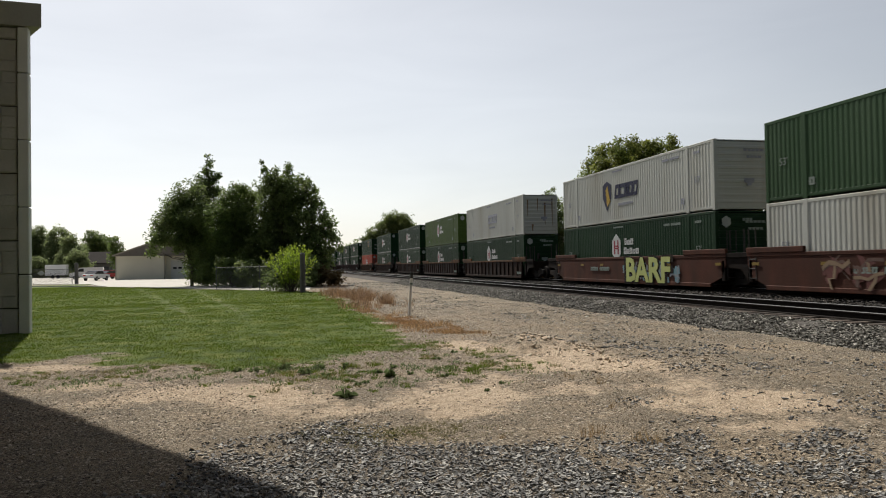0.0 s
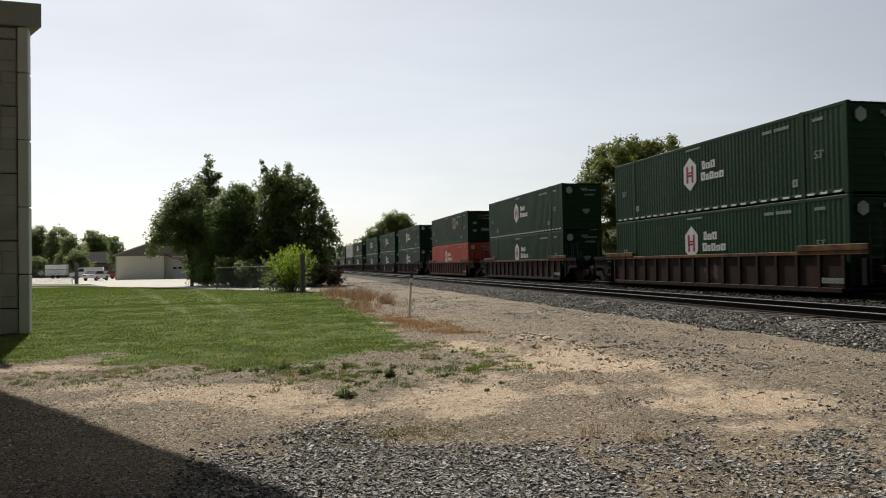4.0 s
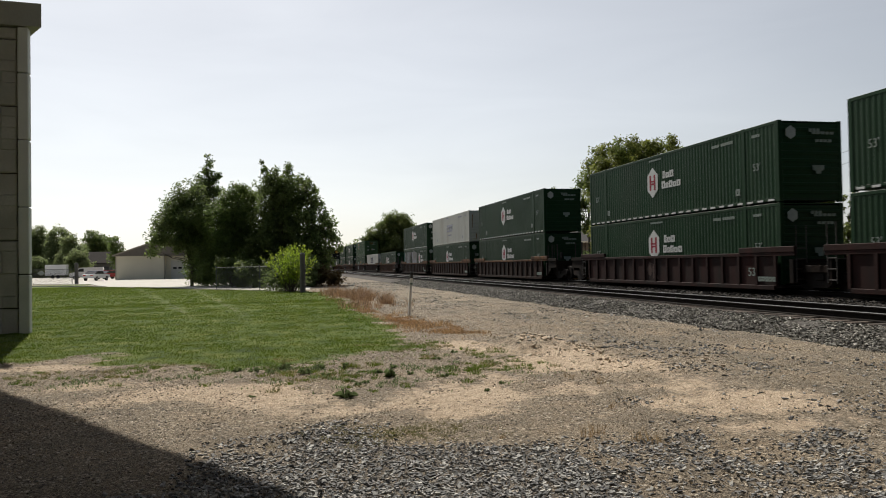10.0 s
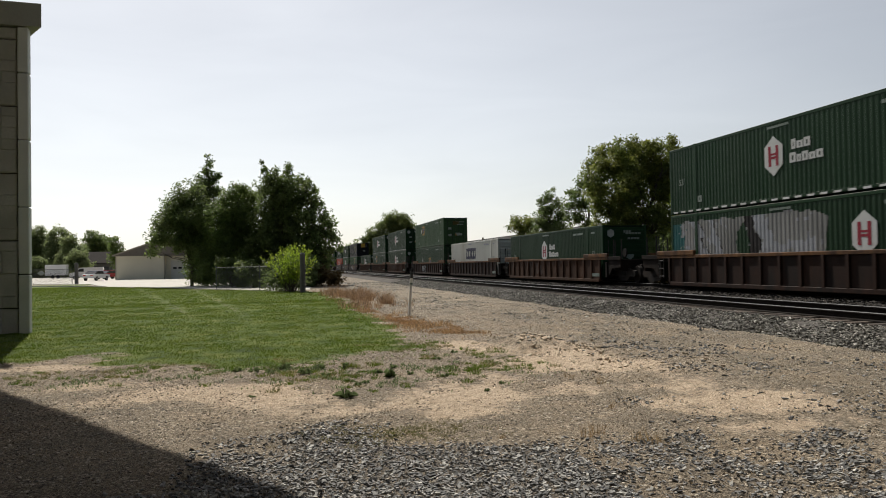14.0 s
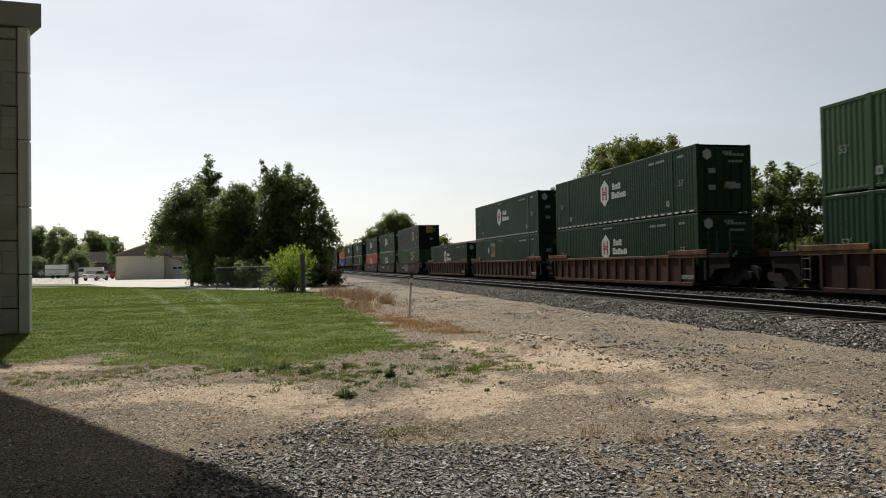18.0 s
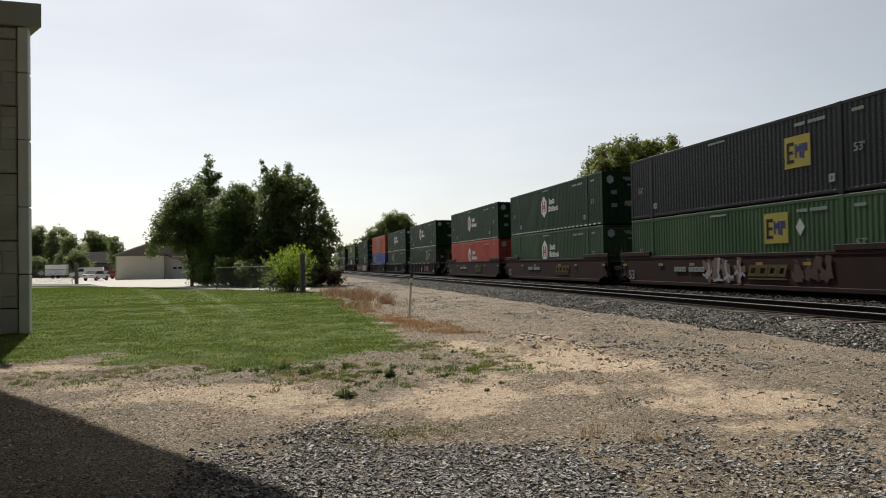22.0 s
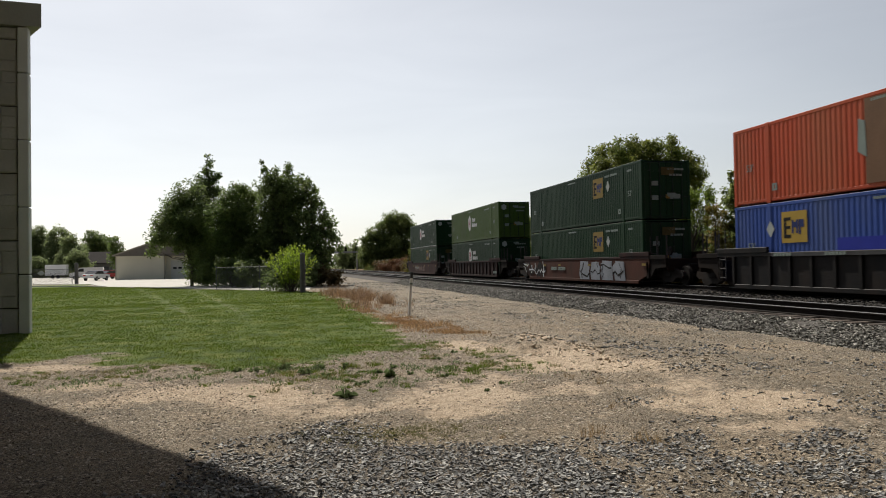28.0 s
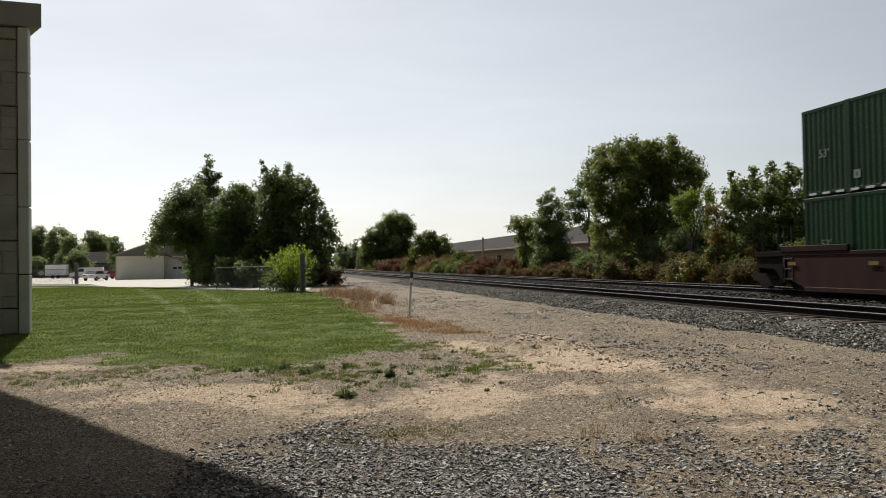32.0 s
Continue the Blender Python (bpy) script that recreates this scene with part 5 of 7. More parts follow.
def stones(name, label, px, py, pz, size, seed, fine=True, mat=None, shard=False):
    """Angular stones lying about, each with its own shape."""
    rs = np.random.RandomState(seed)
    base, faces = (BOXY, BOXY_F) if shard else (ICO, ICO_F) if fine else (OCT, OCT_F)
    n, k = len(px), len(base)
    v = base[None] * (rs.uniform(0.45, 1.3, (n, k, 3)) if shard else rs.uniform(0.72, 1.22, (n, k, 1)))
    thick = rs.uniform(0.30, 0.75, n) if shard else rs.uniform(0.16, 0.42, n)
    v = v * np.stack([rs.uniform(0.9, 1.6, n), rs.uniform(0.5, 0.95, n), thick], 1)[:, None, :]
    yaw_, tilt = rs.uniform(0, 2 * math.pi, n), rs.normal(0, 0.32, n)
    ct, st = np.cos(tilt)[:, None], np.sin(tilt)[:, None]
    v = np.stack([v[:, :, 0] * ct - v[:, :, 2] * st, v[:, :, 1], v[:, :, 0] * st + v[:, :, 2] * ct], 2)
    cy_, sy2 = np.cos(yaw_)[:, None], np.sin(yaw_)[:, None]
    v = np.stack([v[:, :, 0] * cy_ - v[:, :, 1] * sy2, v[:, :, 0] * sy2 + v[:, :, 1] * cy_, v[:, :, 2]], 2) * size[:, None, None] * 0.5
    v += np.stack([px, py, pz + size * 0.12], 1)[:, None, :]
    f = faces[None] + (np.arange(n) * k)[:, None, None]
    me = big_mesh(name, v.reshape(-1, 3), f.reshape(-1, 3), mat or STONE)
    return tagged(new(name, me), label, "stones", kind="stuff")


rs = np.random.RandomState(11)
# on the ballast: dense near the yard, thinner away
n = 36000
sy = 5 + 60 * rs.uniform(size=n) ** 1.35
sx = 9.75 + 1.5 * rs.uniform(size=n) ** 0.9
stones("ballast_stones", "loose grey crushed stones on the ballast shoulder", sx + 0.16 * wobble(sx * 0 + 5, sy, 1.4, 31), sy, bed_z(sx), rs.uniform(0.04, 0.08, n) * (1 + sy / 90), 12, False, BALLAST_STONE, True)
n = 14000
sy = 5 + 60 * rs.uniform(size=n) ** 1.3
sx = rs.uniform(13.2, 17.6, n)
stones("ballast_stones", "loose grey crushed stones between the two tracks", sx, sy, bed_z(sx), rs.uniform(0.05, 0.11, n) * (1 + sy / 80), 13, False, DARK_BALLAST_STONE, True)

# ---------------------------------------------------------------- yard: gravel, grass, weeds
CLOD = stone_material("earth_clods", [(0.0, (0.06, 0.048, 0.036)), (0.5, (0.14, 0.112, 0.08)), (1.0, (0.26, 0.21, 0.15))])


rs = np.random.RandomState(21)
n = 130000
px, py = rs.uniform(-2, 9.6, n), 4.2 + 11 * rs.uniform(size=n) ** 2.0
keep = rs.uniform(size=n) < coarse_at(px, py) * 0.85
px, py = px[keep], py[keep]
stones("coarse_gravel", "patch of coarse grey crushed stone in the yard", px, py, height_at(px, py), (0.018 + 0.034 * rs.uniform(size=len(px)) ** 1.6) * (1 + np.clip(py - 7, 0, 6) / 14), 22, shard=True)
# strewn pebbles
n = 150000
px, py = rs.uniform(-5, 9.7, n), 4.2 + 24 * rs.uniform(size=n) ** 1.7
keep = (lawn_at(px, py) < 0.3) & (rs.uniform(size=n) < (0.95 - 0.85 * sand_at(px, py)) * np.where(px > 4.5, 0.55, 1.0)) & (px > -0.42 * py)
px, py = px[keep], py[keep]
stones("pebbles", "small pebbles strewn over the trodden dirt", px, py, height_at(px, py), (0.006 + 0.022 * rs.uniform(size=len(px)) ** 2) * (1 + py / 20), 24, False, PEBBLE)
# clods and dead leaves before the lawn
n = 13000
px, py = rs.uniform(-4.5, 4.6, n), 7.5 + 7.5 * rs.uniform(size=n)
keep = (wobble(px, py * 0.7, 0.5, 28) > 0.0) & (lawn_at(px, py) < 0.4)
px, py = px[keep], py[keep]
stones("clods", "small dark clods of earth in the dirt", px, py, height_at(px, py), 0.012 + 0.03 * rs.uniform(size=len(px)) ** 2, 29, False, CLOD)
# loose grey stones on the far road
n = 9000
px, py = rs.uniform(4.5, 9.9, n), 20 + 50 * rs.uniform(size=n) ** 1.3
keep = (wobble(px, py * 0.35, 0.8, 61) > -0.1) & (dry_at(px, py) < 0.3)
px, py = px[keep], py[keep]
stones("road_stones", "grey stones strewn over the far dirt road", px, py, height_at(px, py), 0.02 + 0.06 * rs.uniform(size=len(px)) ** 2 * (1 + py / 60), 62, False, BALLAST_STONE)
# single larger rocks along the dirt road
n = 420
px, py = rs.uniform(5.5, 9.7, n), 7 + 16 * rs.uniform(size=n) ** 1.2
keep = wobble(px, py, 1.5, 25) > -0.2
px, py = px[keep], py[keep]
stones("loose_rocks", "dark loose rocks on the dirt road", px, py, height_at(px, py), rs.uniform(0.03, 0.085, len(px)), 26, shard=True)

TURF = leafy("mown_grass", (0.075, 0.122, 0.012), (0.130, 0.160, 0.022), 0.5, 0.25)
STRAW = leafy("dry_grass", (0.27, 0.20, 0.105), (0.24, 0.15, 0.07), 0.5, 0.45)
RUSTY = leafy("rusty_weeds", (0.30, 0.195, 0.10), (0.26, 0.15, 0.07), 0.5, 0.5)
DULL = leafy("dull_brown_weeds", (0.19, 0.125, 0.075), (0.25, 0.15, 0.08), 0.45, 0.5)
WEED = leafy("weed_leaves", (0.11, 0.155, 0.06), (0.17, 0.205, 0.09), 0.5, 0.5)
SPARSE = leafy("sparse_grass", (0.115, 0.125, 0.04), (0.22, 0.175, 0.08), 0.5, 0.4)


LITTER = leafy("straw_litter", (0.34, 0.26, 0.16), (0.20, 0.14, 0.085), 0.2, 0.55)


def blades(name, label, px, py, height, width, mat, seed, lean=0.5, pz=None, out=None):
    """Grass blades: one bent sliver each."""
    rs = np.random.RandomState(seed)
    n = len(px)
    a, b = rs.uniform(0, 2 * math.pi, n), rs.uniform(0, 2 * math.pi, n)
    if out is not None:
        b = out + rs.normal(0, 0.5, n)
    z = height_at(px, py) if pz is None else pz
    ln = lean * rs.uniform(0.2, 1.0, n) * height
    base = np.stack([px, py, z - 0.005], 1)
    side = np.stack([np.cos(a), np.sin(a), 0 * a], 1) * (width * 0.5)[:, None]
    way = np.stack([np.cos(b), np.sin(b), 0 * b], 1)
    mid = base + way * (0.3 * ln)[:, None] + np.stack([0 * a, 0 * a, height * 0.6], 1)
    tip = base + way * ln[:, None] + np.stack([0 * a, 0 * a, height], 1)
    v = np.stack([base - side, base + side, mid + side * 0.8, tip, mid - side * 0.8], 1).reshape(-1, 3)
    k = np.arange(n) * 5
    f = np.concatenate([np.stack([k, k + 1, k + 2], 1), np.stack([k, k + 2, k + 4], 1), np.stack([k + 4, k + 2, k + 3], 1)])
    return tagged(new(name, big_mesh(name, v, f, mat)), label, "grass", kind="stuff")


def tufts(name, label, cx, cy, per, spread, height, width, mat, seed, lean=0.8):
    """Many small tufts: blades that fan out from each root."""
    rs = np.random.RandomState(seed)
    k = np.repeat(np.arange(len(cx)), per)
    size = rs.uniform(0.5, 1.3, len(cx))[k]
    a, d = rs.uniform(0, 2 * math.pi, len(k)), rs.uniform(size=len(k)) ** 0.7 * spread * size
    hh = rs.uniform(0.35, 1.0, len(k)) * height * size
    return blades(name, label, cx[k] + d * np.cos(a), cy[k] + d * np.sin(a), hh, np.full(len(k), width) * rs.uniform(0.6, 1.3, len(k)), mat, seed + 1, lean, out=a)


n = 170000
py = 11.5 + 24.5 * rs.uniform(size=n) ** 1.5
px = rs.uniform(-9.5, 3.6, n)
keep = (rs.uniform(size=n) < lawn_at(px, py) * (1 - 0.62 * wheel_tracks(px, py)) * (0.75 + 0.5 * wobble(px, py, 0.8, 44))) & (px > -0.45 * py + 0.6)
px, py = px[keep], py[keep]
blades("lawn_grass", "short mown green lawn grass", px, py, rs.uniform(0.015, 0.040, len(px)) * (1 + 0.6 * wobble(px, py, 0.25, 45)), 0.007 + 0.0006 * py, TURF, 31, 1.0)
n = 80000
py = 34 + 42 * rs.uniform(size=n) ** 1.2
px = rs.uniform(-26, 3.2, n)
keep = (rs.uniform(size=n) < lawn_at(px, py) * (1 - 0.62 * wheel_tracks(px, py))) & (px > -0.40 * py)
px, py = px[keep], py[keep]
blades("lawn_grass", "short mown green lawn grass", px, py, rs.uniform(0.03, 0.06, len(px)), 0.0009 * py, TURF, 32, 1.0)
# sparse, half-dry tufts between lawn and gravel
n = 2400
px, py = rs.uniform(-5.0, 4.2, n), rs.uniform(8.6, 15.5, n)
want = np.clip(1.0 * hump(px, py, 1.6, 11.3, 1.7, 1.0) + 0.8 * hump(px, py, 3.0, 13.0, 0.8, 2) + 0.6 * hump(px, py, -2.6, 12.5, 2.4, 0.8) + 0.6 * hump(px, py, 0.3, 11.5, 1.2, 0.6), 0, 1) * (wobble(px, py, 0.6, 41) > -0.1)
keep = rs.uniform(size=n) < want
px, py = px[keep], py[keep]
third = rs.uniform(size=len(px))
tufts("sparse_grass", "thin half-dry grass tufts in the dirt", px[third < 0.55], py[third < 0.55], 38, 0.10, 0.055, 0.008, SPARSE, 33, 1.6)
tufts("green_tufts", "small green grass tufts in the dirt", px[third > 0.55], py[third > 0.55], 42, 0.09, 0.075, 0.008, TURF, 35, 1.2)
n = 9000
px, py = rs.uniform(-5, 4.6, n), rs.uniform(8.0, 15.5, n)
keep = rs.uniform(size=n) < 0.6 * np.clip(hump(px, py, 1.6, 11.6, 2.6, 1.6) + 0.6 * hump(px, py, -2.5, 12.4, 2.5, 0.8), 0, 1) * (wobble(px, py, 0.35, 42) > 0.0)
px, py = px[keep], py[keep]
blades("sparse_grass", "thin half-dry grass blades in the dirt", px, py, rs.uniform(0.008, 0.025, len(px)), 0.003 + 0.0005 * py, SPARSE, 36, 2.6)
# dead weeds beside the marker post: low and rusty near it, tall and dull further back
n = 60000
px, py = rs.uniform(2.2, 5.4, n), rs.uniform(15, 27, n)
keep = rs.uniform(size=n) < 0.5 * dry_at(px, py) * (wobble(px, py, 0.5, 43) > -0.35)
px, py = px[keep], py[keep]
blades("dead_weeds", "low dead rust-orange weeds along the lawn edge", px, py, rs.uniform(0.02, 0.10, len(px)) * (1 + 0.7 * wobble(px, py, 0.4, 46)), 0.005 + 0.0006 * py, RUSTY, 34, 1.2)
n = 2600
px, py = rs.uniform(2.3, 5.4, n), rs.uniform(27, 47, n)
keep = rs.uniform(size=n) < dry_at(px, py) * (0.55 + 0.6 * wobble(px, py, 0.6, 47)) + 0.03
px, py = px[keep], py[keep]
tufts("tall_dead_weeds", "tall dull brown dead weeds at the lawn edge", px, py, 13, 0.16, 0.5, 0.016, DULL, 37, 1.1)


def leaf_rosette(x, y, r, seed, tall=0.12, count=26, label="low green broadleaf weed in the dirt", mat=None):
    """A low weed: pointed leaves from one root."""
    rs = np.random.RandomState(seed)
    s = Shape()
    z = float(height_at(np.array([x]), np.array([y]))[0])
    for i in range(count):
        a, ln = rs.uniform(0, 2 * math.pi), r * rs.uniform(0.55, 1.0)
        up = tall * rs.uniform(0.3, 1.2)
        w = 0.055 * ln + 0.004
        ca, sa = math.cos(a), math.sin(a)
        k = len(s.v)
        s.v += [(0, 0, 0), (ca * ln * 0.45 - sa * w, sa * ln * 0.45 + ca * w, up * 0.9), (ca * ln, sa * ln, up * rs.uniform(0.0, 0.9)), (ca * ln * 0.45 + sa * w, sa * ln * 0.45 - ca * w, up * 0.85)]
        s.f += [(k, k + 1, k + 2), (k, k + 2, k + 3)]
    if count > 20:
        for i in range(3):
            s.tube((0, 0, 0), (rs.normal(0, 0.02), rs.normal(0, 0.02), tall * rs.uniform(1.2, 2.2)), 0.004, 0.002, sides=4)
    ob = new("weed", s.mesh("weed", mat or WEED))
    ob.location = (x, y, z)
    return tagged(ob, label, "weed", group="weeds in the yard")


for i, (x, y, r, tl, ct) in enumerate([(0.80, 9.15, 0.17, 0.09, 26), (0.90, 9.22, 0.12, 0.06, 16), (1.59, 10.7, 0.14, 0.12, 24), (1.08, 10.15, 0.12, 0.05, 16), (1.2, 10.3, 0.10, 0.05, 14), (0.4, 11.2, 0.14, 0.10, 22),
                                    (-0.34, 11.7, 0.14, 0.07, 18), (-0.1, 11.5, 0.10, 0.06, 14), (1.9, 10.8, 0.10, 0.06, 14), (2.3, 10.3, 0.09, 0.05, 14), (-0.3, 9.6, 0.07, 0.03, 12), (2.9, 9.5, 0.07, 0.04, 12), (3.1, 13.0, 0.10, 0.06, 14), (2.55, 9.0, 0.06, 0.04, 12), (0.1, 11.8, 0.16, 0.10, 24), (0.62, 11.6, 0.15, 0.09, 22), (-0.6, 11.9, 0.12, 0.07, 18), (1.0, 11.7, 0.12, 0.08, 18), (1.45, 11.1, 0.12, 0.07, 18), (1.0, 10.5, 0.14, 0.06, 18), (0.7, 10.9, 0.10, 0.06, 16), (1.75, 11.4, 0.10, 0.06, 16), (2.6, 12.2, 0.12, 0.06, 16), (-1.2, 12.3, 0.12, 0.05, 16)]):
    leaf_rosette(x, y, r, 100 + i, tl, ct)
# scattered green weeds and straw litter
n = 70000
px, py = rs.uniform(-4, 4.2, n), rs.uniform(7.0, 14.0, n)
want = np.clip(1.0 * hump(px, py, 0.3, 11.3, 1.1, 0.7) + 0.9 * hump(px, py, 1.3, 10.4, 0.8, 0.5) + 0.5 * hump(px, py, 2.6, 11.3, 1.2, 1.2) + 0.5 * hump(px, py, -2.2, 11.6, 1.4, 0.5), 0, 1) * (wobble(px, py, 0.28, 51) > 0.28)
keep = rs.uniform(size=n) < want
px, py = px[keep], py[keep]
blades("green_weeds", "scattered low green weeds in the dirt", px, py, rs.uniform(0.012, 0.065, len(px)), np.full(len(px), 0.013), WEED, 52, 1.6)
px, py = 1.1 + rs.normal(0, 0.42, 220), 7.05 + rs.normal(0, 0.22, 220)
tufts("yellow_grass", "low yellow-green grass patch in the gravel", px, py, 16, 0.07, 0.035, 0.005, SPARSE, 55, 1.8)
n = 46000
px, py = rs.uniform(-5, 9.0, n), 4.5 + 18 * rs.uniform(size=n) ** 1.3
keep = (lawn_at(px, py) < 0.5) & (rs.uniform(size=n) < 0.35 + 0.5 * (wobble(px, py, 0.9, 53) > 0))
px, py = px[keep], py[keep]
blades("straw_litter", "dead straw bits lying on the dirt", px, py, rs.uniform(0.006, 0.03, len(px)), 0.004 + 0.0006 * py, LITTER, 54, 3.0)
# wispy dry tufts
px, py = np.array([3.22, 3.30, 3.12, 3.9, 4.05, 3.55, 2.75, 2.9, 2.0]), np.array([6.02, 6.08, 6.1, 9.6, 8.9, 7.6, 6.4, 6.5, 6.6])
tufts("dry_tufts", "wispy dry grass tufts in the gravel", px, py, 34, 0.06, 0.13, 0.0035, STRAW, 150, 0.9)
rock = stones("pale_litter", "small pale broken slab at the lawn edge", np.array([3.05, 3.2]), np.array([41.5, 41.7]), np.array([0.03, 0.02]), np.array([0.5, 0.32]), 160, mat=PEBBLE, shard=True)
# broken pale clay thrown up beside the wheel ruts
CLAY = stone_material("pale_clay", [(0.0, (0.24, 0.19, 0.135)), (0.5, (0.38, 0.31, 0.225)), (1.0, (0.52, 0.44, 0.335))])
n = 360
px, py = 5.1 + rs.normal(0, 0.42, n), 13.6 + rs.normal(0, 1.1, n)
stones("clay_lumps", "broken lumps of pale dry clay beside the ruts", px, py, height_at(px, py), 0.02 + 0.085 * rs.uniform(size=n) ** 3, 64, False, CLAY, True)
n = 260
px, py = rs.uniform(4.2, 7.2, n), rs.uniform(9.5, 12.5, n)
stones("clay_lumps", "small lumps of pale dry clay on the road", px, py, height_at(px, py), 0.02 + 0.06 * rs.uniform(size=n) ** 2, 65, False, CLAY, True)
# ---------------------------------------------------------------- the block-faced building at the lawn's edge
BLOCK = surf("cast_stone_block", (0.47, 0.45, 0.41), 0.9, var=0.16, scale=1.4, fine=22, bump=0.5, dirt=(0.36, 0.34, 0.30), dirt_amount=0.5)
PILASTER = surf("cast_stone_smooth", (0.66, 0.65, 0.61), 0.85, var=0.12, scale=1.4, fine=40, bump=0.2)
JOINT = surf("dark_joint", (0.06, 0.055, 0.05), 0.9, var=0.2)
CAP = surf("metal_coping", (0.36, 0.35, 0.31), 0.6, var=0.10, scale=0.8, bump=0.05)

hall = thing("building", "pale cast-stone block building with a deep flat coping", "building", pose(-6.17, 21.2, 0, 0, 0, 6.0))
# local: wall along -x from the corner at the origin, facing -y
COURSE = 1.74
part("core", Shape().prism([(-24, 0.10), (-0.06, 0.10), (-3.0, 12), (-24, 12)], "z", -0.1, 7.93), JOINT, hall, "building core behind the blocks")
rb = np.random.RandomState(8)
z, odd = -1.09, 0
while z < 7.75:
    z0, z1 = max(z, -0.05), min(z + COURSE, 7.93)
    x = -0.30
    if z1 - z0 > 0.1:
        wd = 1.2 if odd else 2.2
        while x > -9:
            x1 = x - wd
            blk = part("block", Shape().block(x1 + 0.015, 0.012 if x > -2.6 else 0.0, z0 + 0.015, x - 0.015, 0.14, z1 - 0.015, 0.01), BLOCK, hall)
            # cast face of uneven ashlar stones
            zz = z0 + 0.02
            while x > -2.6 and zz < z1 - 0.03:
                hh = min(rb.choice([0.29, 0.58]), z1 - 0.02 - zz)
                xx = x - 0.02
                while xx > x1 + 0.03:
                    ww = min(rb.choice([0.35, 0.6, 0.9]), xx - x1 - 0.02)
                    part("stone", Shape().block(xx - ww + 0.008, rb.uniform(-0.034, 0.004), zz + 0.008, xx - 0.008, 0.05, zz + hh - 0.008, 0.012), BLOCK, blk)
                    xx -= ww
                zz += hh
            x, wd = x1, 2.2
    z += COURSE
    odd = 1 - odd
for i in range(5):
    z0, z1 = max(1.52 + (i - 1) * COURSE, -0.05), min(1.52 + i * COURSE, 7.94)
    part("pilaster_block", Shape().block(-0.285, -0.07, z0 + 0.012, -0.03, 0.25, z1 - 0.012, 0.02), PILASTER, hall, "smooth pale pilaster block")
part("coping", Shape().prism([(-24.2, -0.12), (0.29, -0.12), (-5.3, 12.2), (-24.2, 12.2)], "z", 7.95, 8.56), CAP, hall, "deep metal coping")
# unseen roof, added to cast the shade over the yard corner where the camera stands
HSUN = 9.5 / math.tan(SUN_EL)
sx_, sy_ = -math.sin(SUN_AZ) * HSUN, math.cos(SUN_AZ) * HSUN
outline = [(-4.43 + sx_, 12.42 + sy_), (-3.67 + sx_, 11.24 + sy_), (0.14 + sx_, 5.29 + sy_), (14.3 + sx_, -17 + sy_), (-24 + sx_, -17 + sy_), (-24 + sx_, 12.4 + sy_)]
shade_screen = thing("building", "unseen roof and walls added to shade the yard corner", "building")
part("roof", Shape().prism(outline, "z", 9.5, 9.85), CAP, shade_screen, "unseen flat slab added to cast the shade")
# unseen walls, added to keep sky light out of that shade
part("wall", Shape().block(-22.0, -6.0, -0.05, -3.3, 6.0, 9.5, 0.02), BLOCK, shade_screen, "unseen plain wall added to deepen the shade")
part("wall", Shape().block(-22.0, -7.0, -0.05, 11.0, -6.0, 9.5, 0.02), BLOCK, shade_screen, "unseen plain wall added to deepen the shade")

# ---------------------------------------------------------------- across the lawn: paving, tan hall, fence, parked vehicles
CONCRETE = surf("pale_concrete", (0.42, 0.395, 0.345), 0.85, var=0.14, scale=0.4, fine=8, bump=0.1, dirt=(0.33, 0.305, 0.26), dirt_amount=0.5)
pav = [(0.3, 50.4), (-4.3, 57.5), (-11.6, 70.1), (-15.6, 74.5), (-20.2, 90.0), (-30, 99), (-80, 106), (-95, 190), (-14, 190), (-4.5, 96), (2.6, 58), (2.2, 51)]
part_p = new("pavement", Shape().prism(pav, "z", -0.05, 0.035).mesh("pavement", CONCRETE))
tagged(part_p, "pale concrete paving beyond the lawn", "pavement", kind="structure")

TAN = surf("tan_siding", (0.68, 0.63, 0.49), 0.7, var=0.08, scale=0.5, fine=12, bump=0.1)
ROOF_DARK = surf("weathered_shingles", (0.17, 0.15, 0.128), 1.0, spec=0.1, var=0.25, scale=0.8, fine=9, bump=0.3)
DOOR_WHITE = surf("overhead_door", (0.62, 0.60, 0.54), 0.6, var=0.06)
GLASS = surf("dark_glazing", (0.02, 0.022, 0.025), 0.15, var=0.1, bump=0)
TRIM = surf("tan_trim", (0.30, 0.27, 0.20), 0.7, var=0.1)
depot = thing("building", "low tan metal building with dark hip roof and white overhead doors", "building", pose(-24.2, 124.0, 0))
part("wall", Shape().block(0, 0, -0.1, 7.2, 18, 3.85, 0.03), TAN, depot, "tan metal wall")
part("wall", Shape().block(7.2, 1.2, -0.1, 24, 18, 3.85, 0.03), TAN, depot, "tan metal wall")
part("roof", Shape().prism([(-0.4, 3.80), (12.0, 8.1), (24.4, 3.80), (24.4, 3.66), (-0.4, 3.66)], "y", -0.45, 18.4), ROOF_DARK, depot, "dark shingled gable roof")
for i in range(2):
    dr = part("overhead_door", Shape().block(8.0 + i * 4.6, 1.12, 0, 11.6 + i * 4.6, 1.22, 2.9, 0.02), DOOR_WHITE, depot, "white overhead door")
    for j in range(4):
        part("pane", Shape().box(8.3 + i * 4.6 + j * 0.8, 1.10, 1.55, 8.85 + i * 4.6 + j * 0.8, 1.13, 1.85), GLASS, dr)
part("corner_trim", Shape().block(-0.04, -0.04, 0, 0.12, 0.12, 3.64, 0.01), TRIM, depot)
part("corner_trim", Shape().block(7.08, -0.04, 0, 7.24, 0.12, 3.64, 0.01), TRIM, depot)
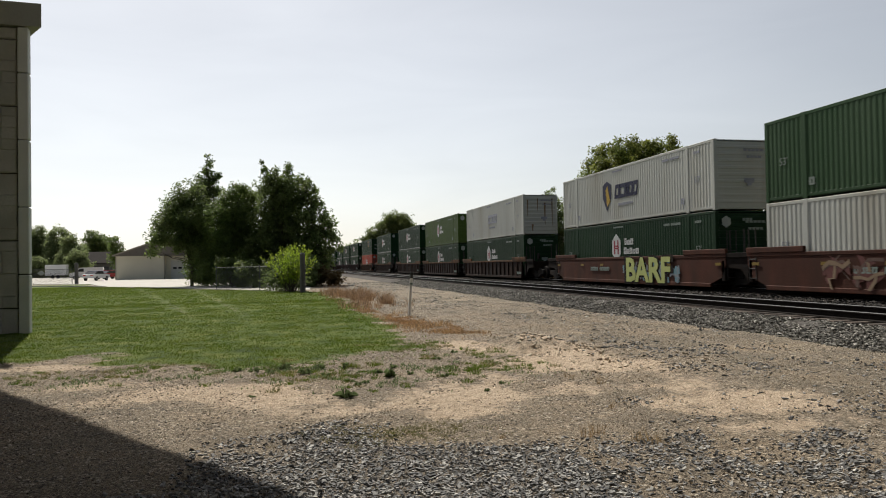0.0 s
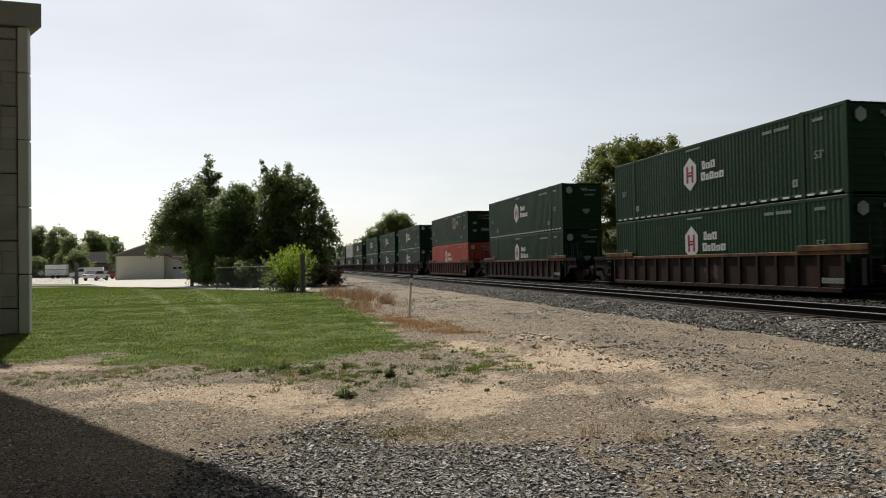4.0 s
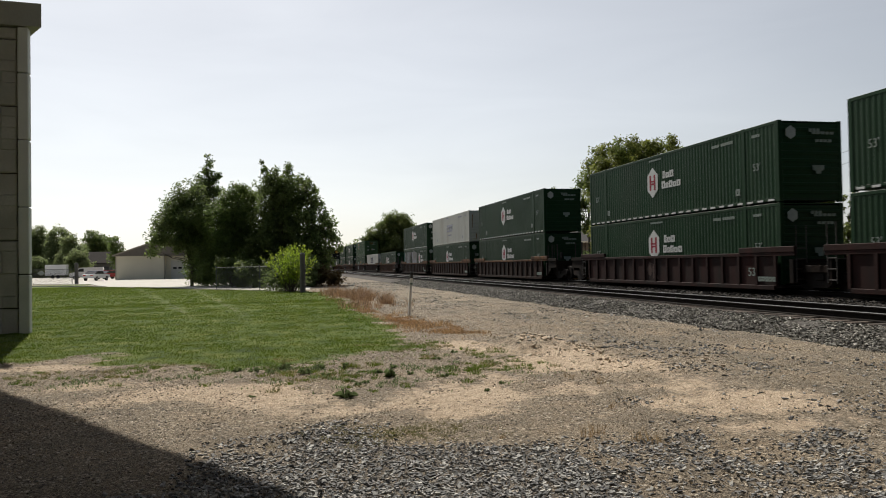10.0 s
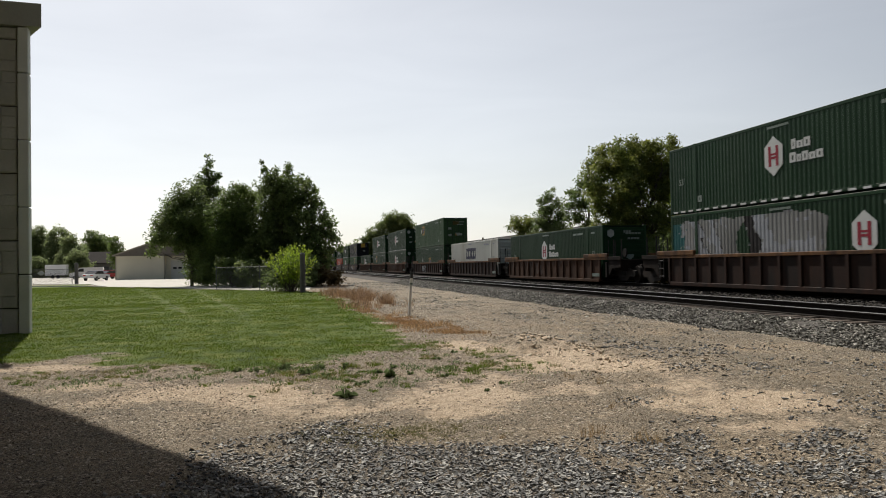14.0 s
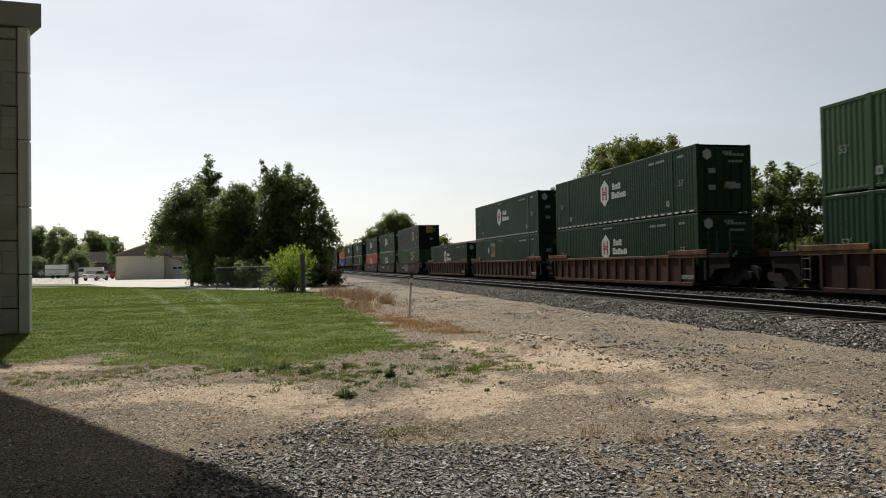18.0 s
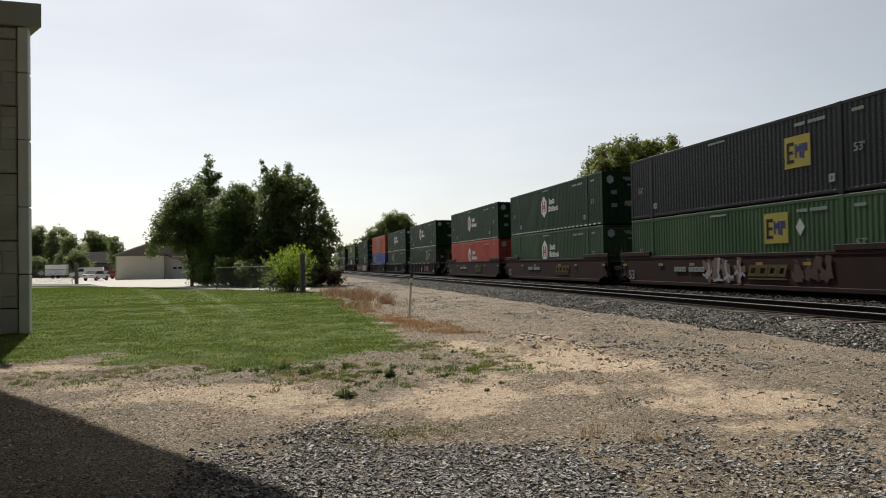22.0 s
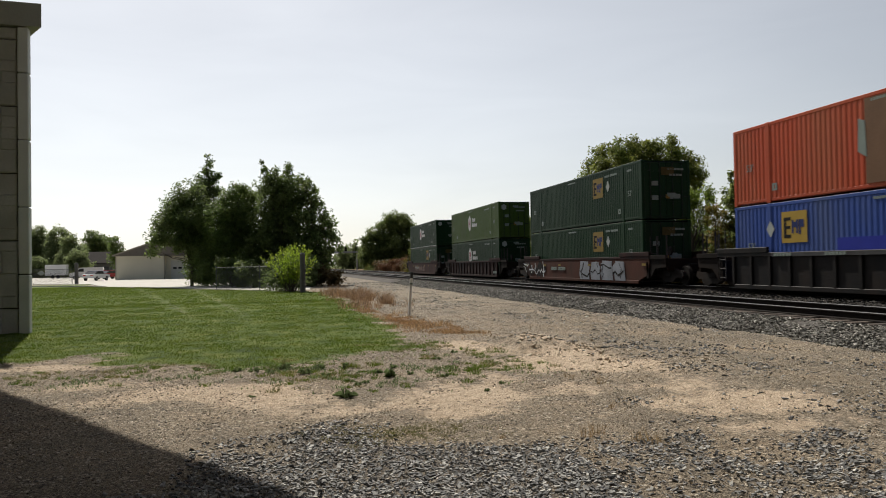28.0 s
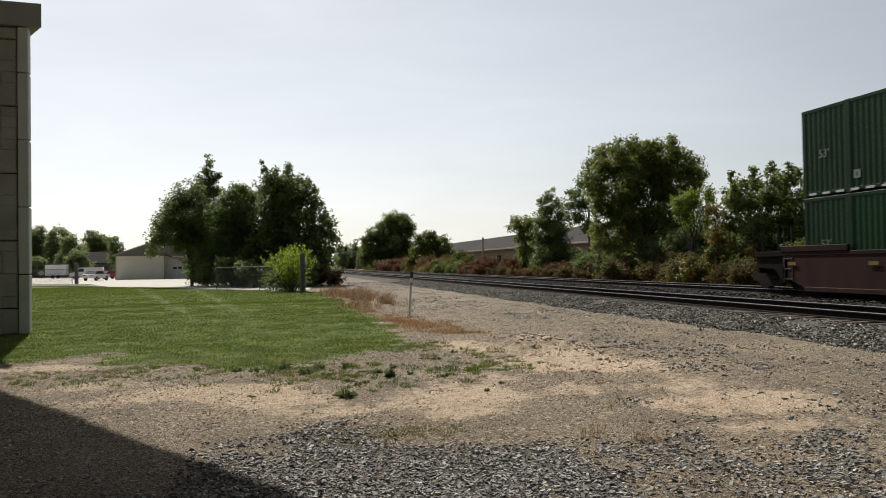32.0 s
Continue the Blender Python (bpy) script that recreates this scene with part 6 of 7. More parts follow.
part("barge_board", Shape().prism([(-0.42, 3.62), (12.0, 7.92), (24.42, 3.62), (24.42, 3.84), (12.0, 8.16), (-0.42, 3.84)], "y", -0.5, -0.44), TRIM, depot)

# far house among the trees
FARWALL = surf("grey_clapboard", (0.11, 0.105, 0.10), 0.8, var=0.1)
cot = thing("house", "small grey house with a pitched shingle roof", "house", pose(-38.8, 172, 0, 0, 0, 8))
part("wall", Shape().block(0, 0, -0.1, 4.6, 9, 3.2, 0.03), FARWALL, cot)
part("roof", Shape().prism([(-0.6, 3.1), (4.5, 5.6), (9.6, 3.1), (9.6, 2.9), (-0.6, 2.9)], "x", -0.5, 5.1), surf("dark_shingles", (0.05, 0.045, 0.042), 1.0, spec=0.05), cot, "grey shingle roof")
for i in range(2):
    part("window", Shape().box(0.6 + i * 2.2, -0.04, 1.0, 1.6 + i * 2.2, 0.02, 2.3), GLASS, cot)

# long low shed across the tracks
SHED_WALL = surf("buff_brick", (0.17, 0.145, 0.115), 0.85, var=0.12, scale=0.6, fine=6, bump=0.2)
SHED_ROOF = surf("grey_roofing", (0.055, 0.053, 0.052), 1.0, spec=0.05, var=0.12, scale=0.3, fine=4, bump=0.1)
shed = thing("building", "long low buff brick shed with grey roof", "building", pose(40, 84, 0))
part("wall", Shape().block(0, 0, -0.1, 12, 118, 4.3, 0.03), SHED_WALL, shed)
part("roof", Shape().prism([(-0.7, 4.2), (6.0, 7.05), (12.7, 4.2), (12.7, 4.05), (-0.7, 4.05)], "y", -0.8, 118.8), SHED_ROOF, shed, "grey low-pitched roof")
part("fascia", Shape().block(-0.78, -0.8, 4.0, -0.68, 118.8, 4.24, 0.01), TRIM, shed, "dark eaves board")
for i in range(11):
    part("window", Shape().box(-0.05, 6 + i * 10, 1.6, 0.02, 8.4 + i * 10, 3.0), GLASS, shed)
vp = thing("pole", "slim dark post beside the long shed", "pole", pose(38.6, 137, 0))
part("shaft", Shape().tube((0, 0, -0.1), (0, 0, 6.5), 0.17, 0.14), TRIM, vp)

kb = new("kerb", Shape().prism([(-33, 89.6), (-24, 83.0), (-18.6, 78.0), (-15.7, 74.6), (-15.5, 75.1), (-18.5, 78.5), (-23.8, 83.6), (-32.8, 90.2)], "z", -0.05, 0.09).mesh("kerb", CONCRETE))
tagged(kb, "pale concrete kerb along the lawn", "kerb", kind="structure")
# chain-link fence by the trees
FENCE = surf("galvanised_fence", (0.10, 0.103, 0.10), 0.6, 0.3, var=0.2)
POST_WOOD = surf("weathered_post", (0.10, 0.095, 0.09), 0.9, var=0.3)


def wire_fence(pts, h, label, gap=0.16, r=0.006):
    f = thing("chain_link_fence", label, "fence")
    for i, (x, y) in enumerate(pts):
        part("post", Shape().tube((x, y, -0.05), (x, y, h + 0.06), 0.035).tube((x, y, h + 0.06), (x, y, h + 0.10), 0.042, 0.02), FENCE, f)
    for (ax, ay), (bx_, by_) in zip(pts, pts[1:]):
        part("top_rail", Shape().tube((ax, ay, h), (bx_, by_, h), 0.024, sides=6), FENCE, f)
        ln = math.hypot(bx_ - ax, by_ - ay)
        s = Shape()
        k = -h
        while k < ln:
            for d in (1, -1):
                a0, a1 = max(k, 0), min(k + h, ln)
                if a1 > a0:
                    z0, z1 = a0 - k, a1 - k
                    if d < 0:
                        z0, z1 = h - z0, h - z1
                    s.tube((ax + (bx_ - ax) * a0 / ln, ay + (by_ - ay) * a0 / ln, z0 + 0.03), (ax + (bx_ - ax) * a1 / ln, ay + (by_ - ay) * a1 / ln, z1 + 0.03 if z1 < h - 0.03 else h), r, sides=3, caps=False)
            k += gap
        tagged(part("mesh", s, FENCE, f), kind="stuff")
    return f


wire_fence([(-4.06, 54.4), (-1.06, 52.0), (1.6, 49.9)], 1.62, "dull grey chain-link fence panel beside the trees")
wire_fence([(-38, 92), (-32.0, 93), (-27.4, 94), (-23.2, 94.6)], 1.75, "grey chain-link fence before the car park", 0.13, 0.006)
for x, y, h, r in ((1.62, 46.6, 2.45, 0.16), (-22.7, 94.5, 2.5, 0.21)):
    w = thing("bollard", "dark weathered post with a rounded pale top", "post", pose(x, y, 0))
    part("shaft", Shape().tube((0, 0, -0.05), (0, 0, h - 0.1), r, sides=14), POST_WOOD, w)
    part("cap", Shape().tube((0, 0, h - 0.1), (0, 0, h), r * 1.02, r * 0.6, sides=14), FENCE, w, "pale rounded cap")

# trackside marker post
mk = thing("marker_post", "thin leaning grey marker post with black head", "post", pose(3.93, 22.35, 0, 0, 4.4, 0))
part("shaft", Shape().block(-0.038, -0.025, -0.05, 0.038, 0.025, 1.19, 0.006), surf("faded_post", (0.72, 0.70, 0.66), 0.7, var=0.15), mk)
part("head", Shape().block(-0.052, -0.035, 1.19, 0.052, 0.035, 1.38, 0.012), surf("black_head", (0.012, 0.012, 0.013), 0.5, var=0.2), mk, "black head")
part("band", Shape().block(-0.041, -0.028, 0.99, 0.041, 0.028, 1.05, 0.004), DECAL_DIM, mk, "worn pale band")

# parked vehicles
TYRE = surf("tyre", (0.02, 0.02, 0.02), 0.85, var=0.2)
RIM = surf("rim", (0.35, 0.35, 0.36), 0.35, 0.7, var=0.1)
LAMP_RED = surf("tail_lamp", (0.35, 0.02, 0.02), 0.3, var=0.1)


def car(paint, label, m, van=False):
    ob = thing("van" if van else "car", label, "van" if van else "car", m)
    ln, wd = (5.4, 1.95) if van else (4.6, 1.8)
    a = ln / 2
    if van:
        side = [(-a, 0.45), (a - 0.1, 0.45), (a, 0.8), (a - 0.1, 1.1), (a - 0.9, 1.25), (a - 1.6, 2.0), (-a + 0.1, 2.1), (-a, 1.9)]
    else:
        side = [(-a, 0.4), (a, 0.4), (a, 0.75), (a - 0.15, 0.88), (a - 1.2, 0.98), (-a + 0.6, 1.0), (-a, 0.95)]
    part("body", Shape().prism(side, "y", -wd / 2, wd / 2), paint, ob)
    if van:
        part("windscreen", Shape().prism([(a - 0.95, 1.30), (a - 1.55, 1.95), (a - 1.60, 1.95), (a - 1.0, 1.30)], "y", -wd / 2 + 0.1, wd / 2 - 0.1), GLASS, ob)
        part("side_window", Shape().prism([(a - 1.15, 1.3), (a - 1.65, 1.85), (a - 2.3, 1.85), (a - 2.3, 1.3)], "y", -wd / 2 - 0.012, wd / 2 + 0.012), GLASS, ob)
    else:
        part("cabin", Shape().prism([(a - 1.2, 0.95), (a - 1.95, 1.42), (-a + 1.3, 1.44), (-a + 0.5, 0.98)], "y", -wd / 2 + 0.12, wd / 2 - 0.12), GLASS, ob, "dark glass cabin")
        part("roof", Shape().block(-a + 1.25, -wd / 2 + 0.14, 1.40, a - 1.9, wd / 2 - 0.14, 1.48, 0.02), paint, ob)
    for sx_w in (-a + 0.85, a - 0.9):
        for sy_w in (-1, 1):
            w_ = part("wheel", Shape().tube((sx_w, sy_w * (wd / 2 - 0.2), 0.33), (sx_w, sy_w * (wd / 2 + 0.01), 0.33), 0.33, sides=16), TYRE, ob)
            part("rim", Shape().tube((sx_w, sy_w * (wd / 2), 0.33), (sx_w, sy_w * (wd / 2 + 0.02), 0.33), 0.2, sides=12), RIM, w_)
    for sy_w in (-1, 1):
        part("tail_lamp", Shape().block(-a - 0.02, sy_w * (wd / 2 - 0.35) - 0.2, 0.72, -a + 0.04, sy_w * (wd / 2 - 0.35) + 0.2, 0.88, 0.01), LAMP_RED, ob)
        part("head_lamp", Shape().block(a - 0.12, sy_w * (wd / 2 - 0.35) - 0.2, 0.68, a + 0.01, sy_w * (wd / 2 - 0.35) + 0.2, 0.82, 0.01), DECAL_WHITE, ob)
    return ob


PAINT_WHITE = surf("car_white", (0.72, 0.72, 0.72), 0.25, var=0.03, bump=0)
PAINT_RED = surf("car_red", (0.28, 0.02, 0.03), 0.25, var=0.05, bump=0)
PAINT_BLACK = surf("car_black", (0.02, 0.02, 0.022), 0.25, var=0.05, bump=0)
# ---------------------------------------------------------------- trees and brush
BARK = surf("bark", (0.075, 0.06, 0.048), 0.95, var=0.35, scale=3, fine=16, bump=0.6)
LEAF_DARK = leafy("leaves_dark", (0.120, 0.165, 0.052), (0.165, 0.200, 0.070), 0.55, 0.3)
LEAF_MID = leafy("leaves_mid", (0.125, 0.170, 0.050), (0.180, 0.210, 0.065), 0.56)
LEAF_LIGHT = leafy("leaves_light", (0.20, 0.29, 0.03), (0.27, 0.33, 0.045), 0.55)
LEAF_YELLOW = leafy("leaves_turning", (0.10, 0.12, 0.026), (0.26, 0.17, 0.035), 0.35)
LEAF_RUST = leafy("leaves_rust", (0.115, 0.062, 0.030), (0.130, 0.056, 0.030), 0.45, 0.25, 0.04)
LEAF_OLIVE = leafy("leaves_olive", (0.130, 0.170, 0.042), (0.200, 0.210, 0.050), 0.58)
LEAF_SUN = leafy("leaves_grey_green", (0.115, 0.170, 0.052), (0.170, 0.205, 0.075), 0.52, 0.4)
LEAF_LIGHT2 = leafy("leaves_fresh", (0.17, 0.24, 0.036), (0.23, 0.28, 0.05), 0.5)
LEAF_RUST2 = leafy("leaves_brown", (0.100, 0.082, 0.030), (0.120, 0.076, 0.034), 0.4, 0.3, 0.05)
LEAF_VINE = leafy("leaves_vine", (0.100, 0.138, 0.034), (0.155, 0.165, 0.042), 0.5, 0.3, 0.06)
LEAF_SOFT = leafy("leaves_soft_green", (0.120, 0.175, 0.050), (0.160, 0.205, 0.060), 0.55, 0.25)
# leaves of the far trees, paler: distance haze put into the colour
LEAF_HAZED = leafy("leaves_far", (0.190, 0.235, 0.100), (0.235, 0.270, 0.125), 0.6, 0.3, 0.04)


def leaf_cloud(rs, centres, radii, count, leaf, flat=1.0, per=20, wisp=1.0):
    """Leaf blades set along many short twigs that reach out of each lobe, as diamonds."""
    centres, radii = np.array(centres), np.array(radii)
    wts = radii ** 2
    sprays = max(20, count // per)
    sl = rs.choice(len(radii), sprays, p=wts / wts.sum())
    sd = rs.normal(size=(sprays, 3))
    sd /= np.linalg.norm(sd, axis=1)[:, None]
    srad = 0.15 + 0.80 * rs.uniform(size=sprays) ** 0.6
    base = centres[sl] + sd * (radii[sl] * srad)[:, None] * np.array([1, 1, flat])
    axis = sd + rs.normal(size=(sprays, 3)) * 0.45 + np.array([0, 0, 0.25])
    axis /= np.linalg.norm(axis, axis=1)[:, None]
    reach = leaf * rs.uniform(2.0, 4.6, sprays) * wisp
    pick = rs.randint(0, sprays, count)
    u = rs.uniform(size=count)
    pos = base[pick] + axis[pick] * (reach[pick] * u)[:, None] + rs.normal(size=(count, 3)) * (leaf * (0.75 - 0.45 * u))[:, None] * np.array([1, 1, 0.6])
    a = axis[pick] * 0.7 + rs.normal(size=(count, 3)) * 0.7
    a[:, 2] -= 0.25
    a /= np.linalg.norm(a, axis=1)[:, None]
    b = np.cross(a, rs.normal(size=(count, 3)) * 0.6 + np.array([0, 0, 1.0]))
    b /= np.linalg.norm(b, axis=1)[:, None] + 1e-9
    ln = (leaf * rs.uniform(0.6, 1.25, count))[:, None]
    v = np.stack([pos, pos + a * ln * 0.5 + b * ln * 0.34, pos + a * ln, pos + a * ln * 0.5 - b * ln * 0.34], 1)
    v[:, :, 2] = np.maximum(v[:, :, 2], 0.02)
    return v.reshape(-1, 3), (np.arange(count)[:, None] * 4 + np.arange(4)[None])


def limb(s, rs, p, q, r0, r1, bends=3, sides=7):
    """A tapered, slightly crooked branch in one piece."""
    p, q = Vector(p), Vector(q)
    way = (q - p).normalized()
    u = way.orthogonal().normalized()
    w = way.cross(u)
    k0 = len(s.v)
    for i in range(bends + 1):
        k = i / bends
        c = p.lerp(q, k) + Vector(rs.normal(size=3) * (q - p).length * 0.05 * (0 < i < bends))
        r = r0 + (r1 - r0) * k
        for j in range(sides):
            a = 2 * math.pi * j / sides
            s.v.append(tuple(c + u * (r * math.cos(a)) + w * (r * math.sin(a))))
    for i in range(bends):
        for j in range(sides):
            a, b = k0 + i * sides + j, k0 + i * sides + (j + 1) % sides
            s.f.append((a, b, b + sides, a + sides))


def tree(label, x, y, h, r, mat, seed, leaves=7000, leaf=0.24, low=0.12, lobes=14, peak=0.0, name="tree", trunk=None, z=0.0, squash=1.0, sprigs=0, broad=False, wisp=1.0):
    """A tapered trunk with limbs and a lobed crown of separate leaves."""
    rs = np.random.RandomState(seed)
    leaves, leaf = int(leaves * 2.6), leaf * 0.86
    ob = thing(name, label, "shrub" if name == "shrub" else "tree", pose(x, y, z))
    centres, radii = [], []
    for i in range(lobes):
        k = (i + 0.5) / lobes
        zc = h * (low + (0.90 - low) * k)
        env = r * (math.sin(math.pi * min(0.97, 0.18 + 0.80 * k)) ** 0.8) * (1 - peak * k)
        if broad:
            env = r * math.sqrt(max(0.1, 1 - ((k - 0.55) / 0.62) ** 2))
        a = i * 2.399 + rs.uniform(-0.4, 0.4)
        d = env * rs.uniform(0.30, 0.80)
        lr = max(0.16 * r, env * (rs.uniform(0.45, 0.70) if y > 100 else rs.uniform(0.30, 0.58)))
        lr = min(lr, zc * 1.0 + 0.1, (h - zc) * 1.05 + 0.12 * h)
        centres.append((d * math.cos(a), d * math.sin(a) * squash, zc))
        radii.append(lr)
    wood = Shape()
    tr = trunk if trunk else 0.022 * h + 0.02
    limb(wood, rs, (0, 0, -0.1), (rs.normal() * 0.02 * h, rs.normal() * 0.02 * h, h * 0.80), tr, tr * 0.25, 5)
    apart = name == "tree" and y < 110
    twigs = Shape()
    for c in centres:
        z0 = max(0.12 * h, c[2] - 0.30 * h)
        one = Shape() if apart else twigs
        limb(one, rs, (0, 0, z0), c, tr * 0.42, tr * 0.08, 3)
        if apart:
            part("limb", one, BARK, ob)
    v, f = leaf_cloud(rs, centres, radii, leaves, leaf, wisp=0.5 if y > 100 else wisp)
    if sprigs:
        # shoots that stand out of the crown, each with a tuft of leaves
        tc, tr_ = [], []
        for i in range(sprigs):
            c, lr = centres[rs.randint(len(centres) // 3, len(centres))], 0.0
            k = centres.index(c)
            d = Vector((rs.normal(), rs.normal(), abs(rs.normal()) * 0.9 + 0.25)).normalized()
            root = Vector(c) + d * radii[k] * 0.5
            tip = Vector(c) + d * radii[k] * rs.uniform(1.05, 1.5)
            limb(twigs, rs, root, tip, 0.018, 0.006, 2, 4)
            for q in (0.55, 0.8, 1.0):
                tc.append(tuple(root.lerp(tip, q)))
                tr_.append(leaf * rs.uniform(0.8, 1.5))
        v2, f2 = leaf_cloud(rs, tc, tr_, sprigs * 46, leaf * 0.85)
        v, f = np.concatenate([v, v2]), np.concatenate([f, f2 + len(v)])
    part("trunk", wood, BARK, ob, "dark bark trunk")
    if twigs.v:
        tagged(part("twigs", twigs, BARK, ob), kind="stuff")
    part("crown", big_mesh("crown", v, f, mat), None, ob)
    return ob


def clumped_leaves(rs, lobes, leaf, cover):
    """Leaves gathered in small clumps over each lobe; the leaves of a clump face much the same way."""
    vs = []
    for c, r in lobes:
        n_cl = int(max(8, min(70, 8 + 26 * r / max(leaf * 4, 0.5))))
        d = rs.normal(size=(n_cl, 3))
        d /= np.linalg.norm(d, axis=1)[:, None]
        cc = np.array(c) + d * (r * rs.uniform(0.15, 1.0, n_cl))[:, None]
        cr = r * rs.uniform(0.14, 0.36, n_cl)
        face = d * 0.55 + rs.normal(size=(n_cl, 3)) * 0.35 + np.array([0, 0, 0.75])
        per = np.maximum(3, (cover * math.pi * cr ** 2 / (0.36 * leaf * leaf)).astype(int))
        k = np.repeat(np.arange(n_cl), per)
        m = len(k)
        q = rs.normal(size=(m, 3))
        q /= np.linalg.norm(q, axis=1)[:, None]
        pos = cc[k] + q * (cr[k] * rs.uniform(size=m) ** 0.45 * rs.choice([1.0, 1.0, 1.5], m))[:, None] * np.array([1.0, 1.0, 0.8])
        nrm = face[k] + rs.normal(size=(m, 3)) * 0.6
        nrm /= np.linalg.norm(nrm, axis=1)[:, None]
        a = q * 0.8 + rs.normal(size=(m, 3)) * 0.6 + np.array([0, 0, -0.35])
        a -= nrm * np.sum(a * nrm, axis=1)[:, None]
        a /= np.linalg.norm(a, axis=1)[:, None] + 1e-9
        b = np.cross(nrm, a)
        ln = (leaf * rs.uniform(0.55, 1.3, m))[:, None]
        v = np.stack([pos, pos + a * ln * 0.45 + b * ln * 0.30, pos + a * ln - nrm * ln * 0.12, pos + a * ln * 0.45 - b * ln * 0.30], 1)
        v[:, :, 2] = np.maximum(v[:, :, 2], 0.02)
        vs.append(v.reshape(-1, 3))
    v = np.concatenate(vs)
    return v, np.arange(len(v)).reshape(-1, 4)


def lobed(label, x, y, mat, seed, leaf, lobes, cover=1.7, trunk=None, shoots=()):
    """A tree whose crown is a set of lobes (offset along x, height, radius), each borne by a limb of its own."""
    rs = np.random.RandomState(seed)
    lobes = [(q, z, r * (1.3 if y > 100 else 1.05)) for q, z, r in lobes]
    h = max(z + r for q, z, r in lobes)
    low = h < 3.6
    ob = thing("shrub" if low else "tree", label, "shrub" if low else "tree", pose(x, y, 0))
    wide = 0.5 * (max(q + r for q, z, r in lobes) - min(q - r for q, z, r in lobes))
    mid = sum(q * r for q, z, r in lobes) / sum(r for q, z, r in lobes)
    spots = [(Vector((q, rs.uniform(-0.55, 0.55) * min(wide, 3.5) * math.sqrt(max(0.05, 1 - ((q - mid) / (wide + 0.01)) ** 2)), z)), r) for q, z, r in lobes]
    # a second, inner row of lobes gives the crown its depth
    spots += [(Vector((mid + (c.x - mid) * 0.93, -c.y * 0.8 + rs.uniform(-0.2, 0.2) * wide, max(0.1, c.z - 0.12 * r))), r * 0.95) for c, r in spots if r > 0.35]
    tr = trunk if trunk else 0.014 * h + 0.02
    top = max(spots, key=lambda s_: s_[0].z)[0]
    wood, twigs = Shape(), Shape()
    fork = Vector((mid * 0.6, 0, 0.42 * h))
    limb(wood, rs, (mid * 0.35, 0, -0.1), fork, tr, tr * 0.7, 4)
    limb(wood, rs, fork, top, tr * 0.7, tr * 0.12, 5)
    apart = not low and y < 100
    for c, r in spots:
        root = Vector((mid * 0.4, 0, max(0.05, min(c.z - 0.5 * r, 0.30 * h, 0.6 * c.z))))
        one = Shape() if apart else twigs
        limb(one, rs, root, c, tr * 0.26, tr * 0.05, 4)
        if apart:
            part("limb", one, BARK, ob)
        for i in range(3):
            d = Vector(rs.normal(size=3)).normalized()
            limb(twigs, rs, c, c + d * r * 0.8, tr * 0.08, 0.006, 2, 4)
    v, f = clumped_leaves(rs, [(tuple(c), r) for c, r in spots], leaf, cover)
    if len(shoots):
        tips = []
        for q, z in shoots:
            tip = Vector((q, rs.uniform(-0.8, 0.8), z))
            limb(twigs, rs, tip - Vector((rs.normal() * 0.15, 0, 1.1)), tip, 0.02, 0.006, 3, 5)
            tips += [(tuple(tip - Vector((0, 0, 0.06))), 0.17), (tuple(tip - Vector((rs.normal() * 0.05, 0, 0.30))), 0.20), (tuple(tip - Vector((rs.normal() * 0.08, 0, 0.58))), 0.26)]
        v2, f2 = clumped_leaves(rs, tips, leaf * 1.05, 0.8)
        v, f = np.concatenate([v, v2]), np.concatenate([f, f2 + len(v)])
    part("trunk", wood, BARK, ob, "dark bark trunk")
    tagged(part("twigs", twigs, BARK, ob), kind="stuff")
    part("crown", big_mesh("crown", v, f, mat), None, ob)
    return ob


# cluster beside the paving
lobed("broad dark green tree overhanging the paving", -7.0, 69.3, LEAF_DARK, 1, 0.22, [(-1.43, 7.07, 1.3), (-2.48, 5.72, 1.24), (-2.82, 4.29, 0.99), (-0.14, 7.87, 1.5), (-1.02, 5.62, 1.4), (0.56, 6.11, 1.91), (-1.23, 3.97, 0.9), (0.3, 4.11, 1.6), (-3.58, 3.16, 0.54), (0.28, 2.25, 1.3), (0.93, 0.94, 1.0), (-0.12, 0.86, 0.7)])
lobed("slim tall tree with a ragged pointed top", -5.6, 71.5, LEAF_SUN, 2, 0.20, [(-0.29,11.92,0.31), (-0.15,11.25,0.42), (-0.36,10.47,0.57), (0.14,9.84,0.52), (0.54,10.16,0.36), (-0.66,9.53,0.62), (-1.16,9.94,0.41), (-0.18,8.7,0.94), (-1.36,9.11,0.52), (0.62,8.7,0.52), (-0.54,7.03,1.35)])
lobed("dark green tree with a dense low crown", -3.6, 67.0, LEAF_SOFT, 21, 0.19, [(0.92,8.26,0.88), (0.06,7.57,1.08), (1.77,7.67,0.99), (-0.76,6.3,1.37), (0.89,6.29,1.57), (-0.64,4.34,1.56), (1.11,4.23,1.67), (-1.72,3.77,1.36), (-1.88,1.83,1.36), (-0.34,2.19,1.56), (1.32,2.01,1.57), (-2.59,0.97,0.68), (-0.96,0.84,0.97), (0.59,0.7,0.98)])
lobed("tall dark green tree with several uneven tops", 0.2, 64.5, LEAF_DARK, 3, 0.23, [(-1.24,10.45,0.19), (-1.1,9.83,0.38), (-0.18,9.65,0.48), (-0.56,8.98,0.86), (0.37,8.79,0.77), (1.05,10.19,0.38), (0.94,9.47,0.53), (1.02,8.51,0.96), (-1.31,8.16,0.67), (-0.11,7.45,1.34), (1.38,7.07,1.34), (-0.6,5.54,1.52), (1.12,5.15,1.63), (-1.0,3.64,1.52), (0.86,3.14,1.63), (-0.56,1.49,1.43), (1.07,1.22,1.24)])
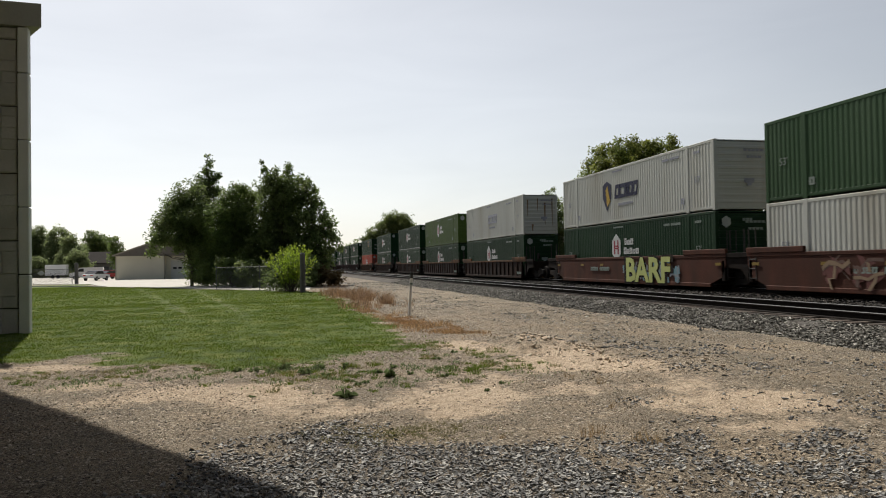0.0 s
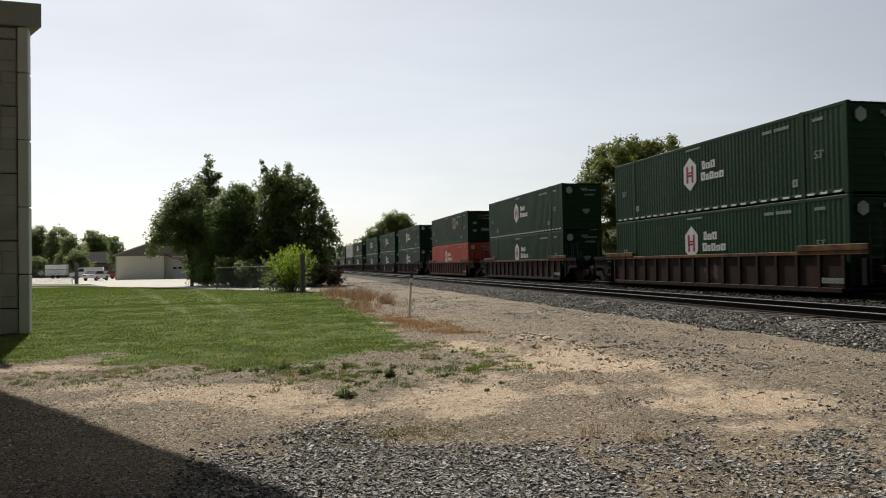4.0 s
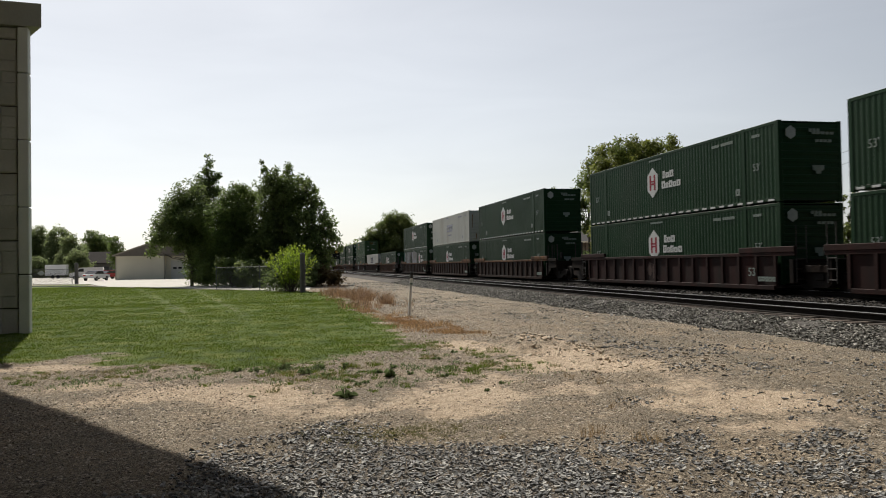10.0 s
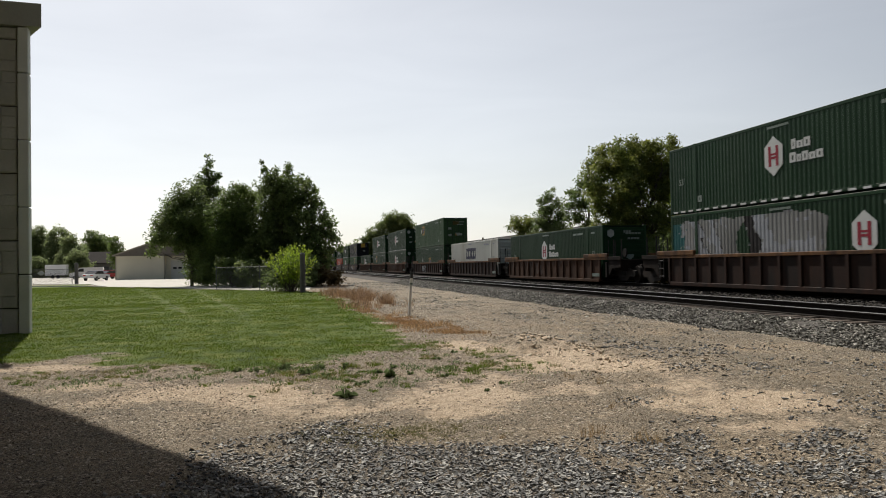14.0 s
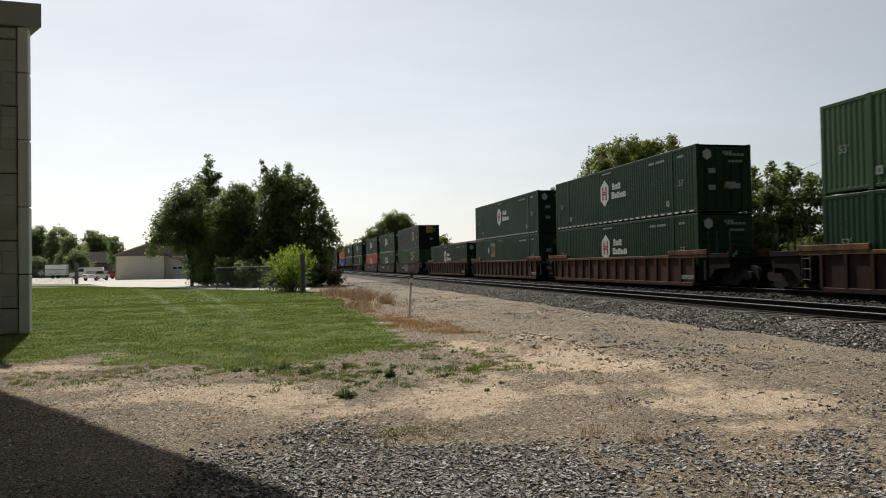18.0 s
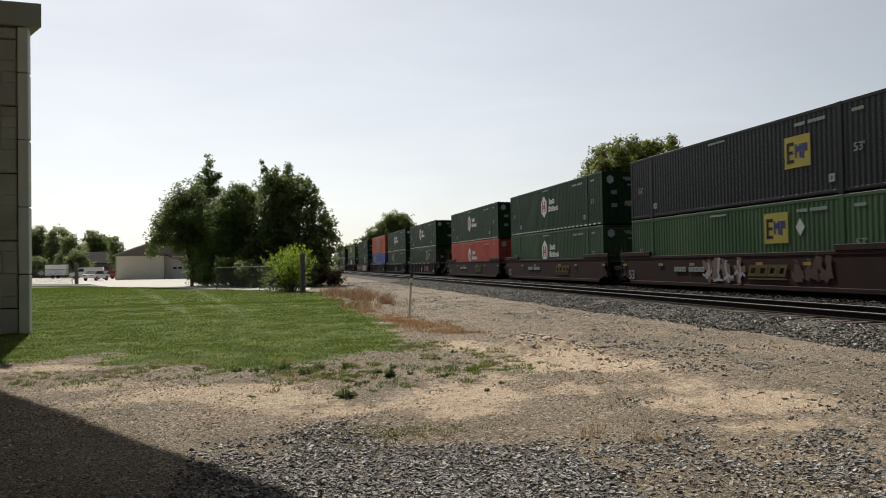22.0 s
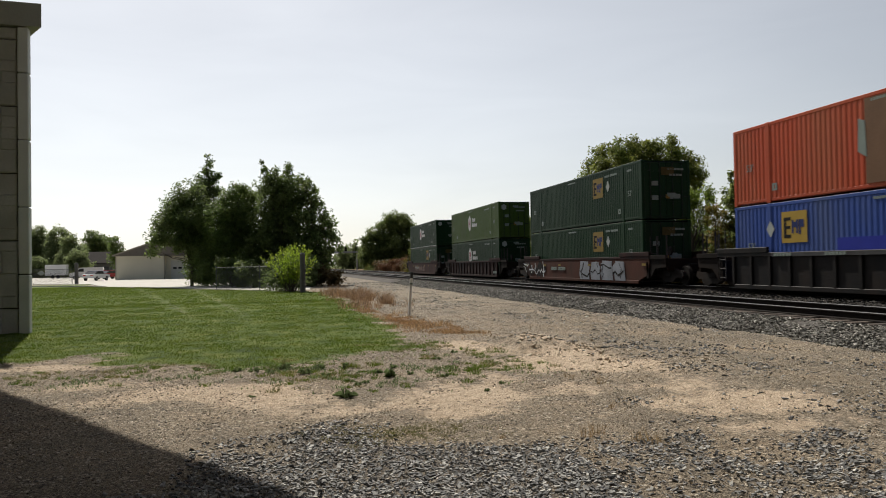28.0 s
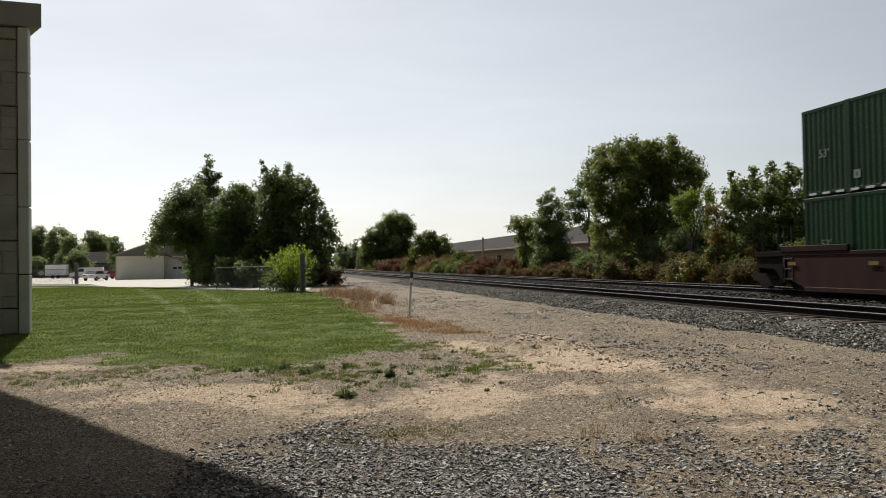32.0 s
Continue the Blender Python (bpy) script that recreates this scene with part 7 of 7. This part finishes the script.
lobed("green tree with thin arching outer branches", 3.2, 63.2, LEAF_SUN, 4, 0.27, [(-1.07,8.85,0.57), (-0.47,8.66,0.47), (0.03,8.0,0.43), (-0.81,7.81,0.94), (0.02,7.06,0.76), (0.53,6.87,0.43), (-0.37,6.01,1.13), (0.84,5.73,0.71), (1.4,5.25,0.38), (0.17,4.59,1.23), (1.25,4.3,0.71), (1.85,3.82,0.38), (-0.41,3.09,1.32), (1.09,3.07,0.85), (2.22,3.24,0.38), (0.6,2.03,0.95), (-0.57,1.44,1.13)])


# dark shrubs added for tree shade behind the fence; the last is dry growth
rs = np.random.RandomState(80)
for x_, y_, h_ in ((-3.4, 61.5, 2.6), (-1.6, 59.5, 2.2), (0.2, 59.8, 2.6), (2.0, 59.0, 2.3), (3.7, 60.2, 2.0)):
    mounds = [(rs.uniform(-1.2, 1.2), rs.uniform(0.45, h_ - 0.6), rs.uniform(0.5, 0.75)) for j in range(9)]
    tagged(lobed("dry brown growth at the foot of the trees" if x_ > 3 else "dark low shrubs added for the shade under the trees", x_, y_, LEAF_RUST2 if x_ > 3 else LEAF_DARK, 90 + int(y_ + x_), 0.2, mounds, 1.6, 0.05), "", "shrub", "growth under the trees")


def fan_shrub(label, x, y, h, r, mat, seed, stems=46, per=70, leaf=0.15):
    """A shrub of straight shoots that fan out from one root, leafy along their upper part."""
    rs = np.random.RandomState(seed)
    ob = thing("shrub", label, "shrub", pose(x, y, 0))
    vs, fs, k = [], [], 0
    for i in range(stems):
        a, out = rs.uniform(0, 2 * math.pi), rs.uniform(0.1, 1.0) ** 0.8
        top = h * rs.uniform(0.72, 1.0) * (1 - 0.32 * out * out)
        tip = Vector((r * out * math.cos(a), r * out * math.sin(a), top))
        root = Vector((0.25 * out * math.cos(a), 0.25 * out * math.sin(a), -0.03))
        stem = Shape()
        limb(stem, rs, root, tip, 0.016, 0.005, 3, 5)
        part("stem", stem, BARK, ob)
        u = rs.uniform(0.28, 1.02, per)[:, None]
        pos = np.array(root)[None] * (1 - u) + np.array(tip)[None] * u + rs.normal(size=(per, 3)) * 0.05
        d = rs.normal(size=(per, 3)) * 0.6 + np.array((tip - root).normalized())[None]
        d /= np.linalg.norm(d, axis=1)[:, None]
        b = np.cross(d, rs.normal(size=(per, 3)) * 0.6 + np.array([0, 0, 1.0]))
        b /= np.linalg.norm(b, axis=1)[:, None] + 1e-9
        ln = leaf * rs.uniform(0.6, 1.3, (per, 1))
        vs.append(np.stack([pos, pos + d * ln * 0.5 + b * ln * 0.25, pos + d * ln, pos + d * ln * 0.5 - b * ln * 0.25], 1).reshape(-1, 3))
        fs.append(np.arange(per)[:, None] * 4 + np.arange(4)[None] + k)
        k += per * 4
    part("foliage", big_mesh("foliage", np.concatenate(vs), np.concatenate(fs), mat), None, ob)
    return ob


fan_shrub("bright yellow-green shrub of fanning shoots at the fence", 0.95, 48.6, 3.15, 1.95, LEAF_LIGHT, 6)
tree("dim green shrub behind the fence", 0.6, 49.3, 1.7, 1.5, LEAF_DARK, 7, 1500, 0.15, low=0.15, lobes=9, name="shrub", trunk=0.04)
# across the tracks
lobed("large broad tree with yellowing olive crown", 29.7, 54.6, LEAF_OLIVE, 8, 0.20, [(-2.64, 10.58, 0.9), (-3.82, 10.2, 0.98), (-4.7, 9.29, 0.98), (-1.53, 10.32, 0.9), (-0.38, 10.61, 0.91), (0.72, 10.91, 0.68), (1.7, 10.28, 0.91), (2.7, 9.84, 0.73), (3.81, 9.49, 0.69), (-3.03, 8.86, 1.44), (-1.32, 8.88, 1.53), (0.57, 8.99, 1.55), (2.41, 8.55, 1.28), (4.34, 8.38, 0.64), (3.66, 7.55, 1.01), (2.37, 6.99, 1.19), (-5.31, 7.85, 1.07), (-4.03, 7.28, 1.34), (-2.1, 6.84, 1.53), (0.37, 7.17, 1.18), (-0.67, 5.03, 1.27), (1.18, 5.62, 1.09), (-3.59, 5.49, 1.34), (-2.16, 4.27, 1.26), (-5.26, 5.94, 0.8), (1.54, 4.11, 1.0), (-4.82, 4.16, 0.89), (-3.65, 2.94, 0.98), (-5.33, 2.96, 0.58), (0.02, 3.22, 1.0), (-1.95, 2.92, 0.9)], 1.7)
lobed("pale green tree behind the large one", 32.4, 66.0, LEAF_SUN, 23, 0.24, [(-3.96,8.99,0.64), (-4.66,8.08,0.75), (-5.14,7.01,0.8), (-4.0,7.11,0.86), (-4.49,5.78,0.85), (-5.46,5.78,0.43), (-3.48,4.97,0.75)])
lobed("slender dark green tree by the tracks", 29.0, 76.0, LEAF_SUN, 9, 0.23, [(0.07,9.29,0.37), (-0.07,8.56,0.67), (-1.11,8.19,0.49), (0.76,7.83,0.73), (-0.49,7.22,1.1), (1.05,6.48,0.86), (-1.03,6.0,0.97), (0.25,5.38,1.34)])
lobed("dense dark lower tree by the tracks", 28.6, 75.0, LEAF_DARK, 19, 0.22, [(0.64,4.85,1.09), (-0.78,4.14,1.32), (0.99,3.33,1.21), (-0.44,2.33,1.56), (1.08,1.52,1.21), (-0.35,0.77,1.32), (-1.6,1.27,0.84), (1.57,0.49,0.72)])
lobed("light green tree beside the shed", 30.0, 87.0, LEAF_OLIVE, 10, 0.24, [(-1.12,6.65,0.83), (-1.86,5.96,0.62), (0.26,6.64,0.83), (-0.48,5.75,0.97), (0.83,5.74,1.11), (-0.8,4.71,0.83), (0.65,4.35,1.11), (-0.1,3.18,1.11), (1.36,3.3,1.11), (-0.49,1.8,0.97)])
lobed("bright green bush by the tracks", 26.9, 44.6, LEAF_LIGHT2, 11, 0.17, [(-0.17,5.86,0.52), (0.75,5.97,0.53), (1.41,5.63,0.38), (-0.84,5.41,0.49), (0.15,5.26,0.67), (-1.1,4.88,0.34), (0.97,4.88,0.53), (-0.54,4.51,0.6), (0.37,4.13,0.6)])
lobed("dim dark green bush under the trees", 27.6, 46.5, LEAF_DARK, 12, 0.18, [(0.07,3.34,0.86), (-1.02,2.77,0.7), (1.15,3.14,0.7), (-0.4,1.79,0.78), (0.89,1.77,0.78)])
lobed("yellowing bush beside the tracks", 25.6, 39.8, LEAF_YELLOW, 14, 0.16, [(-0.13,4.53,0.4), (0.47,4.32,0.44), (-0.3,3.92,0.4), (0.52,3.51,0.54), (-0.17,2.98,0.47), (0.64,2.5,0.54), (-0.2,1.97,0.54), (0.77,1.62,0.47), (-0.67,1.3,0.4), (0.26,0.95,0.51)])
lobed("olive weeds and bushes beside the rails", 25.0, 42.5, LEAF_RUST2, 18, 0.15, [(-0.34,1.78,0.5), (0.52,1.52,0.57), (1.42,1.22,0.57), (-0.17,0.89,0.5), (0.81,0.58,0.43), (2.08,0.56,0.43), (-0.94,1.26,0.35), (3.22,0.82,0.5)])
lobed("shaggy green tree with upright leafy shoots", 27.7, 38.6, LEAF_MID, 13, 0.20, [(-1.72,5.56,0.39), (-2.03,5.0,0.53), (-0.9,5.82,0.53), (-0.07,6.09,0.53), (0.88,6.1,0.57), (1.91,6.11,0.57), (-1.22,4.83,0.72), (0.09,5.1,0.86), (1.61,5.1,0.87), (-0.88,3.68,0.92), (0.81,3.77,1.0), (-0.55,2.35,0.92), (1.14,2.33,0.93), (-1.32,1.54,0.66), (0.16,1.18,0.79)], 2.3, shoots=[(-1.46, 6.74), (-0.79, 6.85), (0.11, 6.89), (0.61, 7.2), (1.4, 7.04), (2.01, 6.91), (-1.93, 5.88)])
lobed("shaggy green tree with upright leafy shoots", 28.4, 36.2, LEAF_MID, 24, 0.20, [(0.2,5.9,0.5), (1.11,5.97,0.44), (1.65,5.59,0.38), (0.28,5.01,0.69), (1.37,4.89,0.57), (0.13,3.84,0.82), (1.4,3.74,0.7), (0.27,2.58,0.82), (1.66,2.57,0.7), (-0.13,1.33,0.75), (1.32,1.21,0.76)], 2.3, shoots=[(0.12, 6.97), (0.76, 6.6), (1.72, 6.83), (2.22, 6.17), (2.35, 5.72), (2.34, 5.27), (1.12, 6.35)])
lobed("thin young tree above the bushes", 29.0, 34.0, LEAF_MID, 31, 0.18, [(1.03,5.21,0.15), (0.91,4.81,0.18), (1.29,4.51,0.24), (0.75,4.21,0.24), (1.09,3.79,0.36), (1.61,3.54,0.36), (0.54,3.25,0.42), (1.24,2.94,0.48)])
lobed("dense green bush beyond the tracks", 28.6, 33.0, LEAF_MID, 32, 0.17, [(-0.11,2.91,0.52), (0.92,2.96,0.47), (1.89,3.04,0.53), (0.2,2.03,0.64), (1.58,2.01,0.71), (2.81,2.44,0.65), (3.7,2.73,0.65), (2.95,1.4,0.71)])
lobed("round green tree down the line", 27.2, 180.0, LEAF_MID, 15, 0.40, [(2.2,13.02,1.1), (0.1,12.47,1.79), (4.0,12.18,1.66), (5.38,10.79,1.11), (-2.0,11.11,1.37), (1.46,10.4,2.21), (4.52,9.41,1.66), (-4.64,9.07,1.23), (-6.17,7.72,1.09), (-3.01,8.37,1.92), (0.02,7.24,2.48), (3.63,6.65,1.93), (-5.52,5.66,1.64), (-2.51,4.94,2.19), (1.36,4.2,2.48), (-6.24,3.21,1.64), (4.85,4.42,1.66), (-3.1,2.21,1.92)])
lobed("green vine-grown tree down the line", 26.6, 128.0, LEAF_VINE, 16, 0.32, [(-2.06,6.15,0.89), (-0.85,6.53,0.89), (0.37,6.72,0.79), (1.98,5.91,0.89), (2.98,4.91,0.7), (-1.28,4.76,1.28), (0.74,4.93,1.29), (2.35,3.92,0.99), (-2.8,4.18,0.99), (-0.6,3.17,1.19), (1.42,2.94,1.19), (-2.13,2.2,1.18), (3.98,3.7,0.6)])
lobed("low green vines on brush beside the tracks", 26.4, 103.0, LEAF_VINE, 17, 0.26, [(-1.47,2.8,0.56), (-0.48,2.95,0.64), (0.51,2.45,0.56), (-0.99,1.83,0.8), (0.33,1.49,0.72), (1.75,1.95,0.57), (2.67,1.61,0.57), (1.48,0.82,0.73), (-0.77,0.54,0.64), (3.15,0.63,0.57), (-2.14,2.17,0.48)])
# shaded undergrowth behind
rs = np.random.RandomState(78)
for i in range(15):
    yy = 40 + 3.1 * i
    hh = rs.uniform(3.6, 5.0) if i < 6 else rs.uniform(2.4, 3.6)
    mounds = []
    for j in range(8):
        r_ = hh * rs.uniform(0.22, 0.34)
        mounds.append((rs.uniform(-0.9, 0.9) * hh, max(r_ * 0.7, hh * rs.uniform(0.2, 1.0) - r_), r_))
    tagged(lobed("dark green undergrowth below the trees", 31.2 + rs.uniform(-1, 1.4), yy, LEAF_DARK, 500 + i, 0.24, mounds, 1.5, 0.04), "", "shrub", "undergrowth")
# low brush along the far side of the tracks, rusty and green by turns
rs = np.random.RandomState(77)
TONES = {"LEAF_RUST": "rust-red brush beside the tracks", "LEAF_RUST2": "brown dry brush beside the tracks", "LEAF_VINE": "green vines over brush beside the tracks", "LEAF_YELLOW": "yellowing brush beside the tracks"}
BRUSH = [(27, 38, 8, 2.6, "VVB"), (38, 50, 8, 2.2, "VYBB"), (50, 72, 22, 1.8, "BBRBV"), (72, 86, 12, 1.7, "BRV"), (86, 97, 11, 2.7, "RRB"), (97, 112, 11, 2.2, "VVYV"), (112, 136, 16, 2.9, "RBVRY"), (136, 172, 20, 3.4, "RRBVY"), (172, 200, 10, 3.2, "YVV")]
for y0_, y1_, n_, tall_, keys_ in BRUSH:
    for i in range(n_):
        yy, xx = y0_ + (y1_ - y0_) * (i + rs.uniform(0, 1)) / n_, 24.3 + 3.6 * rs.uniform() ** 1.3
        mat = {"R": LEAF_RUST, "B": LEAF_RUST2, "V": LEAF_VINE, "Y": LEAF_YELLOW}[keys_[rs.randint(len(keys_))]]
        key = {LEAF_RUST: "LEAF_RUST", LEAF_RUST2: "LEAF_RUST2", LEAF_VINE: "LEAF_VINE", LEAF_YELLOW: "LEAF_YELLOW"}[mat]
        hh = tall_ * rs.uniform(0.6, 1.1)
        mounds = []
        for j in range(8):
            r_ = hh * rs.uniform(0.22, 0.36)
            mounds.append((rs.uniform(-0.8, 0.8) * hh, max(r_ * 0.7, hh * rs.uniform(0.25, 1.0) - r_), r_))
        ob = lobed(TONES[key], xx, yy, mat, 200 + i + int(y0_) * 3, 0.12 + yy * 0.0012, mounds, 1.5, 0.03)
        tagged(ob, TONES[key], "shrub", "brush along the tracks")
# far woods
tagged(lobed("green deciduous tree behind the car park", -56.0, 196.0, LEAF_HAZED, 301, 0.42, [(-0.69, 10.83, 1.35), (1.04, 11.36, 1.09), (-0.46, 8.39, 2.17), (2.02, 8.64, 2.04), (0.76, 5.66, 2.44), (-0.74, 2.98, 1.89), (2.6, 2.92, 1.9)]), group="far trees")
tagged(lobed("green deciduous tree behind the car park", -49.5, 192.0, LEAF_HAZED, 302, 0.42, [(-1.9, 10.35, 1.07), (-0.42, 11.4, 0.94), (0.55, 10.59, 1.07), (1.78, 9.51, 0.94), (-1.18, 8.2, 1.87), (1.27, 7.64, 1.74), (-0.95, 5.53, 2.27), (2.12, 5.22, 2.01), (0.01, 2.57, 1.87), (3.37, 6.54, 1.21)]), group="far trees")
tagged(lobed("green deciduous tree beside the far house", -40.0, 168.0, LEAF_HAZED, 303, 0.38, [(-0.05, 5.21, 1.06), (-1.14, 3.59, 1.41), (1.03, 4.26, 1.06), (0.37, 2.62, 1.41), (1.89, 2.83, 1.06), (-0.94, 1.94, 1.17), (1.23, 1.67, 1.06)]), group="far trees")
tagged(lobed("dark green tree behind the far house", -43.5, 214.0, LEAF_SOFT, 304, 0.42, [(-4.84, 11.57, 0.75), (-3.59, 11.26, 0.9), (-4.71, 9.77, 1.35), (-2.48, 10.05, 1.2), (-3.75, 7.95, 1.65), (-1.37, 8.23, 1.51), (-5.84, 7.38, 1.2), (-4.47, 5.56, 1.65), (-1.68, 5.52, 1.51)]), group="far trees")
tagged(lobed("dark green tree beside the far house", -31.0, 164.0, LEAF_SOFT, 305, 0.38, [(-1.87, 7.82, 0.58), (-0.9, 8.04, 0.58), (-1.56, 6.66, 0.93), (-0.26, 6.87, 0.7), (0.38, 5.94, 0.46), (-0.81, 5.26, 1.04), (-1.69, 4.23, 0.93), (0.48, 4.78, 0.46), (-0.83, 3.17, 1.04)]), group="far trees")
tagged(lobed("green deciduous tree behind the car park", -63.0, 205.0, LEAF_HAZED, 306, 0.42, [(1.38, 11.56, 1.41), (2.66, 10.13, 1.98), (1.11, 8.03, 2.12), (3.29, 6.59, 2.26), (1.6, 4.21, 2.26)]), group="far trees")
tagged(lobed("green deciduous tree behind the car park", -45.0, 182.0, LEAF_HAZED, 307, 0.40, [(-0.71, 8.09, 1.27), (0.7, 8.58, 1.02), (-0.02, 6.05, 1.65), (1.86, 6.53, 1.15), (-1.44, 4.29, 1.77), (1.13, 3.74, 1.65), (-0.52, 2.25, 1.52), (2.53, 2.44, 1.27)]), group="far trees")
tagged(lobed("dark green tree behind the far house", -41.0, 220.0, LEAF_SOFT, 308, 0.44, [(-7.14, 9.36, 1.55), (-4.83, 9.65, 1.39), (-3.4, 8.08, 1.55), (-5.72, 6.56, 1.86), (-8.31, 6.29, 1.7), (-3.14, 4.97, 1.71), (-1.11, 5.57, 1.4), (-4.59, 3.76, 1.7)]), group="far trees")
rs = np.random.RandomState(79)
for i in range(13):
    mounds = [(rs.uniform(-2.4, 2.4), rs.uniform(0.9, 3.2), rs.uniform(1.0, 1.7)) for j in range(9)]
    tagged(lobed("low green hedge growth behind the car park", -66.0 + 2.6 * i, 187 + rs.uniform(-3, 3), LEAF_HAZED, 420 + i, 0.4, mounds, 1.5, 0.06), group="far trees")
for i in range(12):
    tagged(tree("far green deciduous tree down the line", 10 + i * 2.2 - (i > 5) * 30, 330 + rs.uniform(-10, 40), rs.uniform(9, 12), rs.uniform(4, 5.5), LEAF_HAZED, 340 + i, 1000, 0.95, low=0.03, lobes=9), group="far trees")
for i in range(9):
    tagged(tree("far green deciduous tree beyond the gantry", 27 + i * 2.4, 318 + rs.uniform(-10, 30), rs.uniform(8.5, 12.5), rs.uniform(3, 4.5), LEAF_HAZED, 380 + i, 900, 0.9, low=0.03, lobes=9), group="far trees")
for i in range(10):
    tagged(tree("far green deciduous tree behind the shed", 78 + rs.uniform(-4, 8), 120 + i * 14, rs.uniform(6.5, 9.5), rs.uniform(4, 5.5), LEAF_HAZED, 360 + i, 1000, 0.7, low=0.03, lobes=9), group="far trees")

car(PAINT_WHITE, "white panel van parked on the paving", pose(-32.2, 141, 0.03, 0, 0, 188), True)
car(PAINT_WHITE, "white saloon car parked on the paving", pose(-25.9, 119, 0.03, 0, 0, 74))
car(PAINT_RED, "dark red car parked beside the white one", pose(-27.9, 137, 0.03, 0, 0, 230))
car(PAINT_BLACK, "dark car parked behind the others", pose(-30.2, 152, 0.03, 0, 0, 190))
box_t = thing("box_trailer", "plain white box trailer in the car park", "trailer", pose(-42.8, 163, 0.03))
part("box", Shape().block(-1.9, -1.1, 0.6, 1.9, 1.1, 2.75, 0.05), PAINT_WHITE, box_t)
for sx_w in (-0.5, 0.5):
    part("wheel", Shape().tube((sx_w, -1.12, 0.35), (sx_w, -0.9, 0.35), 0.35, sides=14), TYRE, box_t)
part("drawbar", Shape().block(-3.0, -0.08, 0.5, -1.9, 0.08, 0.62, 0.01), STEEL_DARK, box_t)
sgn = thing("sign", "small white diamond sign on the fence", "sign", pose(-25.9, 92.4, 0))
part("panel", Shape().prism([(-0.42, 1.35), (0, 1.05), (0.42, 1.35), (0, 1.65)], "y", -0.02, 0.02), DECAL_WHITE, sgn)

# overhead wires and poles across the tracks
POLE = surf("utility_pole", (0.07, 0.06, 0.05), 0.9, var=0.3)
WIRE = surf("cable", (0.02, 0.02, 0.022), 0.6, var=0.1, bump=0)
for x, y, h in ((34.0, 77.2, 7.6), (45.12, 71.77, 7.3), (37.72, 34.42, 10.3)):
    p_ = thing("utility_pole", "dark wooden utility pole beyond the tracks", "pole", pose(x, y, 0))
    part("shaft", Shape().tube((0, 0, -0.1), (0, 0, h), 0.15, 0.11), POLE, p_)
    part("crossarm", Shape().block(-0.9, -0.06, h - 0.5, 0.9, 0.06, h - 0.38, 0.01), POLE, p_)
WIRES = [((37.72, 34.41, 10.03), (45.12, 71.76, 7.06)), ((37.71, 34.43, 9.2), (45.11, 71.78, 6.21))]
for a_, b_ in WIRES:
    w_ = thing("overhead_wire", "dark overhead wire between two utility poles", "wire")
    s = Shape()
    pts = [Vector(a_).lerp(Vector(b_), i / 12) for i in range(13)]
    for p, q in zip(pts, pts[1:]):
        s.tube(p, q, 0.014, sides=5, caps=False)
    part("cable", s, WIRE, w_)

# signal gantry far down the line
gan = thing("signal_gantry", "dull grey steel gantry over the far tracks", "gantry", pose(18.5, 235, 0))
GREY_STEEL = surf("dull_steel", (0.20, 0.205, 0.205), 0.5, 0.3, var=0.1)
for x in (-6.5, 6.5):
    part("post", Shape().block(x - 0.25, -0.25, -0.1, x + 0.25, 0.25, 5.6, 0.03), GREY_STEEL, gan)
part("beam", Shape().block(-6.9, -0.3, 5.5, 6.9, 0.3, 6.1, 0.03), GREY_STEEL, gan)
for x in (-2.5, 3.0):
    part("signal_head", Shape().block(x - 0.35, -0.2, 6.1, x + 0.35, 0.2, 7.4, 0.03), STEEL_DARK, gan, "black signal head")



def motions():
    """The train rolls past, slowly gaining speed."""
    times = [2.0 * i for i in range(17)]
    for ob, x, y, z in MOVING:
        walk(ob, [(t, pose(x, y - ran(t), z)) for t in times])
    # every wheelset turns alike: the first one is keyed frame by frame, the others share its action
    first = WHEELSETS[0]
    walk(first, [(i / FPS, Matrix.Rotation(ran(i / FPS) / 0.43, 4, "X")) for i in range(32 * FPS + 1)])
    for w in WHEELSETS[1:]:
        w.rotation_mode = "QUATERNION"
        w.animation_data_create()
        w.animation_data.action = first.animation_data.action
        w.animation_data.action_slot = first.animation_data.action_slot


motions()
